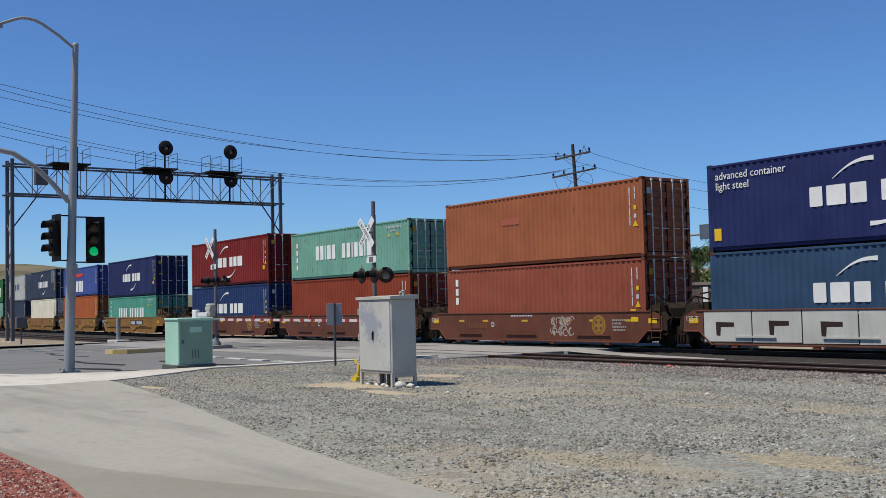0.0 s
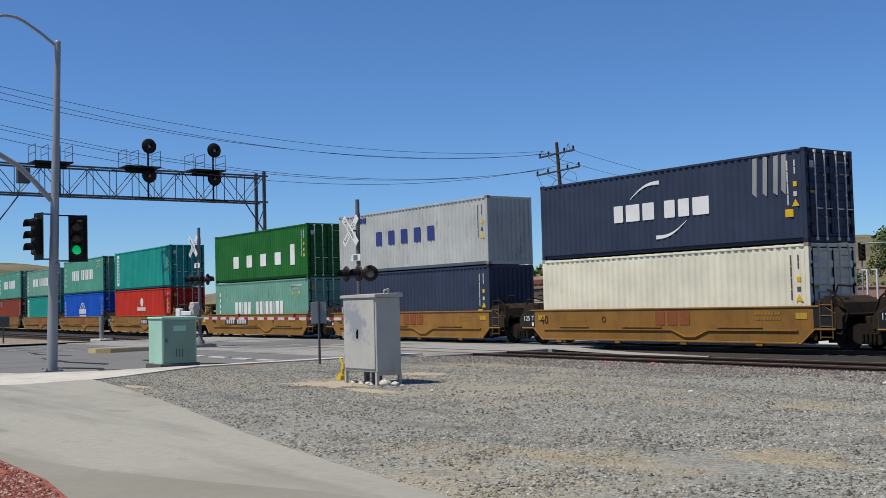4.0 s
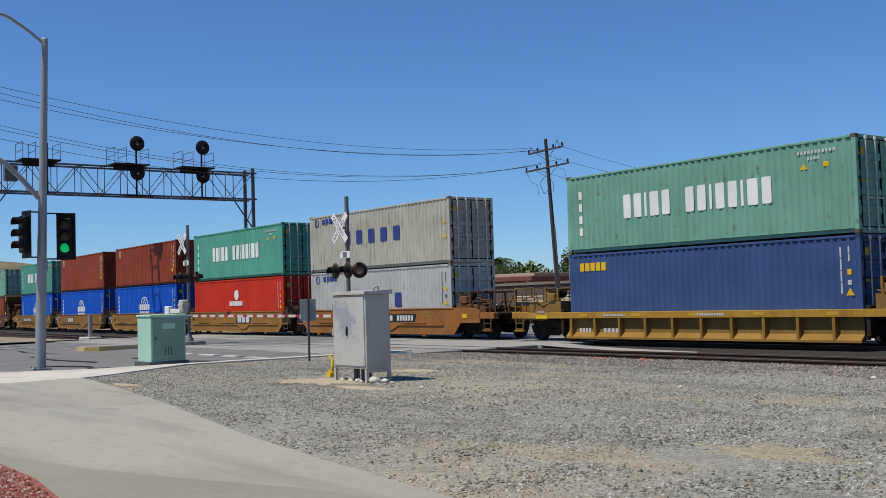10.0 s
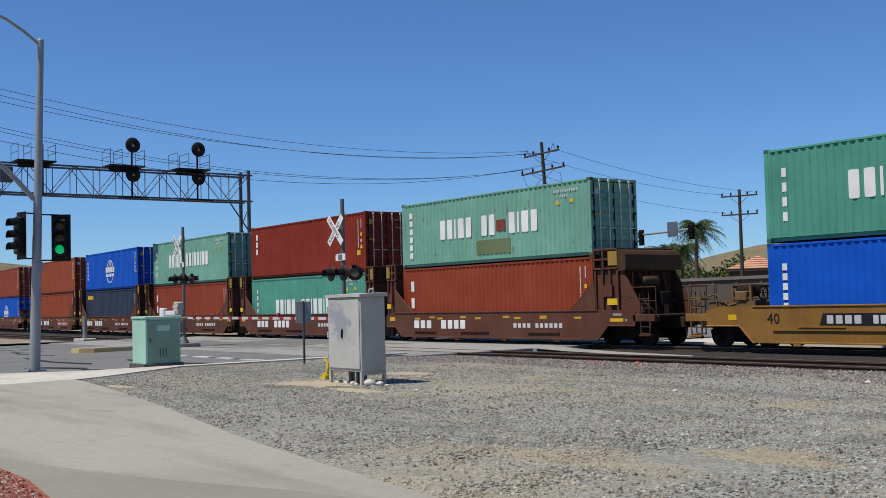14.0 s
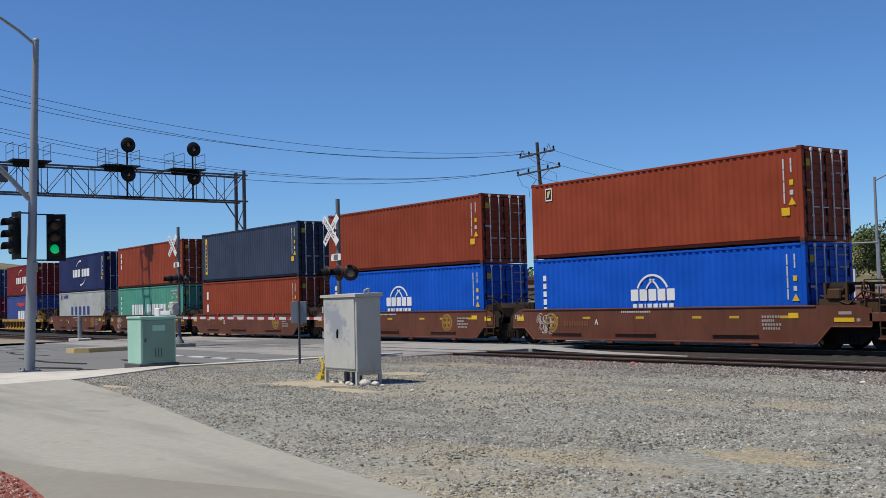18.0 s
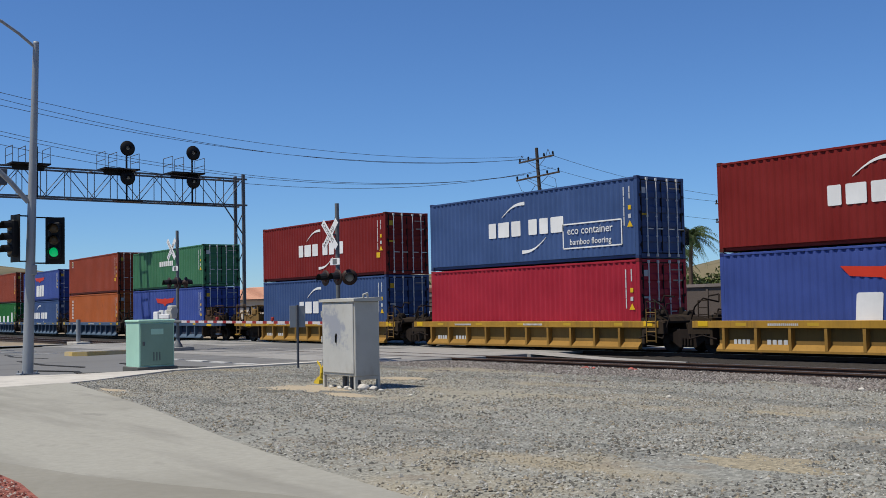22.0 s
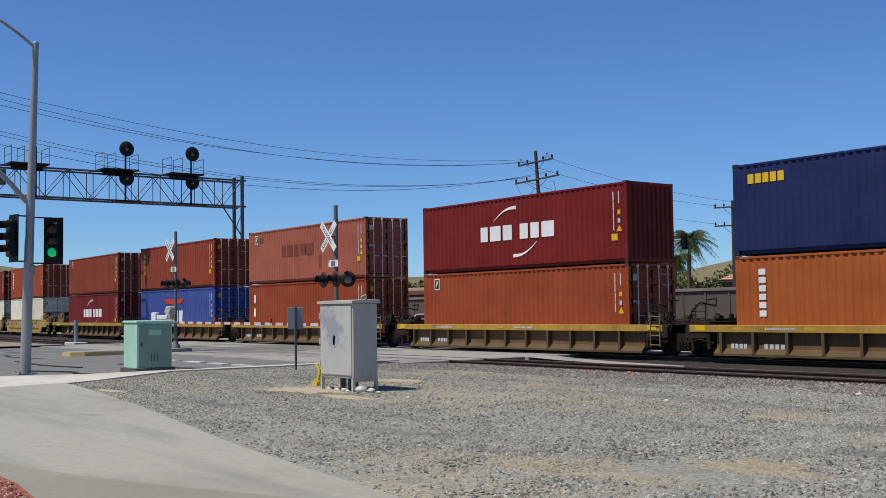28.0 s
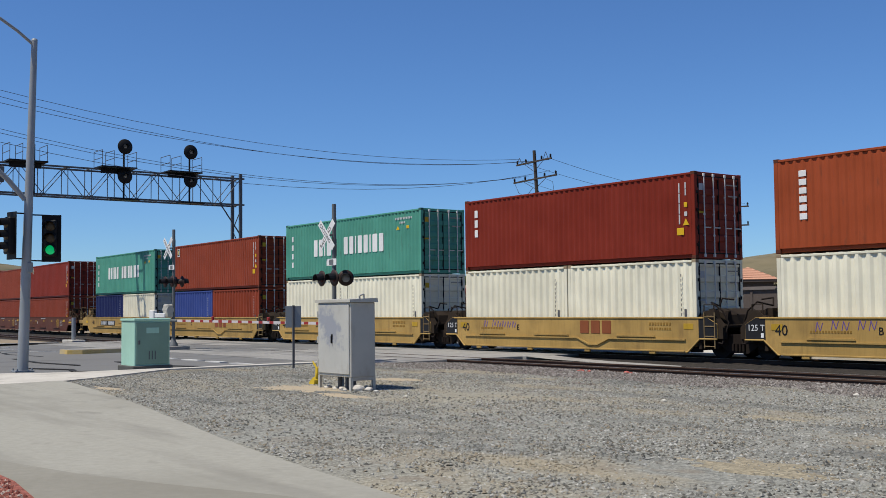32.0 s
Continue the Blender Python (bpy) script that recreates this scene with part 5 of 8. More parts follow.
for i in range(3):
    part("panel", Shape().box(-1.35 + i * 0.9, -0.55 + i * 0.9, -0.03, 0.03, 0.5, 2.7, 0.01), M_CARW, scr)
    part("post", Shape().box(-1.45 + i * 0.9, -1.36 + i * 0.9, -0.05, 0.05, 0, 2.8), M_SIGNAL, scr)

# right of the wall: a rosy low wall, white posts, a red car, a mast arm, and a tower on the hill
M_ROSE = ground_mat("rosy_block", (0.30, 0.17, 0.13), (0.38, 0.23, 0.18), (0.26, 0.16, 0.13), 9.0, 0.4, 0.006)
rose = thing("garden_wall", Matrix(), "low rosy block wall across the far street", "wall", kind="structure")
part("wall", Shape().box(-55.0, -38.0, 82.0, 82.3, -0.2, 2.1, 0.02), M_ROSE, rose)
part("coping", Shape().box(-55.0, -38.0, 81.9, 82.4, 2.1, 2.25, 0.02), M_ROSE, rose)
for x in (-46.8, -46.0):
    ob = thing("white_post", pose(x, 72.0, -0.2), "slim white post with a short bracket arm", "post", "white posts")
    part("post", Shape().box(-0.06, 0.06, -0.06, 0.06, 0, 3.5, 0.01), M_CARW, ob)
    part("bracket", Shape().box(-0.42, 0.06, -0.05, 0.05, 3.5, 3.6, 0.01), M_CARW, ob)
M_CARR = paint("red_car_paint", (0.42, 0.03, 0.025), 0.3, 0.05, streak=False)
car(-50.0, 78.5, 5, M_CARR, "red car parked on the far street")
car(-43.0, 76.5, 5, M_CARW, "white car parked on the far street")
ob = thing("signal_mast", pose(-44.9, 73.4, -0.1), "horizontal signal arm reaching out from a far lamp pole", "signal mast")
part("arm", Shape().tube((0, 0, 5.4), (-3.2, 0, 5.45), 0.06, 8), M_POLE, ob)
part("post", Shape().tube((0, 0.1, 0), (0, 0.1, 5.6), 0.09, 8), M_POLE, ob)
tower = thing("radio_mast", pose(-545.0, 800.0, 40.0), "thin lattice radio mast on the far hill", "radio mast")
part("mast", Shape().tube((0, 0, -15), (0, 0, 30), 0.5, 6, 0.15), M_GANTRY, tower)
part("antenna", Shape().box(-1.0, 1.0, -0.6, 0.6, 10, 15, 0.1), M_GANTRY, tower)

# ---- the train ----
TRACK_Y, BEND_X, BEND_K, BEND_END = 29.565, -40.0, 0.000462, -190.0


def track_y(x):
    """The main line is straight, and swings gently away from the road to the west."""
    if x >= BEND_X:
        return TRACK_Y
    if x >= BEND_END:
        return TRACK_Y + BEND_K * (BEND_X - x) ** 2
    w = BEND_X - BEND_END
    return TRACK_Y + BEND_K * w * w + 2 * BEND_K * w * (BEND_END - x)


def rolled(t):
    """Metres that the train has gone since the start."""
    return 22.482 * t + 0.167 * (t - 16) ** 2 / 100 - 0.491 * (t - 16) ** 3 / 1000


BOX_W, BOX_L, TALL, LOW = 2.438, 12.192, 2.896, 2.591
FLOOR_Z = 0.36
FACE = -BOX_W / 2
RIDERS = []


def side_shape(length, height):
    """One corrugated side wall."""
    s = Shape()
    x, end, prof = -length / 2 + 0.16, length / 2 - 0.16, []
    steps = [(0.072, 0.0), (0.068, 1.0), (0.070, 1.0), (0.068, 0.0)]
    pitch, dent = (0.278, 0.024) if length > 8 else (0.356, 0.055)
    n = round((end - x) / pitch)
    k = (end - x) / (n * 0.278)
    prof.append((x, 0.0))
    for _ in range(n):
        for w, d in steps:
            x += w * k
            prof.append((x, d))
    v, f = [], []
    levels = ((0.155, dent), (height - 0.205, dent), (height - 0.195, dent + 0.02), (height - 0.10, dent + 0.022))
    for px, d in prof:
        for z, deep in levels:
            v.append((px, FACE + 0.006 + d * deep, z))
    for i in range(len(prof) - 1):
        for k in range(3):
            f.append((4 * i + k, 4 * i + 4 + k, 4 * i + 5 + k, 4 * i + 1 + k))
    return s.add(v, f)


def end_shape(height):
    """The corrugated blind end, facing +x at x = 0."""
    s = Shape()
    prof, y = [(-BOX_W / 2 + 0.14, 0.0)], -BOX_W / 2 + 0.14
    n = 9
    k = (BOX_W - 0.28) / (n * 0.24)
    for _ in range(n):
        for w, d in ((0.09, 0.0), (0.03, 0.045), (0.09, 0.045), (0.03, 0.0)):
            y += w * k
            prof.append((y, d))
    v = [(-0.01 - d, py, z) for py, d in prof for z in (0.16, height - 0.10)]
    return s.add(v, [(2 * i, 2 * i + 2, 2 * i + 3, 2 * i + 1) for i in range(len(prof) - 1)])


def frame_shape(length, height):
    s = Shape()
    a, b = length / 2, BOX_W / 2
    for sx in (-1, 1):
        for sy in (-1, 1):
            s.box(sx * (a - 0.16), sx * (a - 0.004), sy * (b - 0.14), sy * (b - 0.002), 0.11, height - 0.11, 0.012)
        for z in (0.0, height - 0.118):
            s.box(sx * (a - 0.178), sx * a, b - 0.162, b, z, z + 0.118, 0.012)
        s.box(sx * (a - 0.11), sx * (a - 0.006), -b + 0.16, b - 0.16, height - 0.13, height - 0.012, 0.01)
        s.box(sx * (a - 0.11), sx * (a - 0.006), -b + 0.16, b - 0.16, 0.012, 0.17, 0.01)
    for sy in (-1, 1):
        s.box(-a + 0.17, a - 0.17, sy * (b - 0.09), sy * (b + 0.004), height - 0.105, height - 0.032, 0.008)
        s.box(-a + 0.17, a - 0.17, sy * (b - 0.13), sy * (b - 0.075), 0.03, 0.153, 0.008)
        s.box(-a + 0.17, a - 0.17, sy * (b - 0.10), sy * (b - 0.002), 0.150, 0.168)
    return s


def roof_shape(length, height):
    s = Shape()
    s.box(-length / 2 + 0.1, length / 2 - 0.1, FACE + 0.05, -FACE - 0.05, height - 0.05, height - 0.03)
    s.box(-length / 2 + 0.1, length / 2 - 0.1, FACE + 0.08, -FACE - 0.08, 0.05, 0.12)
    x = -length / 2 + 0.4
    while x < length / 2 - 0.3:
        s.box(x, x + 0.10, FACE + 0.1, -FACE - 0.1, height - 0.031, height - 0.014)
        x += 0.42
    return s


def door_shape(height):
    """One leaf, hinged at y = 0 and reaching to +y, facing +x; its sheet is pressed into ribs."""
    w = BOX_W / 2 - 0.145
    n = 5 if height > 2.7 else 4
    z0, z1 = 0.17, height - 0.13
    step = (z1 - z0) / n
    poly = [(-0.07, z0), (0.002, z0)]
    for i in range(n):
        z = z0 + i * step
        poly += [(0.002, z + 0.09), (-0.04, z + 0.14), (-0.04, z + step - 0.14), (0.002, z + step - 0.09)]
    poly += [(0.002, z1), (-0.07, z1)]
    return Shape().prism(poly, 0.0, w, 1)


def rod_shape(height):
    s = Shape().tube((0.035, 0, 0.08), (0.035, 0, height - 0.06), 0.021, 6)
    for z in (0.06, height - 0.16):
        s.box(0.0, 0.065, -0.04, 0.04, z, z + 0.10, 0.008)
    for z in (0.75, 1.45, 2.05):
        s.box(0.0, 0.058, -0.03, 0.03, z, z + 0.05, 0.006)
    s.box(0.03, 0.065, 0.0, 0.30, 1.02, 1.055, 0.008)
    return s


def gasket_shape(height):
    """Rubber seals along the edges of both leaves, and the hinge knuckles outside them."""
    s = Shape()
    w = BOX_W / 2 - 0.145
    for y in (-w + 0.02, -0.022, w - 0.064):
        s.box(-0.03, 0.004, y, y + 0.044, 0.17, height - 0.13)
    for z in (0.165, height - 0.165):
        s.box(-0.03, 0.0035, -w, w, z, z + 0.04)
    for sy in (-1, 1):
        for z in (0.4, 0.95, 1.55, 2.15):
            s.box(-0.01, 0.022, sy * (w + 0.0), sy * (w + 0.06), z, z + 0.11, 0.005)
    return s


def casting_shape():
    s = Shape().box(-0.089, 0.089, -0.081, 0.081, 0.0, 0.118, 0.012)
    return s


RUBBER = paint("black_door_rubber", (0.012, 0.012, 0.012), 0.8, 0.3, dirt=(0.05, 0.035, 0.025), jitter=0)
DULL_YELLOW = paint("dull_yellow_label", (0.55, 0.36, 0.03), 0.6, 0.3, jitter=0)
WORN_WHITE = paint("worn_white_marking", (0.55, 0.56, 0.56), 0.6, 0.4, jitter=0)
GREY_MARK = paint("dark_grey_marking", (0.10, 0.10, 0.11), 0.6, 0.3, jitter=0)
CREAM_MARK = paint("cream_marking", (0.66, 0.55, 0.20), 0.5, 0.1, jitter=0)
PLATE0, PLATE1 = FACE - 0.004, FACE + 0.008


def bars(s, x0, x1, zc, h, n, fill=0.80, lean=0.0, cut=0.05):
    """Plain upright blocks in a row, as wide and high as the lettering that they stand for; n is their number or their widths."""
    widths = n if isinstance(n, tuple) else (1.0,) * n
    unit = (x1 - x0) / sum(widths)
    gap = unit * (1 - fill)
    x = x0
    for w in widths:
        a, b = x + gap / 2, x + unit * w - gap / 2
        x += unit * w
        c = min(cut * h, 0.3 * (b - a))
        z0, z1 = zc - h / 2, zc + h / 2
        poly = [(a + c, z0), (b - c, z0), (b, z0 + c), (b, z1 - c), (b - c, z1), (a + c, z1), (a, z1 - c), (a, z0 + c)]
        s.prism([(px + lean * (z - zc), z) for px, z in poly], PLATE0, PLATE1)
    return s


# widths of the blocks in the words that come again and again
FIVE, EIGHT = (1, 1, 0.5, 1.1, 1), (1, 1, 0.5, 1, 1, 0.5, 1.1, 1)
THREE_A, THREE_B, WIDE = (1, 1.35, 1.15), (1, 1, 1.35), (1.15, 1.05, 0.85)


def column(s, xc, z0, z1, w, n, fill=0.72):
    """Blocks one above another."""
    step = (z1 - z0) / n
    for i in range(n):
        z = z0 + i * step
        s.box(xc - w / 2, xc + w / 2, PLATE0, PLATE1, z + step * (1 - fill) / 2, z + step * (1 + fill) / 2, 0.01)
    return s


def swoosh(s, x0, z0, x1, z1, bulge, w):
    n = 10
    for i in range(n):
        q = []
        for j in (i, i + 1):
            t = j / n
            x = x0 + (x1 - x0) * t
            z = z0 + (z1 - z0) * t + bulge * math.sin(math.pi * t)
            th = w * (0.15 + 0.85 * t)
            q.append(((x, z - th / 2), (x, z + th / 2)))
        s.prism([q[0][0], q[1][0], q[1][1], q[0][1]], PLATE0, PLATE1)
    return s


def mark(ob, code, length, height, colour):
    """The lettering and emblems of a container as plain blocks; x is taken from its left end, z from its floor."""
    L0 = -length / 2

    def put(name, s, material, label=""):
        s.v = [(x + L0, y, z) for x, y, z in s.v]
        part(name, s, material, ob, label)

    def row(name, material, *rows, label=""):
        for r in rows:
            put(name, bars(Shape(), *r), material, label)

    k = height / TALL
    for c in code.split():
        if c == "harbour":
            row("lettering", WHITE, (2.84, 5.15, 1.54 * k, 0.84 * k, FIVE, 0.70), (5.70, 9.30, 1.54 * k, 0.84 * k, EIGHT, 0.70), label="white block lettering")
            s = Shape()
            column(s, 0.72, 0.55 * k, 2.35 * k, 0.17, 4, 0.62)
            put("side_mark", s, WHITE)
        elif c == "harbour_low":
            row("lettering", WHITE, (2.84, 5.15, 1.30, 0.80, FIVE, 0.70), (5.70, 9.30, 1.30, 0.80, EIGHT, 0.70), label="white block lettering")
            s = Shape()
            column(s, 0.72, 0.95, 2.35, 0.17, 4, 0.62)
            put("side_mark", s, WHITE)
        elif c == "patched":
            row("lettering", WHITE, (2.84, 5.15, 1.54, 0.84, FIVE, 0.70), (5.70, 6.7, 1.54, 0.84, 2, 0.70), (7.45, 9.30, 1.54, 0.84, (1, 0.5, 1.1, 1), 0.70), label="white block lettering, partly lost")
            s = Shape()
            s.box(6.72, 7.3, PLATE0, PLATE1, 1.25, 1.72, 0.01)
            put("repair_patch", s, PATCH, "rusty repair patch")
            s = Shape()
            s.box(5.4, 7.6, PLATE0 + 0.001, PLATE1, 0.35, 0.95, 0.01)
            put("repair_patch", s, paint("faded_olive_patch", (0.16, 0.20, 0.10), wear=0.5), "faded olive repair patch")
            s = Shape()
            column(s, 0.72, 0.35, 2.5, 0.24, 6)
            put("side_mark", s, WHITE)
        elif c == "arcs":
            row("lettering", WHITE, (3.95, 6.05, 1.46 * k, 0.60 * k, THREE_A, 0.76), (6.38, 8.5, 1.46 * k, 0.60 * k, THREE_B, 0.76), label="white block lettering")
            s = Shape()
            swoosh(s, 4.85, 1.95 * k, 6.25, 2.42 * k, 0.16, 0.14)
            put("swoosh", s, WHITE, "white curved stroke")
            s = Shape()
            swoosh(s, 7.45, 1.02 * k, 6.05, 0.52 * k, -0.16, 0.14)
            put("swoosh", s, WHITE, "white curved stroke")
        elif c == "wing":
            row("lettering", WHITE, (4.72, 7.40, 0.98 * k, 1.08 * k, WIDE, 0.80, 0.08), label="white block lettering")
            s = Shape()
            s.prism([(4.35, 2.30 * k), (4.65, 2.00 * k), (5.65, 1.93 * k), (5.95, 1.76 * k), (6.25, 1.93 * k), (7.25, 2.00 * k), (7.55, 2.30 * k), (6.2, 2.24 * k), (5.95, 2.30 * k), (5.7, 2.24 * k)], PLATE0, PLATE1)
            put("emblem", s, LOGO_RED, "red winged emblem")
        elif c in ("globe", "globe_full"):
            z = 1.42 if c == "globe" else 1.50
            row("lettering", WHITE, (5.04, 7.10, z + 0.0, 0.40, 5, 0.84), (5.12, 7.04, z - 0.41, 0.22, EIGHT, 0.72), label="white block lettering")
            s = Shape()
            s.ring((6.07, z - 0.06), 0.70, 0.775, PLATE0, PLATE1, 16, 0.42, math.pi - 0.42)
            put("emblem", s, WHITE, "white arched globe emblem")
            for x, a0, a1 in ((6.36, 1.86, 2.72), (5.78, 0.42, 1.28)):
                s = Shape().ring((x, z - 0.08), 0.60, 0.665, PLATE0, PLATE1, 10, a0, a1)
                put("emblem_arc", s, WHITE)
            s = Shape()
            if c == "globe_full":
                put("emblem_arc", s.ring((6.07, z - 0.2), 0.74, 0.80, PLATE0, PLATE1, 16, math.pi + 0.5, 2 * math.pi - 0.5), WHITE)
            s = Shape()
            column(s, 0.62, 0.8, 2.3, 0.18, 5, 0.7)
            put("side_mark", s, WHITE)
        elif c in ("spaced", "spaced_low"):
            row("lettering", LOGO_BLUE, (3.2, 8.6, 1.58 if c == "spaced" else 1.40, 0.66, 5, 0.48), label="dark blue block lettering")
            row("side_mark", LOGO_BLUE, (1.25, 2.6, 2.55, 0.26, 4, 0.8))
            s = Shape()
            s.ring((0.72, 2.52), 0.16, 0.20, PLATE0, PLATE1, 16)
            s.box(0.70, 0.74, PLATE0, PLATE1, 2.25, 2.66)
            put("emblem", s, LOGO_BLUE, "small blue anchor-like emblem")
        elif c == "four":
            row("lettering", WHITE, (2.2, 9.6, 1.15 * k, 0.70 * k, 4, 0.40), label="white widely spaced block lettering")
            s = Shape()
            s.box(10.2, 10.72, PLATE0, PLATE1, 0.72 * k, 1.85 * k, 0.02)
            put("side_plate", s, WHITE, "white upright plate")
        elif c == "sun":
            row("lettering", YELLOW, (0.56, 1.95, 2.38, 0.30, 5, 0.8), label="yellow block lettering")
        elif c == "upright":
            s = Shape()
            column(s, 1.02, 0.95, 2.5, 0.26, 6)
            put("side_mark", s, WHITE, "white upright lettering")
        elif c == "three":
            s = Shape()
            column(s, 0.75, 1.30, 2.50, 0.20, 3, 0.75)
            put("side_mark", s, WHITE, "white upright lettering")
        elif c == "gold":
            s = Shape()
            column(s, 0.80, 1.0, 2.5, 0.26, 4)
            put("side_mark", s, YELLOW, "yellow upright lettering")
        elif c == "gold_low":
            s = Shape()
            s.box(0.50, 0.76, PLATE0, PLATE1, 0.45, 2.6, 0.01)
            put("side_plate", s, YELLOW, "yellow upright plate")
            s = Shape()
            column(s, 0.63, 0.6, 2.3, 0.15, 7)
            s.v = [(x, y - 0.006, z) for x, y, z in s.v]
            put("side_mark", s, LOGO_BLUE)
        elif c == "two":
            s = Shape()
            s.box(0.62, 0.86, PLATE0, PLATE1, 1.85, 2.3, 0.02)
            s.box(0.62, 0.86, PLATE0, PLATE1, 1.1, 1.55, 0.02)
            put("side_mark", s, WHITE, "white upright lettering")
        elif c == "plate":
            s = Shape()
            s.box(0.60, 1.06, PLATE0, PLATE1, 0.35, 2.68, 0.01)
            put("side_plate", s, WHITE, "white upright plate")
            s = Shape()
            column(s, 0.83, 0.55, 2.5, 0.26, 8)
            s.v = [(x, y - 0.006, z) for x, y, z in s.v]
            put("side_mark", s, PAINT["emerald"])
        elif c == "disc":
            s = Shape()
            s.lathe([(0.30, PLATE0), (0.30, PLATE1)], (6.2, 0, 1.95), 1, 20)
            bars(s, 5.2, 7.0, 1.46, 0.26, 8, 0.8)
            put("emblem", s, WHITE, "white round emblem over small lettering")
        elif c == "square":
            s = Shape()
            s.box(0.80, 1.16, PLATE0, PLATE1, 2.18, 2.66, 0.02)
            put("emblem", s, WHITE, "small square emblem")
            s = Shape()
            s.box(0.84, 1.12, PLATE0 - 0.004, PLATE0 + 0.002, 2.24, 2.62)
            put("emblem_mark", s, BLACK)
            s = Shape()
            s.prism([(0.90, 2.32), (0.98, 2.30), (1.06, 2.50), (1.08, 2.58), (0.92, 2.54)], PLATE0 - 0.008, PLATE0 - 0.003)
            put("emblem_mark", s, CREAM_MARK)
        elif c == "word":
            row("lettering", WHITE, (4.98, 7.42, 1.82 * k, 0.36 * k, 7, 0.7), label="small white block lettering")
        elif c == "erased":
            for a, b, z0, z1 in ((3.9, 4.3, 1.35, 1.95), (4.45, 5.0, 1.35, 1.95), (5.2, 5.7, 1.35, 1.95), (5.9, 6.4, 1.4, 1.95), (6.5, 7.2, 1.35, 1.95), (1.3, 1.7, 2.25, 2.5), (7.8, 8.0, 0.6, 1.3)):
                s = Shape()
                s.box(a, b, PLATE0 + 0.002, PLATE1, z0, z1, 0.01)
                put("erased_lettering", s, PATCH, "overpainted lettering")
        elif c == "faint_plate":
            s = Shape()
            s.box(4.0, 5.2, PLATE0 + 0.002, PLATE1, 1.68, 1.94, 0.01)
            put("side_plate", s, PAINT["salmon"], "pale faded plate")
        elif c == "light_steel":
            words("lettering", "advanced container", 0.36, WHITE, ob, pose(L0 + 0.36, PLATE0, 2.36), "white small lettering")
            words("lettering", "light steel", 0.36, WHITE, ob, pose(L0 + 0.36, PLATE0, 2.02), "white small lettering")
            s = Shape()
            s.box(0.25, 0.55, PLATE0, PLATE1, 0.35, 0.75, 0.01)
            put("warning_label", s, YELLOW, "yellow square label")
        elif c == "eco":
            s = Shape()
            for z in (0.52, 1.42):
                s.box(8.4, 11.4, PLATE0, PLATE1, z - 0.025, z + 0.025)
            for x in (8.4, 11.4):
                s.box(x - 0.025, x + 0.025, PLATE0, PLATE1, 0.52, 1.42)
            put("label_frame", s, WHITE, "white framed panel")
            words("lettering", "eco container", 0.42, WHITE, ob, pose(L0 + 8.62, PLATE0, 1.03))
            words("lettering", "bamboo flooring", 0.32, WHITE, ob, pose(L0 + 8.75, PLATE0, 0.64))
        elif c == "scraped":
            s = Shape()
            for x in (10.2, 10.6, 11.0, 11.3):
                s.prism([(x, 1.6 + 0.2 * (x % 0.5)), (x + 0.16, 1.5), (x + 0.22, 2.75), (x + 0.05, 2.75)], PLATE0, PLATE1)
            put("scrape", s, paint("bare_scraped_steel", (0.34, 0.35, 0.36), wear=0.5), "pale scrape marks")
    # numbers beside the doors
    right = length - 0.66
    ink = GREY_MARK if colour in ("grey", "cream") else WORN_WHITE
    if "harbour" in code or "patched" in code:
        put("number_marking", bars(Shape(), right - 1.35, right, 2.52 * k, 0.10, 11, 0.6), ink)
        put("number_marking", bars(Shape(), right - 1.0, right - 0.55, 2.33 * k, 0.09, 4, 0.6), ink)
        put("warning_label", Shape().prism([(right - 1.25, 2.02 * k), (right - 1.0, 2.02 * k), (right - 1.12, 2.20 * k)], PLATE0, PLATE1), YELLOW, "yellow warning triangle")
        put("warning_label", Shape().box(right - 0.45, right - 0.25, PLATE0, PLATE1, 2.04 * k, 2.18 * k, 0.01), YELLOW, "small yellow label")
    elif length < 8:
        put("number_marking", column(Shape(), right + 0.02, 0.5 * k, 2.45 * k, 0.035, 12, 0.6), ink)
        put("data_marking", Shape().box(right + 0.14, right + 0.24, PLATE0, PLATE1, 1.0 * k, 1.25 * k, 0.01), GREY_MARK)
    else:
        put("number_marking", column(Shape(), right, 1.15 * k, 2.55 * k, 0.055, 4, 0.93), ink)
        put("number_marking", column(Shape(), right + 0.27, 2.10 * k, 2.55 * k, 0.055, 2, 0.93), ink)
        put("data_marking", Shape().box(right + 0.20, right + 0.34, PLATE0, PLATE1, 1.72 * k, 1.88 * k, 0.01), YELLOW)
        put("data_marking", Shape().box(right + 0.20, right + 0.33, PLATE0, PLATE1, 1.42 * k, 1.57 * k, 0.01), ink)
        put("warning_label", Shape().prism([(right + 0.14, 1.12 * k), (right + 0.40, 1.12 * k), (right + 0.27, 1.34 * k)], PLATE0, PLATE1), YELLOW, "yellow warning triangle")
        if colour in ("redbrown", "maroon", "dark_red", "salmon", "navy", "slate", "brick"):
            put("warning_label", Shape().box(right - 0.12, right + 0.18, PLATE0, PLATE1, 0.80 * k, 1.04 * k, 0.01), YELLOW, "yellow warning label")


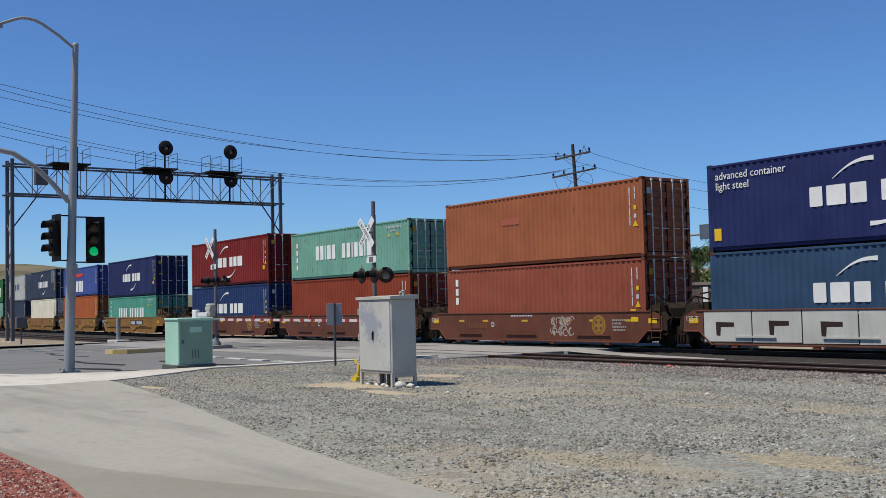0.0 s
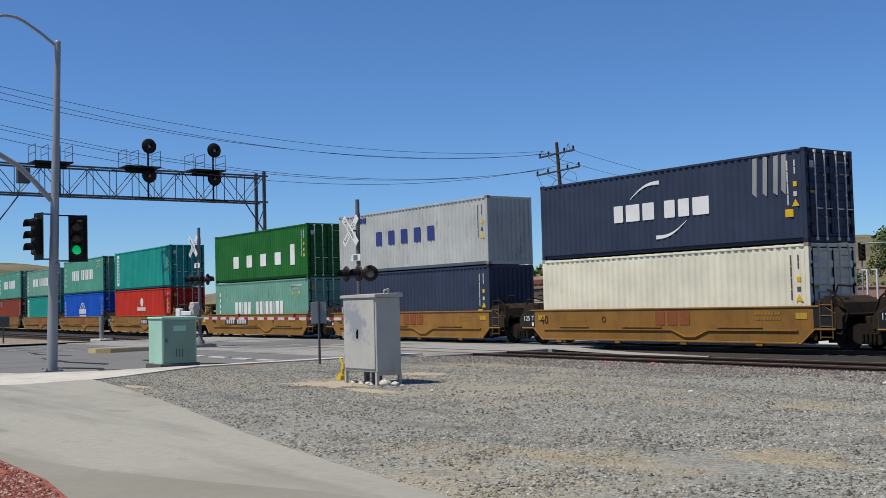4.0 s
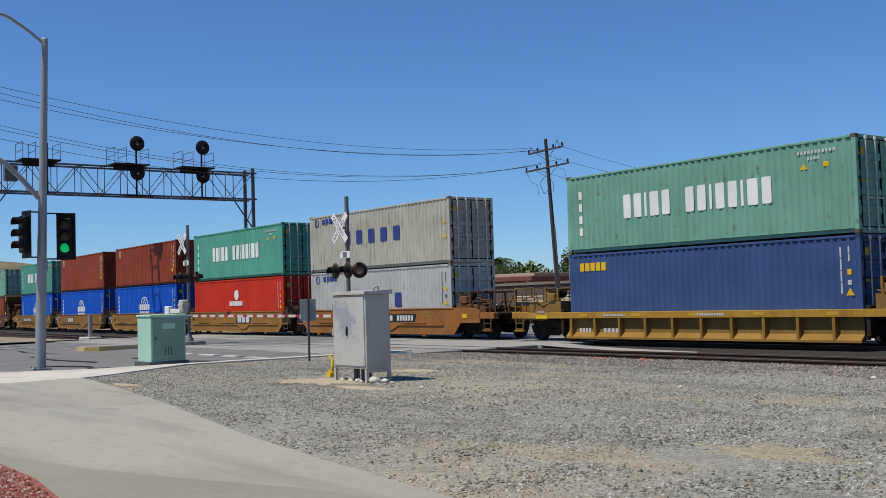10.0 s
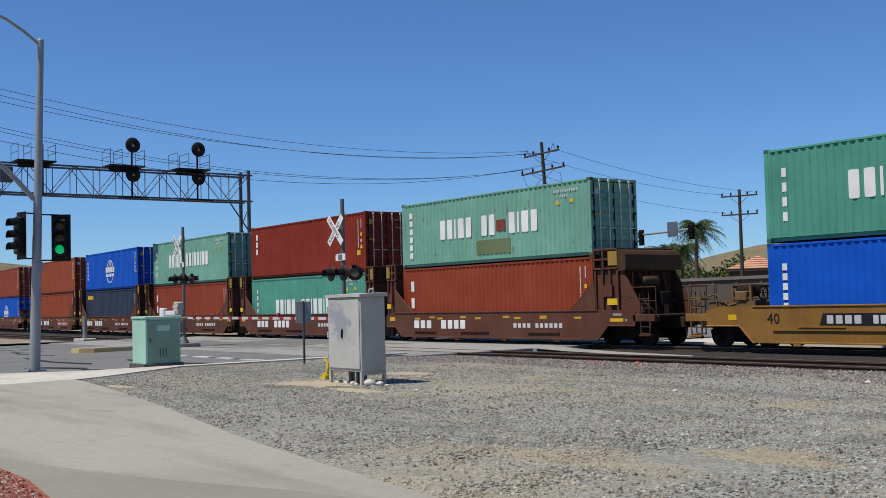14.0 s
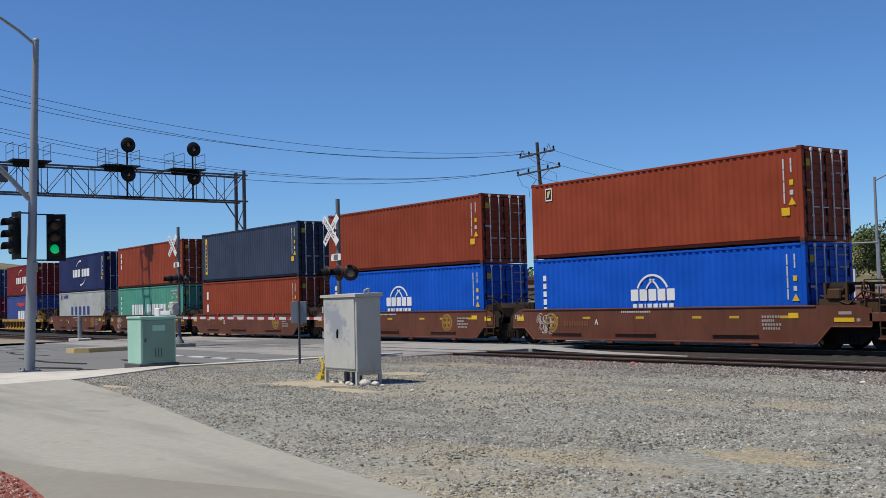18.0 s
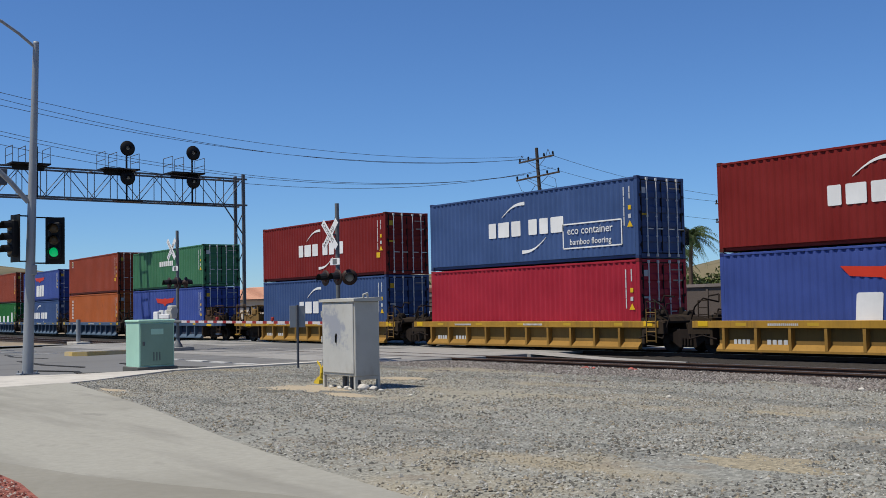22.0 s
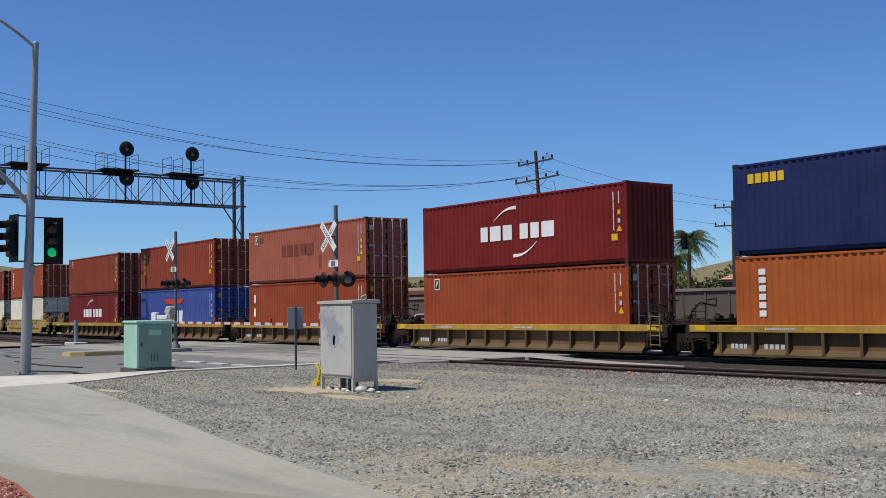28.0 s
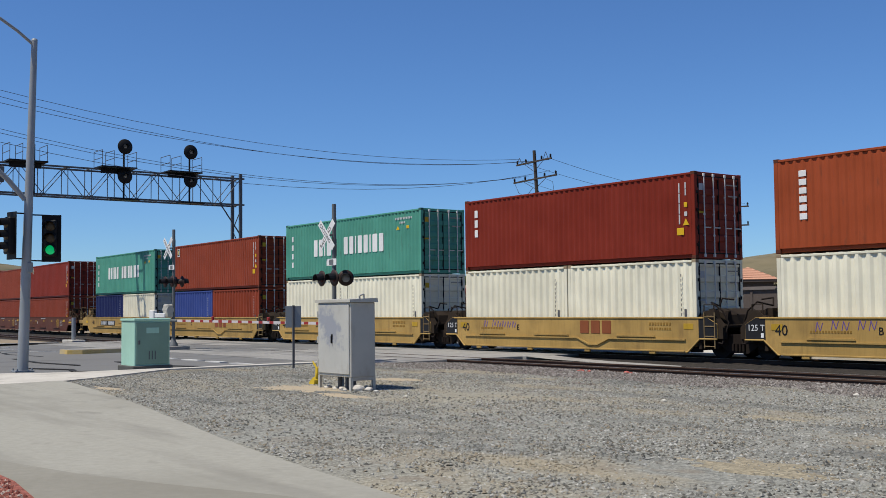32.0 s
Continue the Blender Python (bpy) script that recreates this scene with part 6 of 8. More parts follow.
NAMES = {
    "navy": "dark navy blue", "steel_blue": "weathered steel-blue", "tan_rust": "faded tan-rust", "brick": "faded brick-red", "deep": "deep blue", "slate": "slate navy", "blue": "mid blue", "cobalt": "bright cobalt blue", "royal": "royal blue", "maroon": "maroon",
    "redbrown": "red-brown", "dark_red": "dark red", "rust": "rust-orange", "orange": "orange-brown", "salmon": "faded salmon-red", "seafoam": "weathered sea-green",
    "teal": "sea green", "emerald": "emerald green", "scarlet": "scarlet", "crimson": "crimson", "green": "leaf green", "forest": "forest green", "grey": "stained pale grey", "dingy": "rust-streaked dingy beige-grey", "cream": "cream",
}


RAW = {
    "seafoam": (0.11, 0.095, 0.06), "teal": (0.04, 0.13, 0.10), "grey": (0.20, 0.17, 0.13), "dingy": (0.19, 0.14, 0.09), "cream": (0.32, 0.25, 0.16), "navy": (0.018, 0.022, 0.05), "slate": (0.022, 0.026, 0.045), "maroon": (0.09, 0.018, 0.014),
    "blue": (0.025, 0.045, 0.12), "cobalt": (0.012, 0.05, 0.22), "royal": (0.022, 0.03, 0.13), "emerald": (0.012, 0.11, 0.085), "scarlet": (0.25, 0.025, 0.012), "crimson": (0.18, 0.018, 0.02), "green": (0.02, 0.075, 0.02), "forest": (0.025, 0.075, 0.04),
}
CASTING = {k: paint(k + "_worn_casting", RAW.get(k, (0.11, 0.035, 0.02)), 0.7, 0.7, dirt=(0.06, 0.035, 0.022)) for k in PAINT}


def container(colour, height, code, blind=False, length=BOX_L):
    material = PAINT[colour]
    lettered = "lettering on its side" if code else "plain sides"
    size = "forty-foot" if length > 8 else "twenty-foot"
    ob = thing("shipping_container", Matrix(), f"{NAMES[colour]} {size} corrugated steel container with {lettered}", "container", "containers on the train")
    key = (round(length, 2), round(height, 2))
    side = shared(("side",) + key, lambda: side_shape(length, height), "side_panel", material)
    part("side_panel", side, material, ob)
    part("side_panel", side, material, ob, at=pose(0, 0, 0, 0, 0, 180))
    part("frame", shared(("frame",) + key, lambda: frame_shape(length, height), "frame", material), material, ob)
    part("roof", shared(("roof",) + key, lambda: roof_shape(length, height), "roof", material), material, ob)
    a = length / 2
    front, back = (pose(a, 0, 0), pose(-a, 0, 0, 0, 0, 180)) if blind else (pose(-a, 0, 0, 0, 0, 180), pose(a, 0, 0))
    part("end_panel", shared(("end", key[1]), lambda: end_shape(height), "end_panel", material), material, ob, at=front)
    for sy in (-1, 1):
        flip = back @ (pose(0, -BOX_W / 2 + 0.14, 0) if sy < 0 else pose(0, BOX_W / 2 - 0.14, 0))
        leaf = shared(("door", key[1], sy), lambda: door_shape(height) if sy < 0 else mirrored(door_shape(height)), "door", material)
        door = part("door", leaf, material, ob, at=flip)
        for y in (0.30, 0.78):
            part("lock_rod", shared(("rod", key[1]), lambda: rod_shape(height), "lock_rod", ROD), ROD, door, "zinc lock rod", pose(0, -sy * y, 0))
    part("door_gasket", shared(("gasket", key[1]), lambda: gasket_shape(height), "door_gasket", RUBBER), RUBBER, ob, "black rubber door gasket", back)
    decals = random.Random(len(RIDERS))
    if not blind:
        put_on = lambda nm, y0, y1, z0, z1, mt, lb="": part(nm, Shape().box(a + 0.001, a + 0.008, y0, y1, z0, z1, 0.002), mt, ob, lb)
        put_on("door_label", -1.0, -0.80, height - 0.62, height - 0.40, decals.choice((DULL_YELLOW, DULL_YELLOW, WORN_WHITE)), "small label on the door")
        if decals.random() < 0.7:
            put_on("door_label", -1.02, -0.70, height * 0.52, height * 0.52 + 0.07, decals.choice((DULL_YELLOW, WORN_WHITE)), "narrow strip label on the door")
        put_on("door_number", 0.42, 0.98, height - 0.41, height - 0.37, DULL_WHITE)
        if decals.random() < 0.6:
            put_on("door_number", 0.50, 0.98, height - 0.79, height - 0.74, DULL_WHITE)
    for sx in (-1, 1):
        for sy in (-1,):
            for z in (0.0, height - 0.118):
                part("corner_casting", shared("cast", casting_shape, "corner_casting", CASTING[colour]), CASTING[colour], ob, at=pose(sx * (a - 0.0885), sy * (BOX_W / 2 - 0.0805), z))
    mark(ob, code, length, height, colour)
    return ob


def mirrored(s):
    s.v = [(x, -y, z) for x, y, z in s.v]
    s.f = [tuple(reversed(q)) for q in s.f]
    return s


# ---- well cars ----
GRIME = paint("grimy_platform", (0.032, 0.022, 0.014), 0.8, 0.5, dirt=(0.07, 0.045, 0.025))
GREASE = paint("greasy_brown_steel", (0.075, 0.042, 0.022), 0.75, 0.6, dirt=(0.025, 0.02, 0.016))
GEAR = {
    "freight_car_golden_yellow": paint("dusty_tan_steel", (0.26, 0.18, 0.085), 0.75, 0.6, dirt=(0.06, 0.045, 0.03)),
    "freight_car_yellow": paint("dusty_ochre_steel", (0.16, 0.095, 0.04), 0.75, 0.6, dirt=(0.04, 0.03, 0.02)),
    "freight_car_tawny": paint("dusty_rust_steel", (0.15, 0.075, 0.032), 0.75, 0.6, dirt=(0.04, 0.03, 0.02)),
    "freight_car_olive_yellow": paint("dusty_olive_steel", (0.24, 0.165, 0.08), 0.75, 0.6, dirt=(0.05, 0.04, 0.028)),
    "freight_car_bright_yellow": paint("dusty_yellow_steel", (0.22, 0.13, 0.04), 0.75, 0.6, dirt=(0.05, 0.035, 0.02)),
}
DULL_WHITE = paint("dull_stencil_white", (0.34, 0.31, 0.28), 0.7, 0.5, jitter=0)
SIDE = 1.47


def wheel_shape():
    return Shape().lathe([(0.05, -0.07), (0.16, -0.07), (0.18, -0.03), (0.36, -0.03), (0.40, -0.065), (0.42, -0.065), (0.425, 0.05), (0.45, 0.065), (0.45, 0.085), (0.36, 0.05), (0.18, 0.04), (0.05, 0.06)], (0, 0, 0), 1, 20)


def side_frame_shape():
    s = Shape()
    s.prism([(-1.12, 0.46), (-1.12, 0.60), (-0.75, 0.64), (-0.35, 0.80), (0.35, 0.80), (0.75, 0.64), (1.12, 0.60), (1.12, 0.46), (0.7, 0.42), (0.35, 0.20), (-0.35, 0.20), (-0.7, 0.42)], -0.07, 0.07)
    for x in (-0.89, 0.89):
        s.box(x - 0.14, x + 0.14, -0.13, 0.10, 0.32, 0.56, 0.03)
    for x in (-0.2, -0.07, 0.07, 0.2):
        s.tube((x, -0.10, 0.28), (x, -0.10, 0.50), 0.05, 8)
    return s


def add_truck(ob, x):
    """Two axles under a bolster."""
    tr = part("truck", shared("bolster", lambda: Shape().box(-0.22, 0.22, -1.0, 1.0, 0.42, 0.66, 0.03).box(-0.3, 0.3, -0.3, 0.3, 0.66, 0.78, 0.03), "truck", TRUCK), TRUCK, ob, "rusty cast-steel bogie", pose(x, 0, 0))
    for sy in (-1, 1):
        part("side_frame", shared("sideframe", side_frame_shape, "side_frame", TRUCK), TRUCK, tr, at=pose(0, sy * 1.0, 0, 0, 0, 0 if sy < 0 else 180))
        for ax in (-0.89, 0.89):
            part("wheel", shared("wheel", wheel_shape, "wheel", WHEEL), WHEEL, tr, at=pose(ax, sy * 0.755, 0.425, 0, 0, 0 if sy < 0 else 180))
    for ax in (-0.89, 0.89):
        part("axle", shared("axle", lambda: Shape().tube((0, -0.72, 0), (0, 0.72, 0), 0.075, 10), "axle", TRUCK), TRUCK, tr, at=pose(ax, 0, 0.425))
    return tr


def plate_poly(left, right, half, top):
    def end(kind):
        if kind == "joint":
            return [(half - 0.45, 0.20), (half + 0.05, 0.64), (half + 0.75, 0.64), (half + 0.75, 1.12), (half + 0.35, top)]
        return [(half + 0.20, 0.20), (half + 0.70, 0.72), (half + 2.0, 0.72), (half + 2.0, 1.22), (half + 1.5, top)]
    return end(right) + [(-x, z) for x, z in reversed(end(left))]


def ladder_shape(height, w=0.42):
    s = Shape()
    for x in (-w / 2, w / 2):
        s.tube((x, 0, 0), (x, 0, height), 0.022, 6)
    n = int(height / 0.32)
    for i in range(n + 1):
        s.tube((-w / 2, 0, 0.06 + i * 0.32), (w / 2, 0, 0.06 + i * 0.32), 0.018, 6)
    return s


def add_gear(ob, m, x0, stretch, seed):
    """Air tanks, brake cylinder, pipes and brackets on an end platform."""
    rnd = random.Random(seed)
    k = stretch
    part("air_reservoir", shared(("tank", k), lambda: Shape().lathe([(0.02, -0.5 * k), (0.13, -0.46 * k), (0.17, -0.38 * k), (0.17, 0.38 * k), (0.13, 0.46 * k), (0.02, 0.5 * k)], (0, 0, 0), 0, 14), "air_reservoir", TRUCK), TRUCK, ob, "rusty air tank", m @ pose(x0 + 0.95 * k, -0.85, 1.30))
    part("brake_cylinder", shared(("cyl", k), lambda: Shape().tube((-0.3 * k, 0, 0), (0.3 * k, 0, 0), 0.14, 12).tube((0.3 * k, 0, 0), (0.6 * k, 0, 0), 0.04, 8), "brake_cylinder", TRUCK), TRUCK, ob, at=m @ pose(x0 + 1.0 * k, rnd.uniform(0.2, 0.7), 1.26))
    for i in range(2 if k < 1 else 4):
        part("bracket", shared(("brk", i % 3), lambda: Shape().prism([(-0.12, 0), (0.12, 0), (0.05, 0.34 + 0.1 * (i % 3)), (-0.05, 0.34 + 0.1 * (i % 3))], -0.08, 0.08, 1), "bracket", TRUCK), TRUCK, ob, at=m @ pose(x0 + rnd.uniform(0.3, 2.3) * k, rnd.uniform(-1.25, 0.9), 1.09, 0, 0, rnd.uniform(0, 180)))
    for i in range(2 if k < 1 else 3):
        part("pipe", shared(("pipe", k, i % 2), lambda: Shape().path([(0, 0, 0), (0.7 * k, 0.1, 0.06), (0.8 * k, 0.12, -0.1 + 0.3 * (i % 2)), (1.5 * k, 0.0, -0.08 + 0.3 * (i % 2))], 0.024, 6), "pipe", TRUCK), TRUCK, ob, at=m @ pose(x0 + rnd.uniform(0.1, 0.7) * k, rnd.uniform(-1.3, 0.6), rnd.uniform(1.2, 1.5), 0, 0, rnd.uniform(-12, 12)))


def coupler_gear(ob, m, half, body, number, sx):
    """The crowded open end of a car: uprights, brake housings, levers, hoses and stencilled plates."""
    key = (half, body.name, sx)
    near = (lambda s: s) if sx > 0 else mirrored
    gear = GEAR.get(body.name, GREASE)

    def stand():
        s = Shape()
        for x in (0.35, 1.05):
            for y in (-1.28, 1.20):
                s.box(half + x, half + x + 0.09, y, y + 0.08, 1.08, 2.0, 0.01)
            s.box(half + x, half + x + 0.09, -1.28, 1.28, 1.92, 2.0, 0.01)
        for y in (-1.28, 1.20):
            s.box(half + 0.35, half + 1.14, y, y + 0.07, 1.55, 1.63, 0.01)
            s.tube((half + 0.4, y + 0.04, 1.1), (half + 1.1, y + 0.04, 1.92), 0.03, 6)
        return s

    part("brake_stand", shared(("stand",) + key, stand, "brake_stand", gear), gear, ob, "dusty brake stand", m)

    def block():
        s = Shape()
        s.prism([(half + 0.2, 1.1), (half + 1.7, 1.1), (half + 1.55, 1.34), (half + 1.2, 1.46), (half + 0.2, 1.52)], -1.30, -0.75)
        s.box(half + 1.55, half + 2.1, -1.25, -0.85, 1.1, 1.5, 0.03)
        s.box(half + 0.5, half + 0.95, -1.36, -1.02, 1.5, 1.82, 0.04)
        return s

    part("brake_housing", shared(("block",) + key, lambda: near(block()), "brake_housing", gear), gear, ob, "grimy cast brake housing", m)
    part("air_reservoir", shared("tank_high", lambda: Shape().lathe([(0.02, -0.42), (0.14, -0.38), (0.19, -0.30), (0.19, 0.30), (0.14, 0.38), (0.02, 0.42)], (0, 0, 0), 0, 14), "air_reservoir", TRUCK), TRUCK, ob, "rusty air tank", m @ pose(half + 0.72, -0.95 * sx, 1.82))

    def levers():
        s = Shape()
        s.path([(half + 0.2, -1.2, 1.62), (half + 1.2, -1.33, 1.36), (half + 1.7, -1.36, 1.74), (half + 2.3, -1.34, 1.60), (half + 2.7, -1.2, 1.15), (half + 2.72, -1.42, 0.95), (half + 2.65, -1.44, 0.45), (half + 2.25, -1.44, 0.45), (half + 2.2, -1.41, 0.90), (half + 1.2, -1.40, 0.80), (half + 0.3, -1.38, 0.95)], 0.026, 6)
        return s

    part("brake_rigging", shared(("lever",) + key, lambda: near(levers()), "brake_rigging", gear), gear, ob, at=m)
    warm = body in (CAR["yellow"], CAR["tawny"], CAR["gold"])
    s = Shape().box(half + 0.80, half + (1.12 if warm else 1.45), -SIDE - 0.012, -SIDE + 0.004, 0.90 if warm else 0.86, 1.08 if warm else 0.98)
    part("reflector_strip", near(s), YELLOW, ob, "bright yellow reflector", m)
    if not warm:
        for x, z, w in ((1.52, 0.92, 0.12), (0.95, 1.12, 0.42)):
            part("data_plate", near(Shape().box(half + x, half + x + w, -SIDE - 0.010, -SIDE + 0.004, z - 0.05, z + 0.04)), DULL_WHITE, ob, "small worn white stencil", m)
    part("step_plate", shared(("stepp",) + key, lambda: near(Shape().box(half + 1.9, half + 2.9, -SIDE + 0.0, -SIDE + 0.3, 0.86, 1.12, 0.02).box(half + 2.2, half + 2.72, -SIDE - 0.06, -SIDE + 0.1, 0.36, 0.42, 0.01)), "step_plate", body), body, ob, at=m)


def joint_gear(ob, m, half, body, style, sx):
    """Levers, a stepped casting and stencils where two units share a bogie."""
    key = (half, body.name, sx)
    near = (lambda s: s) if sx > 0 else mirrored
    rise = 0.35 if style == "ribbed" else 1.0

    def rods():
        s = Shape()
        s.path([(half - 0.2, -1.40, 0.5), (half + 0.35, -1.44, 0.62), (half + 0.9, -1.42, 0.5), (half + 1.0, -1.2, 1.15), (half + 0.8, -1.25, 1.55), (half + 0.4, -1.3, 1.82), (half + 0.25, -0.7, 1.7), (half + 0.3, -0.62, 1.95), (half + 0.75, -0.6, 1.9)], 0.028, 6)
        return s

    part("brake_rigging", shared(("rods",) + key, lambda: near(rods()), "brake_rigging", TRUCK), TRUCK, ob, at=m)
    part("end_casting", shared(("ecast",) + key, lambda: near(Shape().prism([(half + 0.05, 0.66), (half + 0.95, 0.66), (half + 0.95, 1.02), (half + 0.70, 1.02 + 0.28 * rise), (half + 0.62, 1.02 + 0.54 * rise), (half + 0.30, 1.02 + 0.54 * rise), (half + 0.05, 1.02 + 0.34 * rise)], -SIDE + 0.03, -SIDE + 0.26)), "end_casting", GRIME), GRIME, ob, "greasy dark end casting", m)
    dull = body in (CAR["yellow"], CAR["tawny"], CAR["gold"])
    x0 = half - 0.62 if dull else half + 0.10
    part("reflector_strip", near(Shape().box(x0, x0 + 0.40, -SIDE - 0.010, -SIDE + 0.004, 0.95 if dull else 0.91, 1.14 if dull else 1.08)), REFLECTOR if dull else YELLOW, ob, "yellow reflector", m)


def bulkhead(ob, m, half, deep, body, sx):
    """Tall end wall of the well: ribbed column, open head with a dark recess, sloping gussets."""
    key = (half, deep)
    near = (lambda s: s) if sx > 0 else mirrored

    def column_():
        s = Shape()
        s.box(half + 0.06, half + deep - 0.06, -SIDE + 0.10, SIDE - 0.10, 1.10, 2.72, 0.02)
        return s

    def head():
        s = Shape()
        for z in (2.72, 3.05, 3.40):
            s.box(half, half + deep, -SIDE, SIDE, z, z + 0.07, 0.012)
        for x in (0.0, deep * 0.36, deep - 0.09):
            for y in (-SIDE, SIDE - 0.1):
                s.box(half + x, half + x + 0.09, y, y + 0.10, 2.72, 3.46, 0.012)
        s.tube((half + 0.05, -SIDE + 0.2, 2.78), (half + deep - 0.05, -SIDE + 0.2, 3.42), 0.035, 6)
        s.tube((half + 0.05, SIDE - 0.2, 2.78), (half + deep - 0.05, SIDE - 0.2, 3.42), 0.035, 6)
        return s

    part("end_bulkhead", shared(("bh",) + key, column_, "end_bulkhead", body), body, ob, "weathered umber end wall with ribs", m)
    n = 4 if deep > 1 else 3
    for i in range(n):
        for y in (-SIDE + 0.02, SIDE - 0.12):
            part("bulkhead_rib", shared("bhrib", lambda: Shape().box(0, 0.10, 0, 0.10, 1.0, 2.715, 0.012), "bulkhead_rib", body), body, ob, at=m @ pose(half + 0.02 + (deep - 0.14) * i / (n - 1), y, 0))
    if deep > 1:
        x = half + deep + 0.02
        part("head_beam", shared(("hbeam", half, deep), lambda: Shape().prism([(x - 0.06, 2.66), (x + 0.30, 2.66), (x + 0.34, 2.74), (x + 0.34, 3.22), (x + 0.24, 3.36), (x - 0.06, 3.42)], -SIDE + 0.02, SIDE - 0.02), "head_beam", GREASE), GREASE, ob, "deep rusty box beam across the head", m)
        for y in (-SIDE + 0.10, SIDE - 0.16):
            part("end_gusset", shared(("egus", half, deep), lambda: Shape().prism([(x, 1.08), (x + 1.05, 1.08), (x + 1.05, 1.22), (x + 0.12, 2.66), (x, 2.66)], 0.0, 0.06), "end_gusset", body), body, ob, "sloping umber gusset plate", m @ pose(0, y, 0))
        for y in (-0.62, 0.05, 0.66):
            part("end_stiffener", shared(("est", half, deep), lambda: Shape().prism([(x, 1.1), (x + 0.55, 1.1), (x + 0.10, 2.66), (x, 2.66)], 0.0, 0.05), "end_stiffener", CAR["brown"]), CAR["brown"], ob, at=m @ pose(0, y, 0))
        part("brake_cylinder", shared("bigcyl", lambda: Shape().lathe([(0.03, -0.42), (0.15, -0.40), (0.19, -0.32), (0.19, 0.32), (0.15, 0.40), (0.03, 0.42)], (0, 0, 0), 1, 14), "brake_cylinder", GREASE), GREASE, ob, "greasy brake cylinder", m @ pose(x + 0.36, -0.30, 2.28))
        part("valve_box", shared("valvebox", lambda: Shape().box(-0.22, 0.22, -0.26, 0.26, 0.0, 0.55, 0.04).tube((0.0, 0.3, 0.2), (0.0, 0.62, 0.2), 0.09, 10), "valve_box", TRUCK), TRUCK, ob, "grimy valve box", m @ pose(x + 0.45, 0.25, 1.35))
        part("ladder", shared("ladder_b", lambda: ladder_shape(1.5), "ladder", GREASE), GREASE, ob, at=m @ pose(half + deep + 0.42, -0.95 * sx, 1.1, 0, 0, 90))
    part("bulkhead_head", shared(("bhh",) + key, head, "bulkhead_head", body), body, ob, at=m)
    part("recess", shared(("bhr",) + key, lambda: Shape().box(half + 0.1, half + deep - 0.1, -SIDE + 0.28, SIDE - 0.28, 2.75, 3.42, 0.02), "recess", GREASE), GREASE, ob, at=m)
    for sy in (-1, 1):
        part("gusset", shared(("gus", half, sy), lambda: Shape().prism([(half - 1.25, 1.27), (half + 0.06, 1.27), (half + 0.06, 2.30)], sy * (SIDE - 0.02) - 0.015, sy * (SIDE - 0.02) + 0.015), "gusset", body), body, ob, at=m)
        part("gusset_edge", shared(("guse", half, sy), lambda: Shape().tube((half - 1.27, sy * (SIDE - 0.02), 1.28), (half + 0.06, sy * (SIDE - 0.02), 2.32), 0.022, 6), "gusset_edge", CAR["brown"]), CAR["brown"], ob, at=m)
        part("end_placard", shared(("plac", half, deep, sy), lambda: Shape().box(half + deep * 0.62, half + deep - 0.02, sy * SIDE - 0.012, sy * SIDE + 0.012, 2.85, 3.36, 0.01), "end_placard", FADED_YELLOW), FADED_YELLOW, ob, "faded yellow placard", m)
    part("data_plate", near(Shape().box(half + deep * 0.4, half + deep * 0.75, -SIDE - 0.004, -SIDE + 0.12, 1.75, 2.15, 0.005)), CAR["brown"], ob, "rusty mounting plate", m)
    part("reflector_strip", near(Shape().box(half + deep * 0.55, half + deep * 0.95, -SIDE - 0.006, -SIDE + 0.03, 1.45, 1.68, 0.005)), YELLOW, ob, "yellow reflector plate", m)


FADED_YELLOW = paint("faded_placard_yellow", (0.33, 0.21, 0.05), 0.7, 0.6, dirt=(0.10, 0.07, 0.05), jitter=0)
CAR_WORDS = {"brown": "brown", "yellow": "dirty ochre-yellow", "tawny": "rusty tawny-orange", "gold": "dusty golden-yellow", "bright": "yellow", "olive": "grimy olive-yellow", "steel": "blue-grey"}


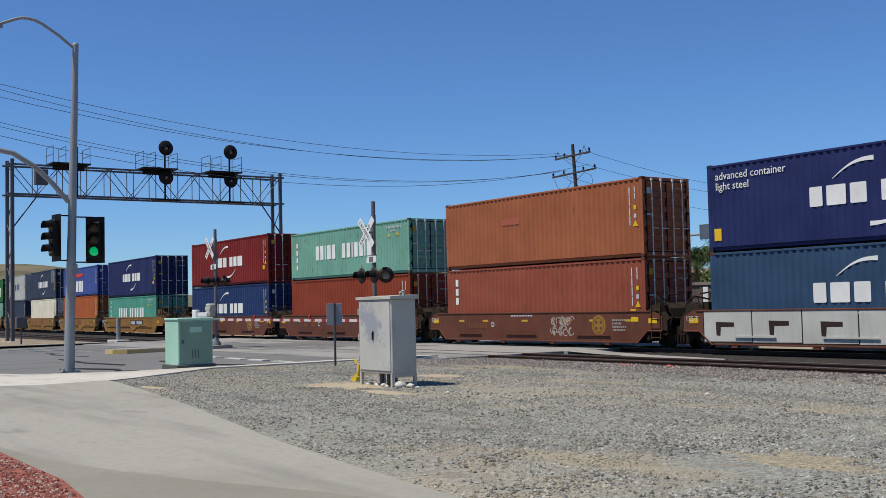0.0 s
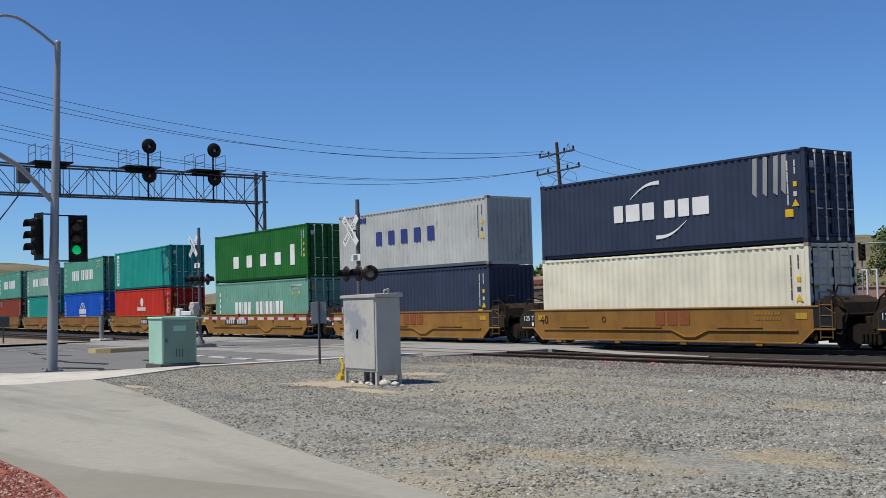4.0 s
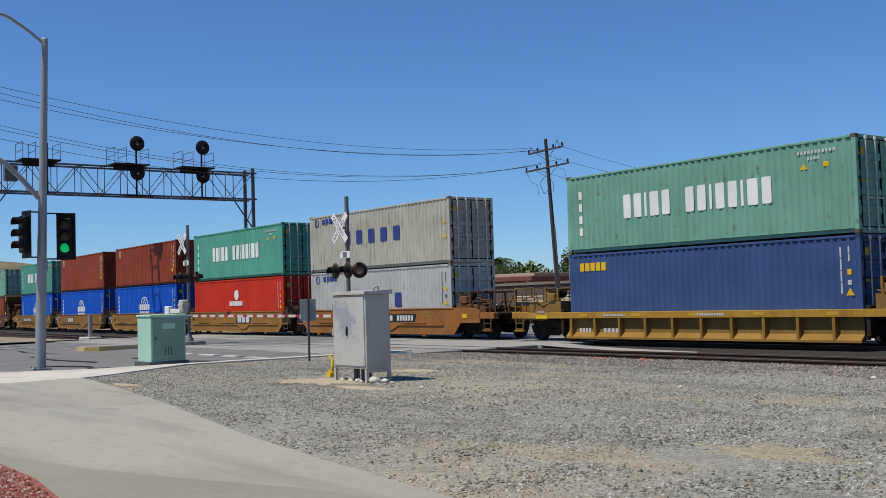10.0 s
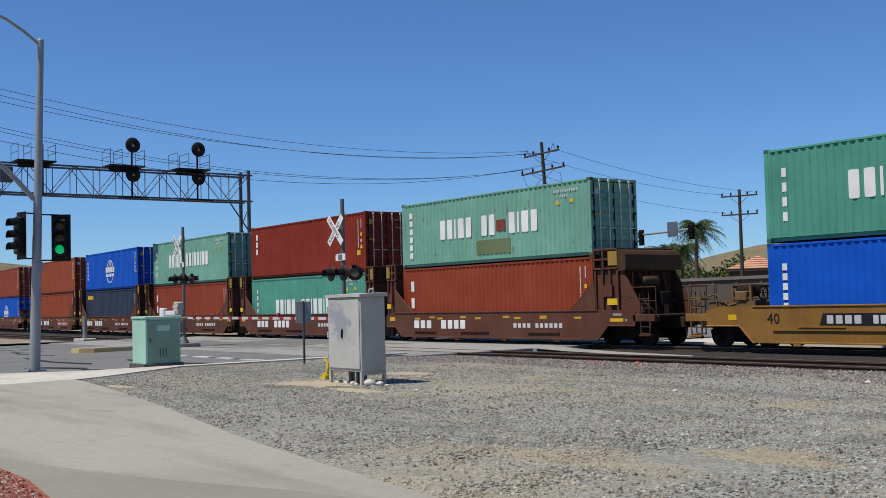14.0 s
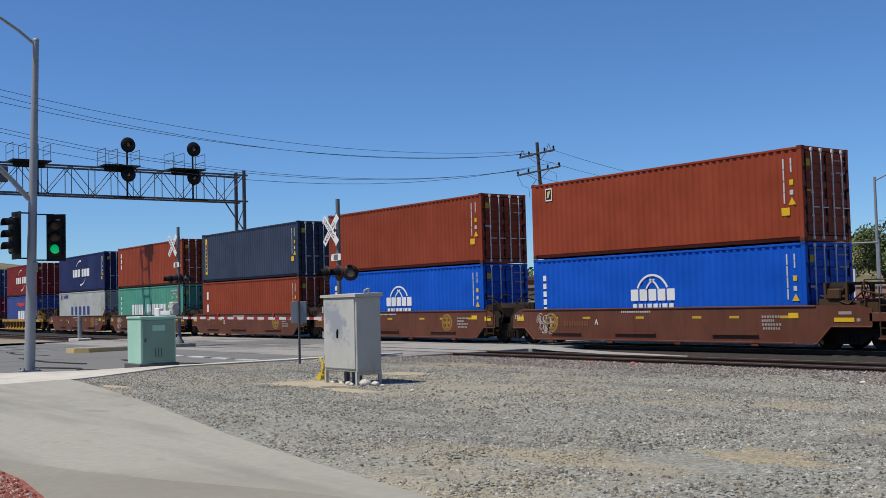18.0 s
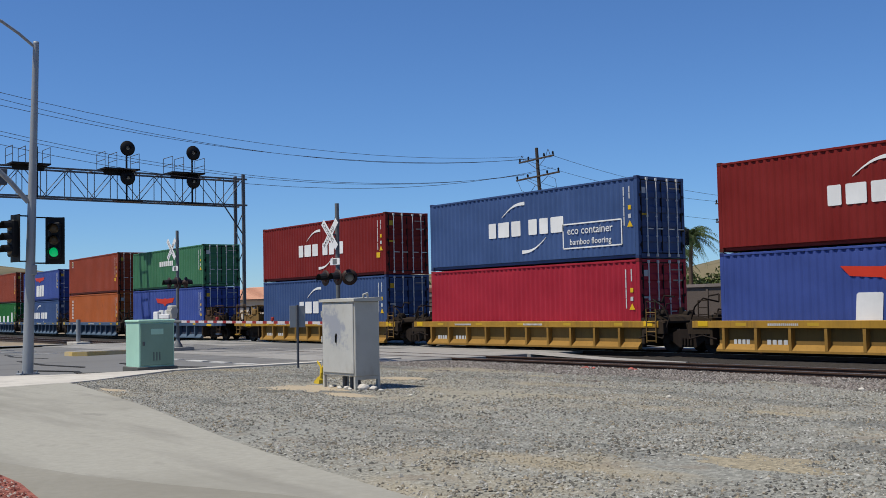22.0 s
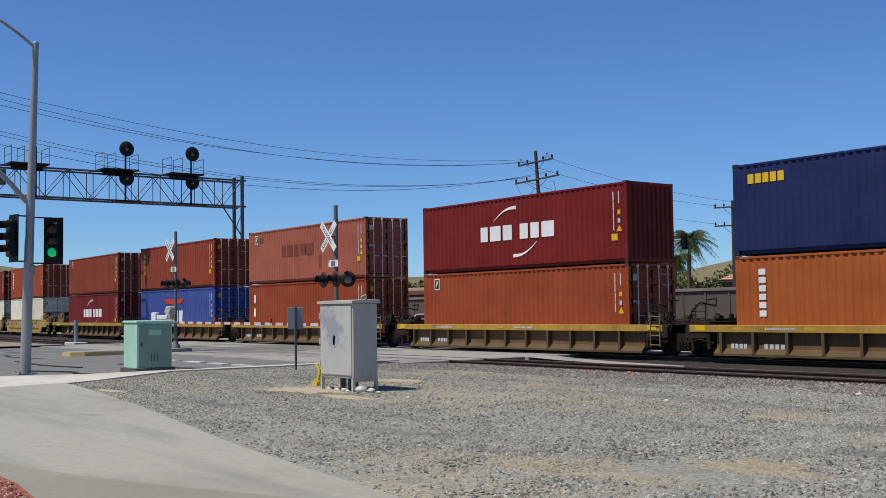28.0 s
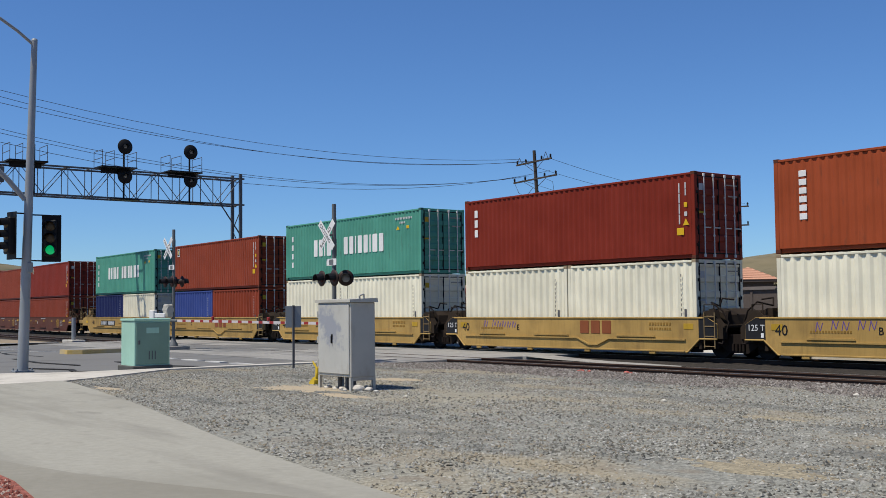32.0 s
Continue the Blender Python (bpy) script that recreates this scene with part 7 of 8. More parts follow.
def well_car(style, colour, left, right, number, half=6.35, letter=""):
    """One unit of a double-stack well car; left and right end in a joint or a coupler."""
    body = CAR["umber" if style == "bulkhead" else colour]
    kind = {"smooth": "smooth deep side sills", "ribbed": "ribbed shallow side sills", "bulkhead": "tall end bulkheads"}[style]
    ob = thing("well_car", Matrix(), f"{CAR_WORDS[colour]} steel double-stack well car with {kind}", "freight car", "well cars of the train")
    top = {"smooth": 1.34, "ribbed": 1.07, "bulkhead": 1.28}[style]
    ends = ((-1, left), (1, right))
    for sy in (-1, 1):
        turn = pose(0, 0, 0) if sy < 0 else pose(0, 0, 0, 0, 0, 180)
        a, b = (left, right) if sy < 0 else (right, left)
        if style == "ribbed":
            s = Shape()
            reach = [half + (0.75 if e == "joint" else 2.2) for e in (a, b)]
            s.box(-reach[0], reach[1], -SIDE, -SIDE + 0.22, 0.86, 1.09, 0.012)
            part("top_chord", s, body, ob, at=turn)
            s = Shape()
            s.box(-half + 0.2, half - 0.2, -SIDE + 0.20, -SIDE + 0.22, 0.16, 0.87)
            part("side_web", s, WEB[colour], ob, at=turn)
            s = Shape().prism([(-SIDE + 0.02, 0.12), (-SIDE + 0.22, 0.12), (-SIDE + 0.22, 0.36), (-SIDE + 0.19, 0.36), (-SIDE + 0.02, 0.19)], -half + 0.2, half - 0.2, 0)
            part("bottom_flange", s, RIBS[colour], ob, at=turn)
            x = -half + 0.5
            while x < half - 0.3:
                part("rib", shared("rib", lambda: Shape().prism([(-SIDE + 0.015, 0.19), (-SIDE + 0.20, 0.19), (-SIDE + 0.20, 0.87), (-SIDE + 0.01, 0.87)], -0.05, 0.05, 0), "rib", RIBS[colour]), RIBS[colour], ob, at=turn @ pose(x, 0, 0))
                x += 1.235
            for x in np.arange(-half + 1.0, half - 0.6, 2.6):
                part("reflector_strip", shared("reflr", lambda: Shape().box(0, 0.40, -SIDE - 0.004, -SIDE + 0.01, 0.93, 1.03), "reflector_strip", REFLECTOR), REFLECTOR, ob, "dusty yellow reflector strip", turn @ pose(float(x), 0, 0))
        else:
            s = Shape()
            s.prism(plate_poly(a, b, half, top), -SIDE, -SIDE + 0.03)
            part("side_sill", s, body, ob, at=turn)
            s = Shape()
            s.box(-half - 0.2, half + 0.2, -SIDE - 0.03, -SIDE + 0.10, top - 0.045, top + 0.01, 0.012)
            part("top_chord", s, body, ob, at=turn)
            for e, sg in ((b, 1), (a, -1)):
                pts_ = [(half + 0.12, 0.20), (half + 0.20, 0.21), (half + 0.70, 0.72), (half + 2.0, 0.72)] if e == "coupler" else [(half - 0.53, 0.20), (half - 0.45, 0.21), (half + 0.05, 0.64), (half + 0.75, 0.64)]
                part("sill_lip", Shape().path([(sg * x, -SIDE - 0.012, z) for x, z in pts_], 0.03, 6), body, ob, at=turn)
            s = Shape().box(-half + 0.6, half - 0.6, -SIDE - 0.035, -SIDE + 0.10, 0.19, 0.25, 0.012)
            for x in np.arange(-half + 1.4, half - 0.8, 3.1):
                s.box(float(x) - 0.14, float(x) + 0.14, -SIDE - 0.03, -SIDE + 0.06, 0.10, 0.191, 0.02)
            part("bottom_lip", s, body, ob, at=turn)
            s = Shape().prism([(-half + 0.55, 0.63), (-half + 0.55, 0.585), (0.75, 0.585), (1.32, 0.36), (1.78, 0.36), (2.35, 0.585), (half - 0.55, 0.585), (half - 0.55, 0.63), (2.35, 0.63), (1.75, 0.41), (1.35, 0.41), (0.75, 0.63)], -SIDE - 0.05, -SIDE + 0.001)
            if colour != "brown":
                part("side_flange", s, body, ob, at=turn)
            pz = 0.45 if colour == "brown" else 0.68
            for x0, x1 in ((-4.9, -3.3), (-1.6, 0.3), (2.7, 4.5)):
                pad = CHALK_WHITE if number == 0 and sy < 0 else body
                part("step_pad", Shape().prism([(x0, pz), (x1, pz), (x1 - 0.03, pz + 0.055), (x0 + 0.03, pz + 0.055)], -SIDE - 0.065, -SIDE + 0.001), pad, ob, at=turn)
            if colour in ("yellow", "tawny", "gold"):
                for e, sg in ((b, 1), (a, -1)):
                    if e == "joint":
                        part("end_plate", Shape().prism([(sg * (half + 0.74), 0.66), (sg * (half + 0.74), 1.115), (sg * (half + 0.36), 1.325), (sg * (half + 0.0), 1.325), (sg * (half + 0.0), 0.62), (sg * (half + 0.05), 0.66)], -SIDE - 0.006, -SIDE + 0.001), BLACK, ob, "black painted end of the side sill", turn)
            if colour == "brown":
                for x in (-4.9, -3.2, -0.6, 1.9, 3.4, 5.3):
                    part("reflector_strip", shared("refl", lambda: Shape().box(0, 0.38, -SIDE - 0.005, -SIDE + 0.01, 0.97, 1.05), "reflector_strip", REFLECTOR), REFLECTOR, ob, "dusty yellow reflector strip", turn @ pose(x, 0, 0))
    s = Shape()
    s.box(-half + 0.1, half - 0.1, -SIDE + 0.2, -SIDE + 0.34, 0.20, 0.34)
    s.box(-half + 0.1, half - 0.1, SIDE - 0.34, SIDE - 0.2, 0.20, 0.34)
    for x in np.arange(-half + 0.3, half, 1.55):
        s.box(float(x), float(x) + 0.22, -SIDE + 0.3, SIDE - 0.3, 0.19, 0.31)
    part("floor_frame", s, DARK, ob)
    for sx, kind_end in ends:
        m = pose(0, 0, 0) if sx > 0 else pose(0, 0, 0, 0, 0, 180)
        s = Shape()
        long = 0.95 if kind_end == "joint" else 3.0
        s.box(half - 0.05, half + 0.08, -SIDE + 0.04, SIDE - 0.04, 0.3, 1.20, 0.02)
        s.box(half + 0.08, half + long, -SIDE + 0.12, SIDE - 0.12, 1.0, 1.10, 0.02)
        s.box(half + 0.08, half + long + 0.2, -0.3, 0.3, 0.62, 1.0, 0.03)
        part("end_platform", s, GRIME, ob, "grimy end platform", m)
        add_gear(ob, m, half + (0.05 if kind_end == "joint" else 0.1), 0.36 if kind_end == "joint" else 1.0, number * 2 + (sx > 0))
        if kind_end == "coupler":
            s = Shape()
            s.box(half + long, half + 3.35, -0.09, 0.09, 0.78, 0.96, 0.02)
            s.box(half + 3.25, half + 3.48, -0.15, 0.16, 0.72, 1.0, 0.04)
            part("coupler", s, TRUCK, ob, at=m)
            for y in (-SIDE + 0.16, SIDE - 0.16):
                part("handrail", shared(("hr", half, y, body.name), lambda: railing(Shape(), half + 1.7, half + 2.85, y, 1.1, 2.05), "handrail", GEAR.get(body.name, GREASE)), GEAR.get(body.name, GREASE), ob, at=m)
            for sy in (-1, 1):
                part("ladder", shared("ladder", lambda: ladder_shape(1.55), "ladder", GEAR.get(body.name, GREASE)), GEAR.get(body.name, GREASE), ob, at=m @ pose(half + 2.45, sy * (SIDE - 0.02), 0.30))
            coupler_gear(ob, m, half, body, number, sx)
            s = Shape().ring((0, 0), 0.22, 0.26, -0.02, 0.02, 20)
            for k in range(3):
                t = k * math.pi / 3
                s.tube((-0.23 * math.cos(t), 0, -0.23 * math.sin(t)), (0.23 * math.cos(t), 0, 0.23 * math.sin(t)), 0.014, 5)
            part("brake_wheel", s, GRIME, ob, at=m @ pose(half + 1.25, -0.5, 1.75, 0, 0, 90))
            add_truck(ob, sx * (half + 1.05))
        else:
            s = Shape()
            rail_y = sx * (-SIDE + 0.1)
            s.tube((half + 0.55, rail_y, 1.1), (half + 0.55, rail_y, 1.75), 0.02, 6)
            s.tube((half + 0.15, rail_y, 1.1), (half + 0.15, rail_y, 1.75), 0.02, 6)
            for z in (1.3, 1.52, 1.75):
                s.tube((half + 0.15, rail_y, z), (half + 0.55, rail_y, z), 0.016, 6)
            part("handrail", s, GRIME, ob, at=m)
            joint_gear(ob, m, half, body, style, sx)
            if sx > 0:
                part("ladder", shared("ladder_s", lambda: ladder_shape(1.15), "ladder", GEAR.get(body.name, GREASE)), GEAR.get(body.name, GREASE), ob, at=m @ pose(half + 0.45, sx * (-SIDE - 0.01), 0.35))
            low = 0.2 if style == "ribbed" else 1.0
            part("joint_housing", shared(("jh", half, low), lambda: Shape().prism([(half + 0.1, 1.1), (half + 0.85, 1.1), (half + 0.75, 1.16 + 0.26 * low), (half + 0.3, 1.2 + 0.42 * low), (half + 0.1, 1.2 + 0.42 * low)], -1.05, 0.95, 1), "joint_housing", GRIME), GRIME, ob, "grimy cast joint housing", m)
            if sx < 0:
                add_truck(ob, -(half + 1.30))
        if style == "bulkhead":
            bulkhead(ob, m, half, 0.75 if kind_end == "joint" else 1.25, body, sx)
    car_marks(ob, style, colour, number, half, letter, left, right)
    return ob


CHALK_WHITE = paint("chalk_white_spray", (0.50, 0.50, 0.46), 0.7, 0.4, jitter=0)
CHALK = paint("thin_chalky_spray", (0.46, 0.40, 0.36), 0.7, 0.5, jitter=0)
CAR_FACE = -SIDE - 0.006
OVERPAINT = paint("red_brown_overpaint", (0.21, 0.066, 0.045), 0.7, 0.5, jitter=0)
FAINT = paint("faint_old_lettering", (0.19, 0.075, 0.036), 0.7, 0.5, jitter=0)
SOOT = paint("dark_brown_spray", (0.035, 0.022, 0.018), 0.7, 0.3, jitter=0)


def body_of(colour):
    return CAR[colour]


def car_marks(ob, style, colour, number, half, letter, left, right):
    def plate(s, x0, x1, z0, z1, d=0.0):
        s.box(x0, x1, CAR_FACE - d, -SIDE + 0.004, z0, z1)

    def row(x0, x1, z, h, n, fill=0.7):
        s = Shape()
        bars(s, x0, x1, z, h, n, fill)
        s.v = [(x, CAR_FACE - 0.004 if y < FACE else -SIDE + 0.002, z) for x, y, z in s.v]
        return s

    if style == "smooth" and colour in ("yellow", "tawny", "gold"):
        if "coupler" in (left, right):
            x = 0.55 if right == "coupler" else -4.1
            s = Shape()
            s.prism([(x - 0.06, 0.74), (x + 3.1, 0.74), (x + 3.22, 1.10), (x + 0.06, 1.10)], CAR_FACE, -SIDE + 0.004)
            part("number_plate", s, BLACK, ob, "black slanted stencil panel")
            s = row(x + 0.15, x + 1.35, 0.92, 0.24, 4, 0.72)
            bars(s, x + 1.65, x + 3.0, 0.92, 0.24, 6, 0.72)
        else:
            x = {12: -2.8, 16: 0.6, 18: -3.3, 44: 0.75, 45: 0.75, 46: 0.75}.get(number, -0.15)
            s = Shape()
            s.prism([(x - 0.1, 0.66), (x + 1.8, 0.66), (x + 1.95, 1.12), (x + 0.05, 1.12)], CAR_FACE, -SIDE + 0.004)
            if 14 < number < 20:
                part("number_plate", s, BLACK, ob, "black slanted stencil panel")
            s = row(x + 0.1, x + 1.75, 0.90 if 14 < number < 20 else 1.0, 0.36 if 14 < number < 20 else 0.46, 3, 0.80)
        s.v = [(x, CAR_FACE - 0.006 if y < CAR_FACE + 0.003 or y < FACE and y > -SIDE + 0.1 else CAR_FACE, z) for x, y, z in s.v]
        plain = "coupler" not in (left, right) and not 14 < number < 20
        part("lettering", s, LOGO_ORANGE if plain else WORN_WHITE, ob, "worn rust-coloured block lettering" if plain else "worn pale block lettering")
        words("lettering", "40", 0.46, BLACK, ob, pose(-half + 0.35, CAR_FACE, 0.80))
        part("data_marking", row(-4.8 if x > -1 else -0.2, -3.4 if x > -1 else 1.2, 0.92, 0.07, 14, 0.6), FADED, ob)
        part("data_marking", row(4.2, 5.2, 1.12, 0.10, 8, 0.6), FADED, ob)
        part("data_marking", row(4.2, 5.2, 0.96, 0.08, 9, 0.6), FADED, ob)
        words("lettering", letter or "B", 0.30, BLACK, ob, pose(-2.6 if x > -1 else 2.3, CAR_FACE, 0.86))
        if left == "joint":
            words("lettering", "125 T", 0.27, WHITE, ob, pose(-half - 0.66, CAR_FACE - 0.002, 0.93))
            part("data_plate", Shape().box(-half - 0.16, -half - 0.06, CAR_FACE - 0.004, -SIDE + 0.004, 0.72, 0.86), WHITE, ob, "small white plate")
    elif style == "smooth":
        x = 3.9 if number != 25 else -4.9
        emblem = part("emblem", Shape().lathe([(0.37, CAR_FACE), (0.37, -SIDE + 0.002)], (0, 0, 0), 1, 28), FADED, ob, "round faded gold emblem", pose(x, 0, 0.84))
        s = Shape().ring((0, 0), 0.26, 0.285, CAR_FACE - 0.003, CAR_FACE + 0.001, 24)
        part("emblem_ring", s, body_of(colour), emblem)
        s = Shape()
        for dx in (-0.12, 0.12):
            for dz in (-0.11, 0.11):
                s.box(dx - 0.055, dx + 0.055, CAR_FACE - 0.003, CAR_FACE + 0.001, dz - 0.05, dz + 0.05)
        part("emblem_mark", s, body_of(colour), emblem)
        if number:
            part("lettering", row(-4.2, -2.9, 0.80, 0.20, 10, 0.6), FAINT, ob, "faded, hardly legible block lettering")
        part("number_marking", row(-1.3, 0.1, 1.21, 0.06, 14, 0.6), WORN_WHITE, ob)
        for i, (w0, w1) in enumerate(((4.62, 5.3), (4.62, 5.1), (4.62, 5.35), (4.66, 5.3))):
            part("data_marking", row(w0, w1, 1.02 - i * 0.12, 0.07, 7, 0.66), DULL_WHITE, ob)
        if number:
            words("lettering", letter or "C", 0.28, WHITE, ob, pose(-2.6, CAR_FACE, 0.76))
        part("data_plate", Shape().box(5.6, 5.95, CAR_FACE - 0.002, -SIDE + 0.004, 0.97, 1.13), YELLOW, ob, "bright yellow reflector")
        if left == "joint":
            words("lettering", "125 T", 0.24, WORN_WHITE, ob, pose(-half - 0.66, CAR_FACE, 0.98))
        if number in (1, 25, 28):
            rnd = random.Random(number)
            x0 = 1.3 if number == 1 else -5.6
            s = Shape()
            for _ in range(34):
                x, z = x0 + rnd.uniform(0, 1.15 if number == 1 else 0.8), rnd.choice((0.62, 0.98)) + rnd.uniform(-0.08, 0.08)
                s.ring((x, z), 0.12, 0.148, CAR_FACE - 0.003, -SIDE, 8, rnd.uniform(0, 3), rnd.uniform(3.5, 6))
            part("graffiti", s, CHALK, ob, "pale looping spray-painted scrawl")
        if number == 0:
            rnd = random.Random(2)
            x = -half + 0.15
            for w in (1.95, 1.85, 1.9, 0.95, 1.95, 1.9, 1.7):
                lo, hi = rnd.uniform(0.27, 0.31), rnd.uniform(1.31, 1.335)
                g = part("graffiti", Shape().prism([(x, lo), (x + w, lo + 0.02), (x + w, hi), (x, hi - 0.01)], CAR_FACE - 0.002, -SIDE + 0.004), CHALK_WHITE, ob, "large chalk-white spray-painted block")
                if w > 1:
                    cx, cz = x + w * rnd.uniform(0.42, 0.58), rnd.uniform(0.72, 0.9)
                    part("graffiti_slot", Shape().prism([(cx - 0.32, cz - 0.22), (cx - 0.16, cz - 0.24), (cx - 0.13, cz + 0.05), (cx + 0.42, cz + 0.06), (cx + 0.42, cz + 0.20), (cx - 0.34, cz + 0.22)], CAR_FACE - 0.006, CAR_FACE), SOOT, g, "dark sprayed slot")
                x += w + 0.045
            part("graffiti_ground", Shape().box(-half + 0.10, x, CAR_FACE + 0.001, -SIDE + 0.003, 0.25, 1.34), SOOT, ob, "dark sprayed outline")
    elif style == "bulkhead":
        part("lettering", row(-half + 1.35, -half + 2.75, 0.76, 0.34, (1.1, 1, 1), 0.72), WHITE, ob, "white block lettering")
        part("lettering", row(-half + 3.35, -half + 5.15, 0.76, 0.36, (1.1, 1, 1, 1.05), 0.72), WHITE, ob, "white block lettering")
        if number == 24:
            part("repair_patch", Shape().box(1.5, 5.1, CAR_FACE + 0.002, -SIDE + 0.004, 0.42, 1.14), OVERPAINT, ob, "lighter red-brown overpainted panel")
        part("number_marking", row(1.8, 2.9, 0.72, 0.17, 4, 0.66), WORN_WHITE, ob)
        part("number_marking", row(3.1, 4.7, 0.72, 0.17, 6, 0.66), WORN_WHITE, ob)
        s = Shape()
        for x in (-3.8, -1.6, 1.2, 3.4):
            plate(s, x, x + 0.4, 1.02, 1.10)
        part("reflector_strip", s, REFLECTOR, ob, "dusty yellow reflector strips")
    else:
        for x0, x1, n in ((-half + 0.75, -half + 1.4, 4), (-half + 2.0, -half + 3.0, 5)):
            s = row(x0, x1, 0.42, 0.16, n)
            s.v = [(x, -SIDE + (0.185 if y < -SIDE else 0.205), z) for x, y, z in s.v]
            part("number_marking", s, WORN_WHITE, ob)
        for x0 in (-half + 2.2, 0.2):
            part("data_marking", row(x0, x0 + 1.1, 0.97, 0.07, 16), WORN_WHITE, ob)
    if number == 43:
        s = Shape()
        for i in range(7):
            s.ring((6.95 + 0.05 * (i % 3), 1.62 + 0.03 * (i % 4)), 0.13 + 0.02 * (i % 3), 0.17 + 0.02 * (i % 3), -1.40 + 0.03 * i, -1.37 + 0.03 * i, 14)
        part("hose_coil", s, paint("orange_hose", (0.75, 0.13, 0.03), 0.5, 0.1, jitter=0), ob, "bright orange coiled hose")
    if number in (44, 43):
        rnd = random.Random(number)
        s = Shape()
        x = -4.6
        while x < -2.4:
            z = rnd.uniform(0.92, 1.0)
            for a, b in (((x, z), (x + 0.06, z + 0.28)), ((x + 0.06, z + 0.28), (x + 0.16, z + 0.02)), ((x + 0.16, z + 0.02), (x + 0.24, z + 0.26))):
                s.tube((a[0], -SIDE + 0.012, a[1]), (b[0], -SIDE + 0.012, b[1]), 0.022, 5)
            x += rnd.choice((0.30, 0.34, 0.52))
        part("graffiti", s, PURPLE, ob, "purple spray-painted scrawl")


# nose position of each stack at the start, its car, and what it carries: (colour, height, marks, blind end) from the top down
T, S = TALL, LOW
UNITS = [
    (-15.12, "smooth brown joint joint", "navy T arcs+light_steel", "steel_blue T arcs"),
    (-30.31, "smooth brown joint joint D", "tan_rust T faint_plate", "brick T three"),
    (-45.50, "smooth brown joint joint C", "seafoam S harbour", "redbrown T -"),
    (-60.70, "smooth brown coupler joint B", "maroon T arcs", "deep T arcs"),
    (-80.23, "smooth yellow joint coupler A", "navy T arcs", "teal S harbour_low"),
    (-95.80, "smooth yellow joint joint C", "royal S wing", "orange T upright"),
    (-111.37, "smooth yellow joint joint D", "slate T arcs+scraped", "cream T -"),
    (-126.93, "smooth yellow joint joint E", "grey T spaced blind", "slate T - blind"),
    (-142.50, "smooth yellow coupler joint B", "green T four", "seafoam T harbour_low"),
    (-162.38, "smooth yellow joint coupler B", "emerald T plate", "scarlet T disc"),
    (-177.66, "smooth yellow joint joint C", "teal T harbour", "cobalt T globe"),
    (-192.94, "smooth yellow joint joint D", "seafoam S harbour", "emerald T plate"),
    (-208.22, "smooth yellow joint joint E", "teal T harbour", "redbrown T square"),
    (-223.50, "smooth yellow coupler joint A", "teal T harbour", "redbrown T square"),
    (-243.20, "ribbed bright coupler coupler", "seafoam T harbour", "blue T sun"),
    (-262.80, "smooth tawny joint coupler B", "dingy T spaced", "grey T spaced_low"),
    (-278.05, "smooth yellow joint joint C", "teal T harbour", "scarlet T disc"),
    (-293.31, "smooth yellow joint joint D", "redbrown T square blind", "cobalt T globe"),
    (-308.56, "smooth yellow joint joint E", "redbrown T square blind", "cobalt T globe"),
    (-323.82, "smooth yellow coupler joint A", "teal T harbour", "cobalt T globe"),
    (-343.67, "bulkhead brown joint coupler", "seafoam T patched", "redbrown T two"),
    (-358.92, "bulkhead brown joint joint", "dark_red T three", "teal T harbour_low"),
    (-374.17, "bulkhead brown joint joint", "seafoam T harbour", "redbrown T two"),
    (-389.42, "bulkhead brown joint joint", "cobalt T globe_full", "slate T sun"),
    (-404.68, "bulkhead brown coupler joint", "rust T square", "rust T square"),
    (-424.39, "smooth brown joint coupler A", "redbrown T square", "cobalt T globe"),
    (-439.69, "smooth brown joint joint E", "redbrown T three", "cobalt T globe"),
    (-454.99, "smooth brown joint joint D", "slate T gold_low", "redbrown T two"),
    (-470.29, "smooth brown joint joint C", "redbrown T three", "teal T harbour_low"),
    (-485.59, "smooth brown coupler joint B", "navy T arcs", "grey T spaced_low"),
    (-505.23, "ribbed bright joint coupler", "maroon T arcs", "royal T wing"),
    (-520.89, "ribbed bright joint joint", "blue T arcs+eco", "crimson T -"),
    (-536.55, "ribbed bright coupler joint", "maroon T arcs", "blue T arcs"),
    (-556.76, "ribbed steel joint coupler", "forest S word", "royal T wing"),
    (-572.10, "ribbed steel joint joint", "redbrown T square_small", "orange T upright"),
    (-587.44, "ribbed steel joint joint", "royal S wing", "blue S arcs"),
    (-602.78, "ribbed steel joint joint", "redbrown T three", "green S four"),
    (-618.12, "ribbed steel coupler joint", "navy T arcs", "orange T upright"),
    (-638.89, "ribbed olive joint coupler", "navy T sun", "orange T upright blind"),
    (-655.66, "ribbed olive joint joint", "maroon T arcs blind", "rust T square"),
    (-672.44, "ribbed olive joint joint", "salmon T erased+square", "rust T two"),
    (-689.21, "ribbed olive joint joint", "redbrown T gold", "royal T wing"),
    (-705.99, "ribbed olive coupler joint", "redbrown T square", "maroon T arcs"),
    (-726.23, "smooth gold joint coupler", "rust T upright", "cream T pair"),
    (-741.51, "smooth gold joint joint E", "dark_red T three", "cream T pair"),
    (-756.80, "smooth gold joint joint D", "teal T harbour", "cream T pair"),
    (-772.09, "smooth gold joint joint C", "redbrown T square", "royal+redbrown S pair"),
    (-787.38, "smooth gold coupler joint B", "teal T harbour", "navy+cream S pair"),
    (-806.58, "smooth brown joint coupler A", "dark_red T square", "redbrown S -"),
    (-821.88, "smooth brown joint joint C", "redbrown T -", "redbrown S -"),
    (-837.18, "smooth brown joint joint D", "rust T three", "blue T arcs"),
]


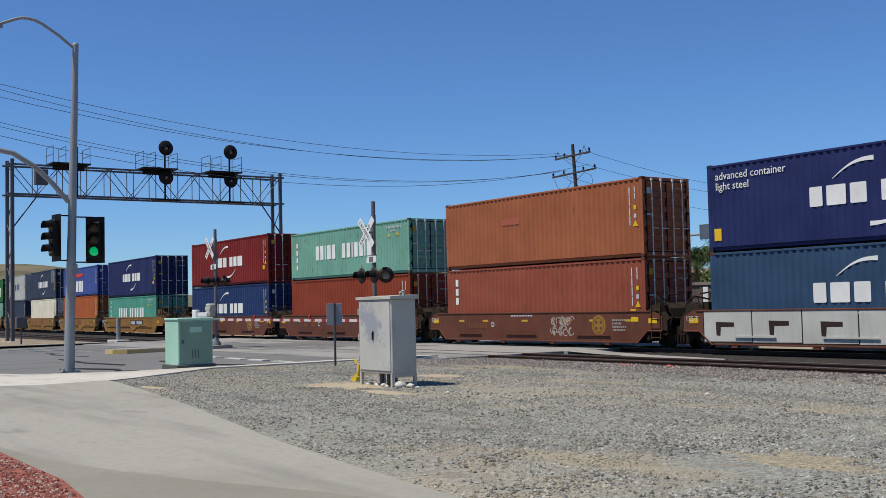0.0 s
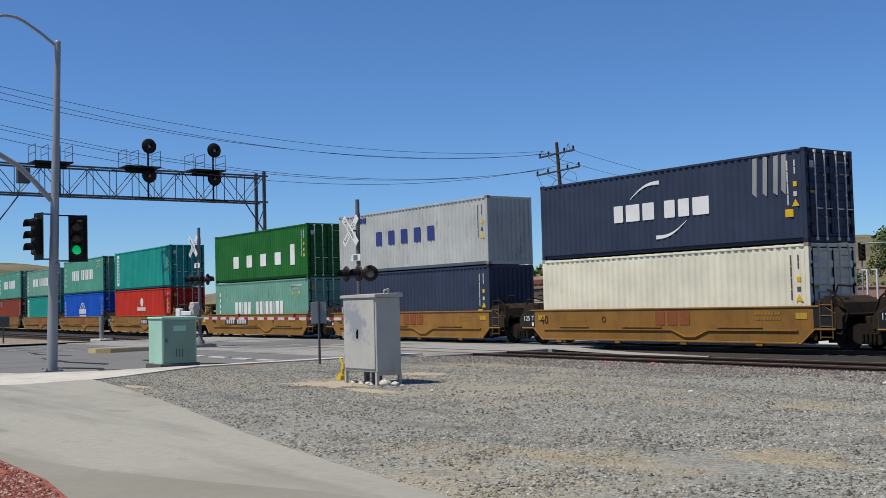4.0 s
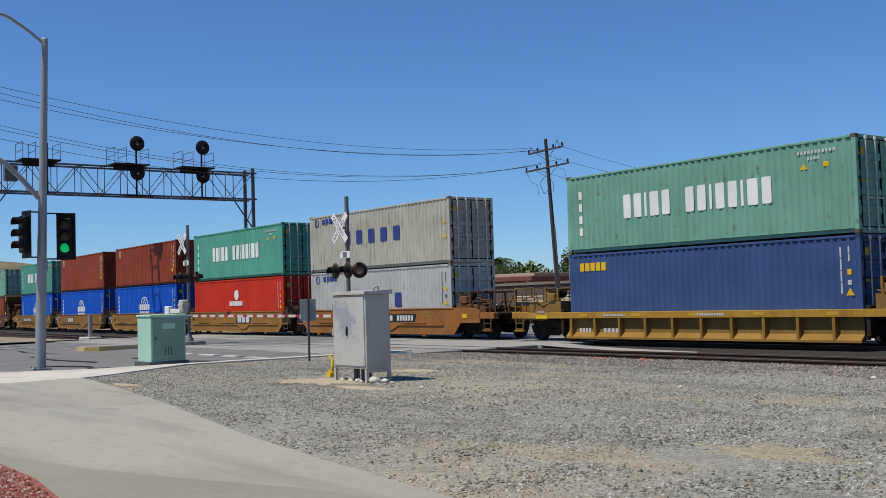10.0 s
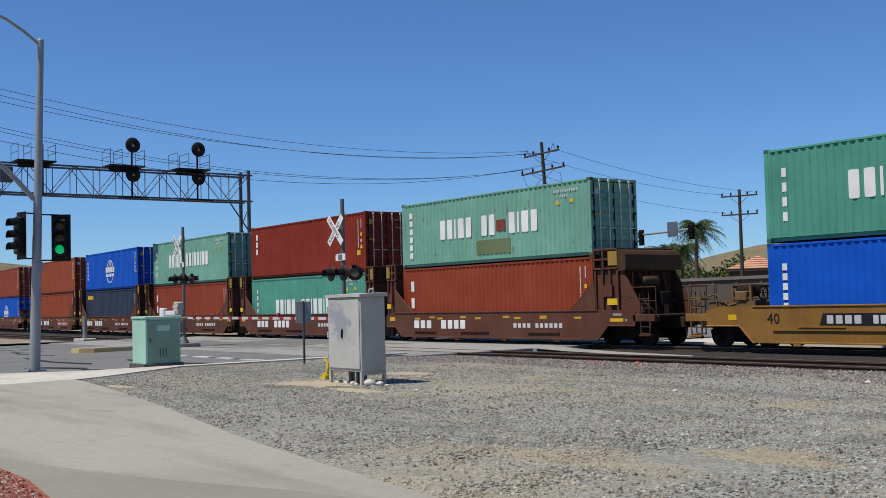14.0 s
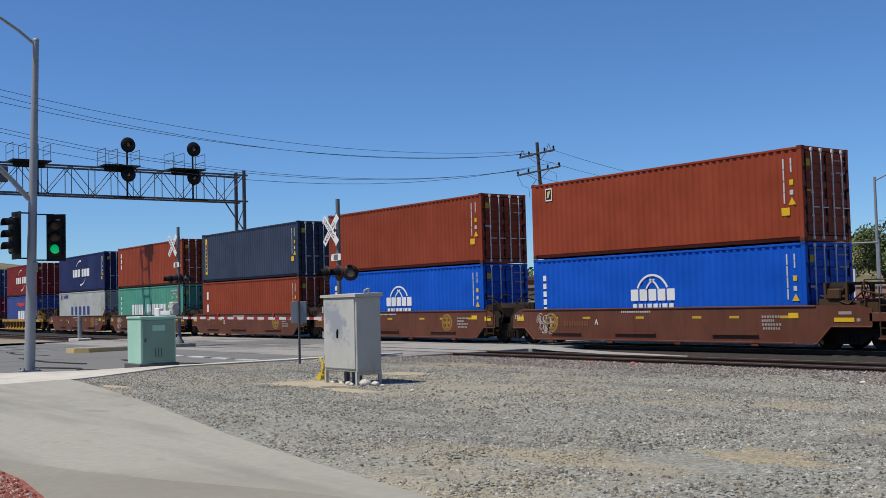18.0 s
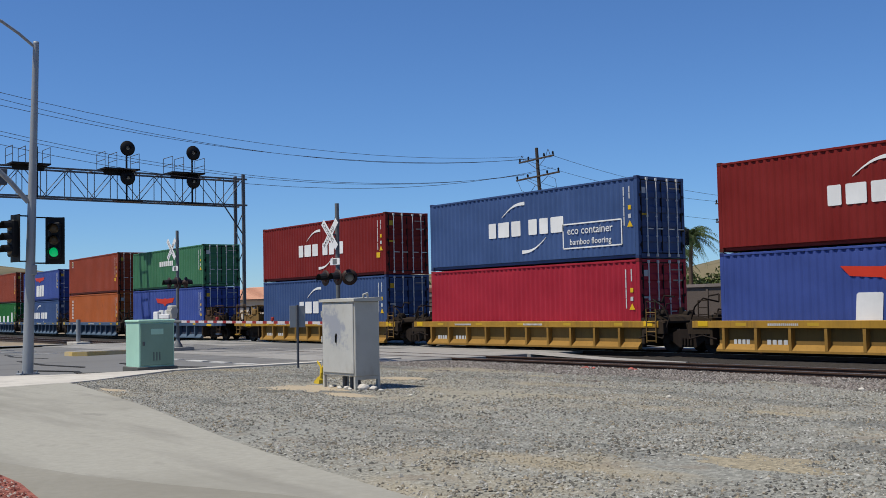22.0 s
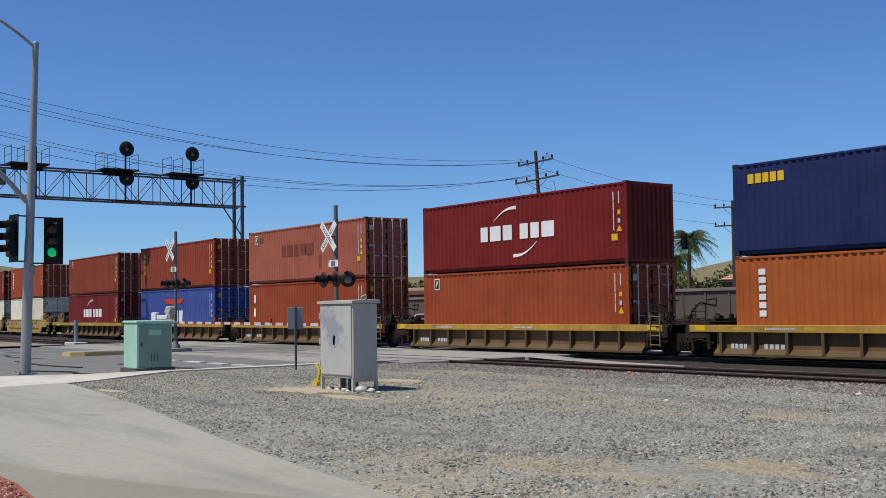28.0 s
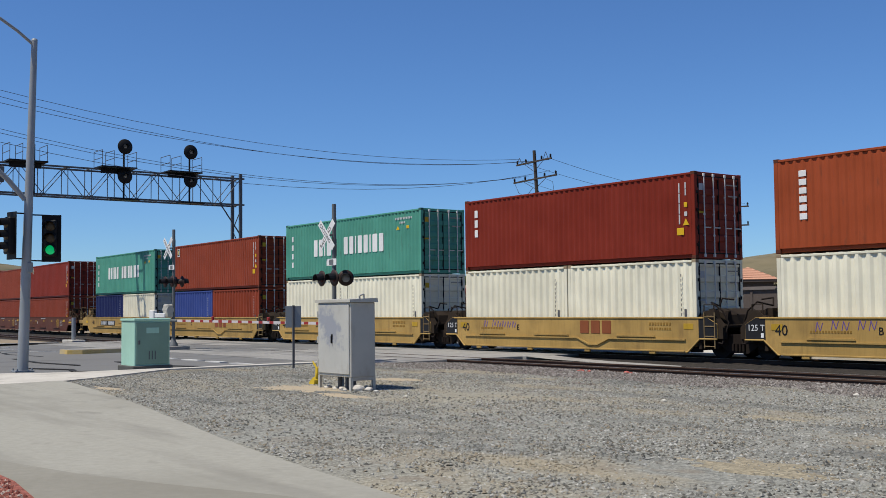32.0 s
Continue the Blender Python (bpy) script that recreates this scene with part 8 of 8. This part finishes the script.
def build_train():
    for number, (nose, car, *loads) in enumerate(UNITS):
        style, colour, left, right, *letter = car.split()
        centre = nose - BOX_L / 2
        half = 7.05 if colour == "olive" else 6.35
        ob = well_car(style, colour, left, right, number, half, letter[0] if letter else "")
        RIDERS.append((ob, centre, 0.0))
        z = FLOOR_Z
        for spec in reversed(loads):
            hue, size, code, *blind = spec.split()
            height = {"T": TALL, "S": LOW}[size]
            if code == "pair":
                hues = hue.split("+")
                for i, c in enumerate((hues[0], hues[-1])):
                    short = container(c, height, "", False, 6.058)
                    RIDERS.append((short, centre + (-3.05 if i == 0 else 3.05), z))
            else:
                code = code.replace("-", "").replace("square_small", "square").replace("+", " ")
                ob = container(hue, height, code, bool(blind))
                RIDERS.append((ob, centre, z))
            z += height + 0.012


build_train()


def motions():
    """Everything on the main line rolls east at one speed."""
    for ob, start, z in RIDERS:
        rows = []
        for t in range(33):
            x = start + rolled(t)
            turn = math.degrees(math.atan2(track_y(x + 5) - track_y(x - 5), 10.0))
            rows.append((t, pose(x, track_y(x), z, 0, 0, turn)))
        walk(ob, rows)

# ---- loose stones ----
M_STONES = island_mat("loose_gravel", [(0.20, 0.195, 0.17), (0.27, 0.27, 0.24), (0.33, 0.33, 0.295), (0.39, 0.385, 0.345), (0.34, 0.29, 0.21), (0.24, 0.24, 0.215), (0.46, 0.45, 0.40), (0.12, 0.115, 0.10), (0.22, 0.19, 0.15), (0.55, 0.54, 0.50)])
for scale, stretch, lo, hi, colour, amount in ((0.30, (0.6, 1.5, 1.0), 0.535, 0.65, (0.38, 0.32, 0.21), 0.5), (0.42, (0.5, 1.7, 1.0), 0.54, 0.66, (0.12, 0.125, 0.12), 0.5)):
    stained(M_STONES, colour, scale, stretch, lo, hi, amount)


M_SAND = ground_mat("tan_sand", (0.36, 0.295, 0.20), (0.49, 0.41, 0.29), (0.38, 0.33, 0.25), 20.0, 1.4, 0.02)
M_TAN = ground_mat("tan_fines", (0.23, 0.20, 0.135), (0.35, 0.305, 0.215), (0.27, 0.25, 0.19), 26.0, 1.4, 0.02, speck=30.0)
PATCHES = [(-20.9, 12.2, 1.8, 0.8), (-18.7, 11.7, 1.1, 0.4), (-22.0, 15.3, 1.1, 0.5), (-24.4, 8.95, 0.9, 0.22), (-19.9, 17.9, 0.8, 0.22), (-10.4, 14.1, 0.8, 0.26), (-7.4, 9.7, 1.0, 0.5)]


def on_patch(x, y):
    return any(((x - cx) / rx) ** 2 + ((y - cy) / ry) ** 2 < 0.75 for cx, cy, rx, ry in PATCHES[:4])


for k, (cx, cy, rx, ry) in enumerate(PATCHES):
    s = Shape()
    n, rings = 36, 5
    v = [(cx, cy, lot_z(cx, cy) + 0.016)]
    for r in range(1, rings + 1):
        for i in range(n):
            a = 2 * math.pi * i / n
            w = r / rings * (1 + 0.7 * noise.noise(Vector((math.cos(a) * 1.7 + k * 5, math.sin(a) * 1.7, 0.3))) + 0.5 * noise.noise(Vector((math.cos(a) * 5 + k, math.sin(a) * 5, 1.3))))
            x, y = cx + rx * w * math.cos(a), cy + ry * w * math.sin(a)
            v.append((x, y, lot_z(x, y) + 0.016 - 0.034 * (r / rings) ** 3))
    f = [(0, 1 + i, 1 + (i + 1) % n) for i in range(n)]
    for r in range(rings - 1):
        f += [(1 + r * n + i, 1 + (r + 1) * n + i, 1 + (r + 1) * n + (i + 1) % n, 1 + r * n + (i + 1) % n) for i in range(n)]
    s.add(v, f, True)
    solid("earth_patch", s, M_SAND if k < 4 else M_TAN, "patch of bare tan sand in the gravel" if k < 4 else "patch of tan fines showing through the gravel", "sand", "structure")


def stone(x, y, r, seed, material, label):
    rnd = random.Random(seed)
    bm = bmesh.new()
    bmesh.ops.create_icosphere(bm, subdivisions=2, radius=r)
    for q in bm.verts:
        q.co *= 1 + 0.25 * noise.noise(q.co / r * 1.3 + Vector((seed, 0, 0)))
        q.co.z *= 0.6
    me = bpy.data.meshes.new("stone")
    bm.to_mesh(me)
    bm.free()
    me.materials.append(material)
    ob = new("stone", me)
    ob.matrix_basis = pose(x, y, lot_z(x, y) + r * 0.4)
    tagged(ob, label, "stone", "stones by the case")


M_PALESTONE = ground_mat("pale_stone", (0.55, 0.52, 0.46), (0.68, 0.65, 0.58), (0.5, 0.46, 0.4), 14.0, 3.0, 0.01)
for k, (x, y, r) in enumerate(((-19.65, 12.62, 0.13), (-19.45, 12.75, 0.09), (-20.9, 12.65, 0.07), (-20.55, 12.6, 0.06), (-19.1, 12.7, 0.05), (-20.1, 12.5, 0.08), (-20.3, 12.45, 0.05), (-20.75, 12.5, 0.06), (-19.85, 12.42, 0.05), (-17.6, 12.4, 0.045), (-13.5, 15.2, 0.05), (-11.8, 18.6, 0.06))):
    stone(x, y, r, k, M_PALESTONE, "pale rough stone on the gravel")

M_MARK = ground_mat("red_marking_spray", (0.45, 0.07, 0.055), (0.60, 0.14, 0.11), (0.30, 0.20, 0.17), 18.0, 5.0, 0.01)
for k, (x, y, r) in enumerate(((-22.1, 21.55, 0.075), (-21.9, 21.62, 0.06), (-20.6, 21.75, 0.08), (-20.4, 21.7, 0.05), (-22.3, 21.6, 0.05))):
    stone(x, y, r, 30 + k, M_MARK, "ballast stone sprayed with red marking paint")


def inside_apron(x, y):
    """True south of the apron's edge, where no loose stones lie."""
    edge_x = [-27.3, -24.4, -20.1, -15.3, -12.2, -8.9, 3.0]
    edge_y = [9.02, 8.66, 7.95, 6.97, 6.35, 5.87, 4.2]
    return y < np.interp(x, edge_x, edge_y)


def scatter(name, count, seed, box, size, material, label, keep, zf):
    rng = np.random.default_rng(seed)
    base = np.array([(1, 0, 0), (-1, 0, 0), (0, 1, 0), (0, -1, 0), (0, 0, 1), (0, 0, -1)], float)
    tri = np.array([(0, 2, 4), (2, 1, 4), (1, 3, 4), (3, 0, 4), (2, 0, 5), (1, 2, 5), (3, 1, 5), (0, 3, 5)])
    x0, x1, y0, y1 = box
    verts, faces, k = [], [], 0
    while k < count:
        u = rng.random()
        x, y = x1 + (x0 - x1) * u ** 1.25, y0 + (y1 - y0) * rng.random()
        if not keep(x, y):
            continue
        r = size * rng.uniform(0.5, 1.35)
        jig = base * (r * rng.uniform(0.55, 1.2, (6, 1))) + rng.normal(0, 0.15 * r, (6, 3))
        a = rng.uniform(0, 2 * math.pi)
        ca, sa = math.cos(a), math.sin(a)
        px = jig[:, 0] * ca - jig[:, 1] * sa + x
        py = jig[:, 0] * sa + jig[:, 1] * ca + y
        pz = jig[:, 2] * 0.75 + zf(x, y) + r * 0.12
        verts.append(np.stack([px, py, pz], 1))
        faces.append(tri + 6 * k)
        k += 1
    me = bpy.data.meshes.new(name)
    me.from_pydata(np.concatenate(verts).tolist(), [], np.concatenate(faces).tolist())
    me.materials.append(material)
    return tagged(new(name, me), label, "gravel", kind="stuff")


scatter("loose_gravel", 80000, 3, (-30.4, -2.5, 4.5, 21.0), 0.0195, M_STONES, "loose grey and tan gravel stones", lambda x, y: not inside_apron(x, y) and not (on_patch(x, y) and hash((round(x * 97), round(y * 89))) % 2) and noise.noise(Vector((x * 0.33, y * 0.55, 7.0))) > -0.28 + 0.2 * math.sin(x * 91 + y * 57) and y - 4.5 < (x + 2.5) * -1.6 + 4, lot_z)
M_COBS = island_mat("coarse_gravel", [(0.11, 0.108, 0.095), (0.17, 0.165, 0.145), (0.24, 0.235, 0.21), (0.36, 0.35, 0.315), (0.45, 0.44, 0.40), (0.33, 0.28, 0.20)])
scatter("coarse_gravel", 9000, 8, (-30.2, -2.5, 4.6, 21.0), 0.027, M_COBS, "scattered coarse light and dark stones in the gravel", lambda x, y: not inside_apron(x, y - 0.1) and not on_patch(x, y) and y - 4.5 < (x + 2.5) * -1.6 + 4 and noise.noise(Vector((x * 0.3, y * 0.5, 11.0))) > -0.15, lot_z)
M_BALLASTST = island_mat("brown_ballast_stone", [(0.14, 0.122, 0.110), (0.22, 0.197, 0.178), (0.29, 0.262, 0.24), (0.19, 0.165, 0.148), (0.37, 0.345, 0.315), (0.26, 0.222, 0.20), (0.10, 0.09, 0.082)])
scatter("ballast_stones", 26000, 4, (-29.5, 2.0, 17.2, 22.5), 0.040, M_BALLASTST, "coarse brown-grey ballast stones along the near rail", lambda x, y: noise.noise(Vector((x * 0.4, y * 0.9, 3.0))) < (y - 17.6) * 0.45 - 0.45, lambda x, y: max(-0.2, lot_z(x, y)))
M_REDST = island_mat("loose_red_rock", [(0.25, 0.075, 0.055), (0.32, 0.115, 0.085), (0.20, 0.06, 0.045), (0.37, 0.16, 0.12), (0.50, 0.40, 0.34)])
scatter("red_rock_pieces", 9000, 6, (-16.5, -9.0, 0.8, 3.45), 0.022, M_REDST, "loose red crushed rock", lambda x, y: y < np.interp(x, [-16.5, -14.2, -12.4, -11.2, -9.5], [3.18, 3.22, 3.17, 3.15, 2.92]), lambda x, y: 0.06)

motions()
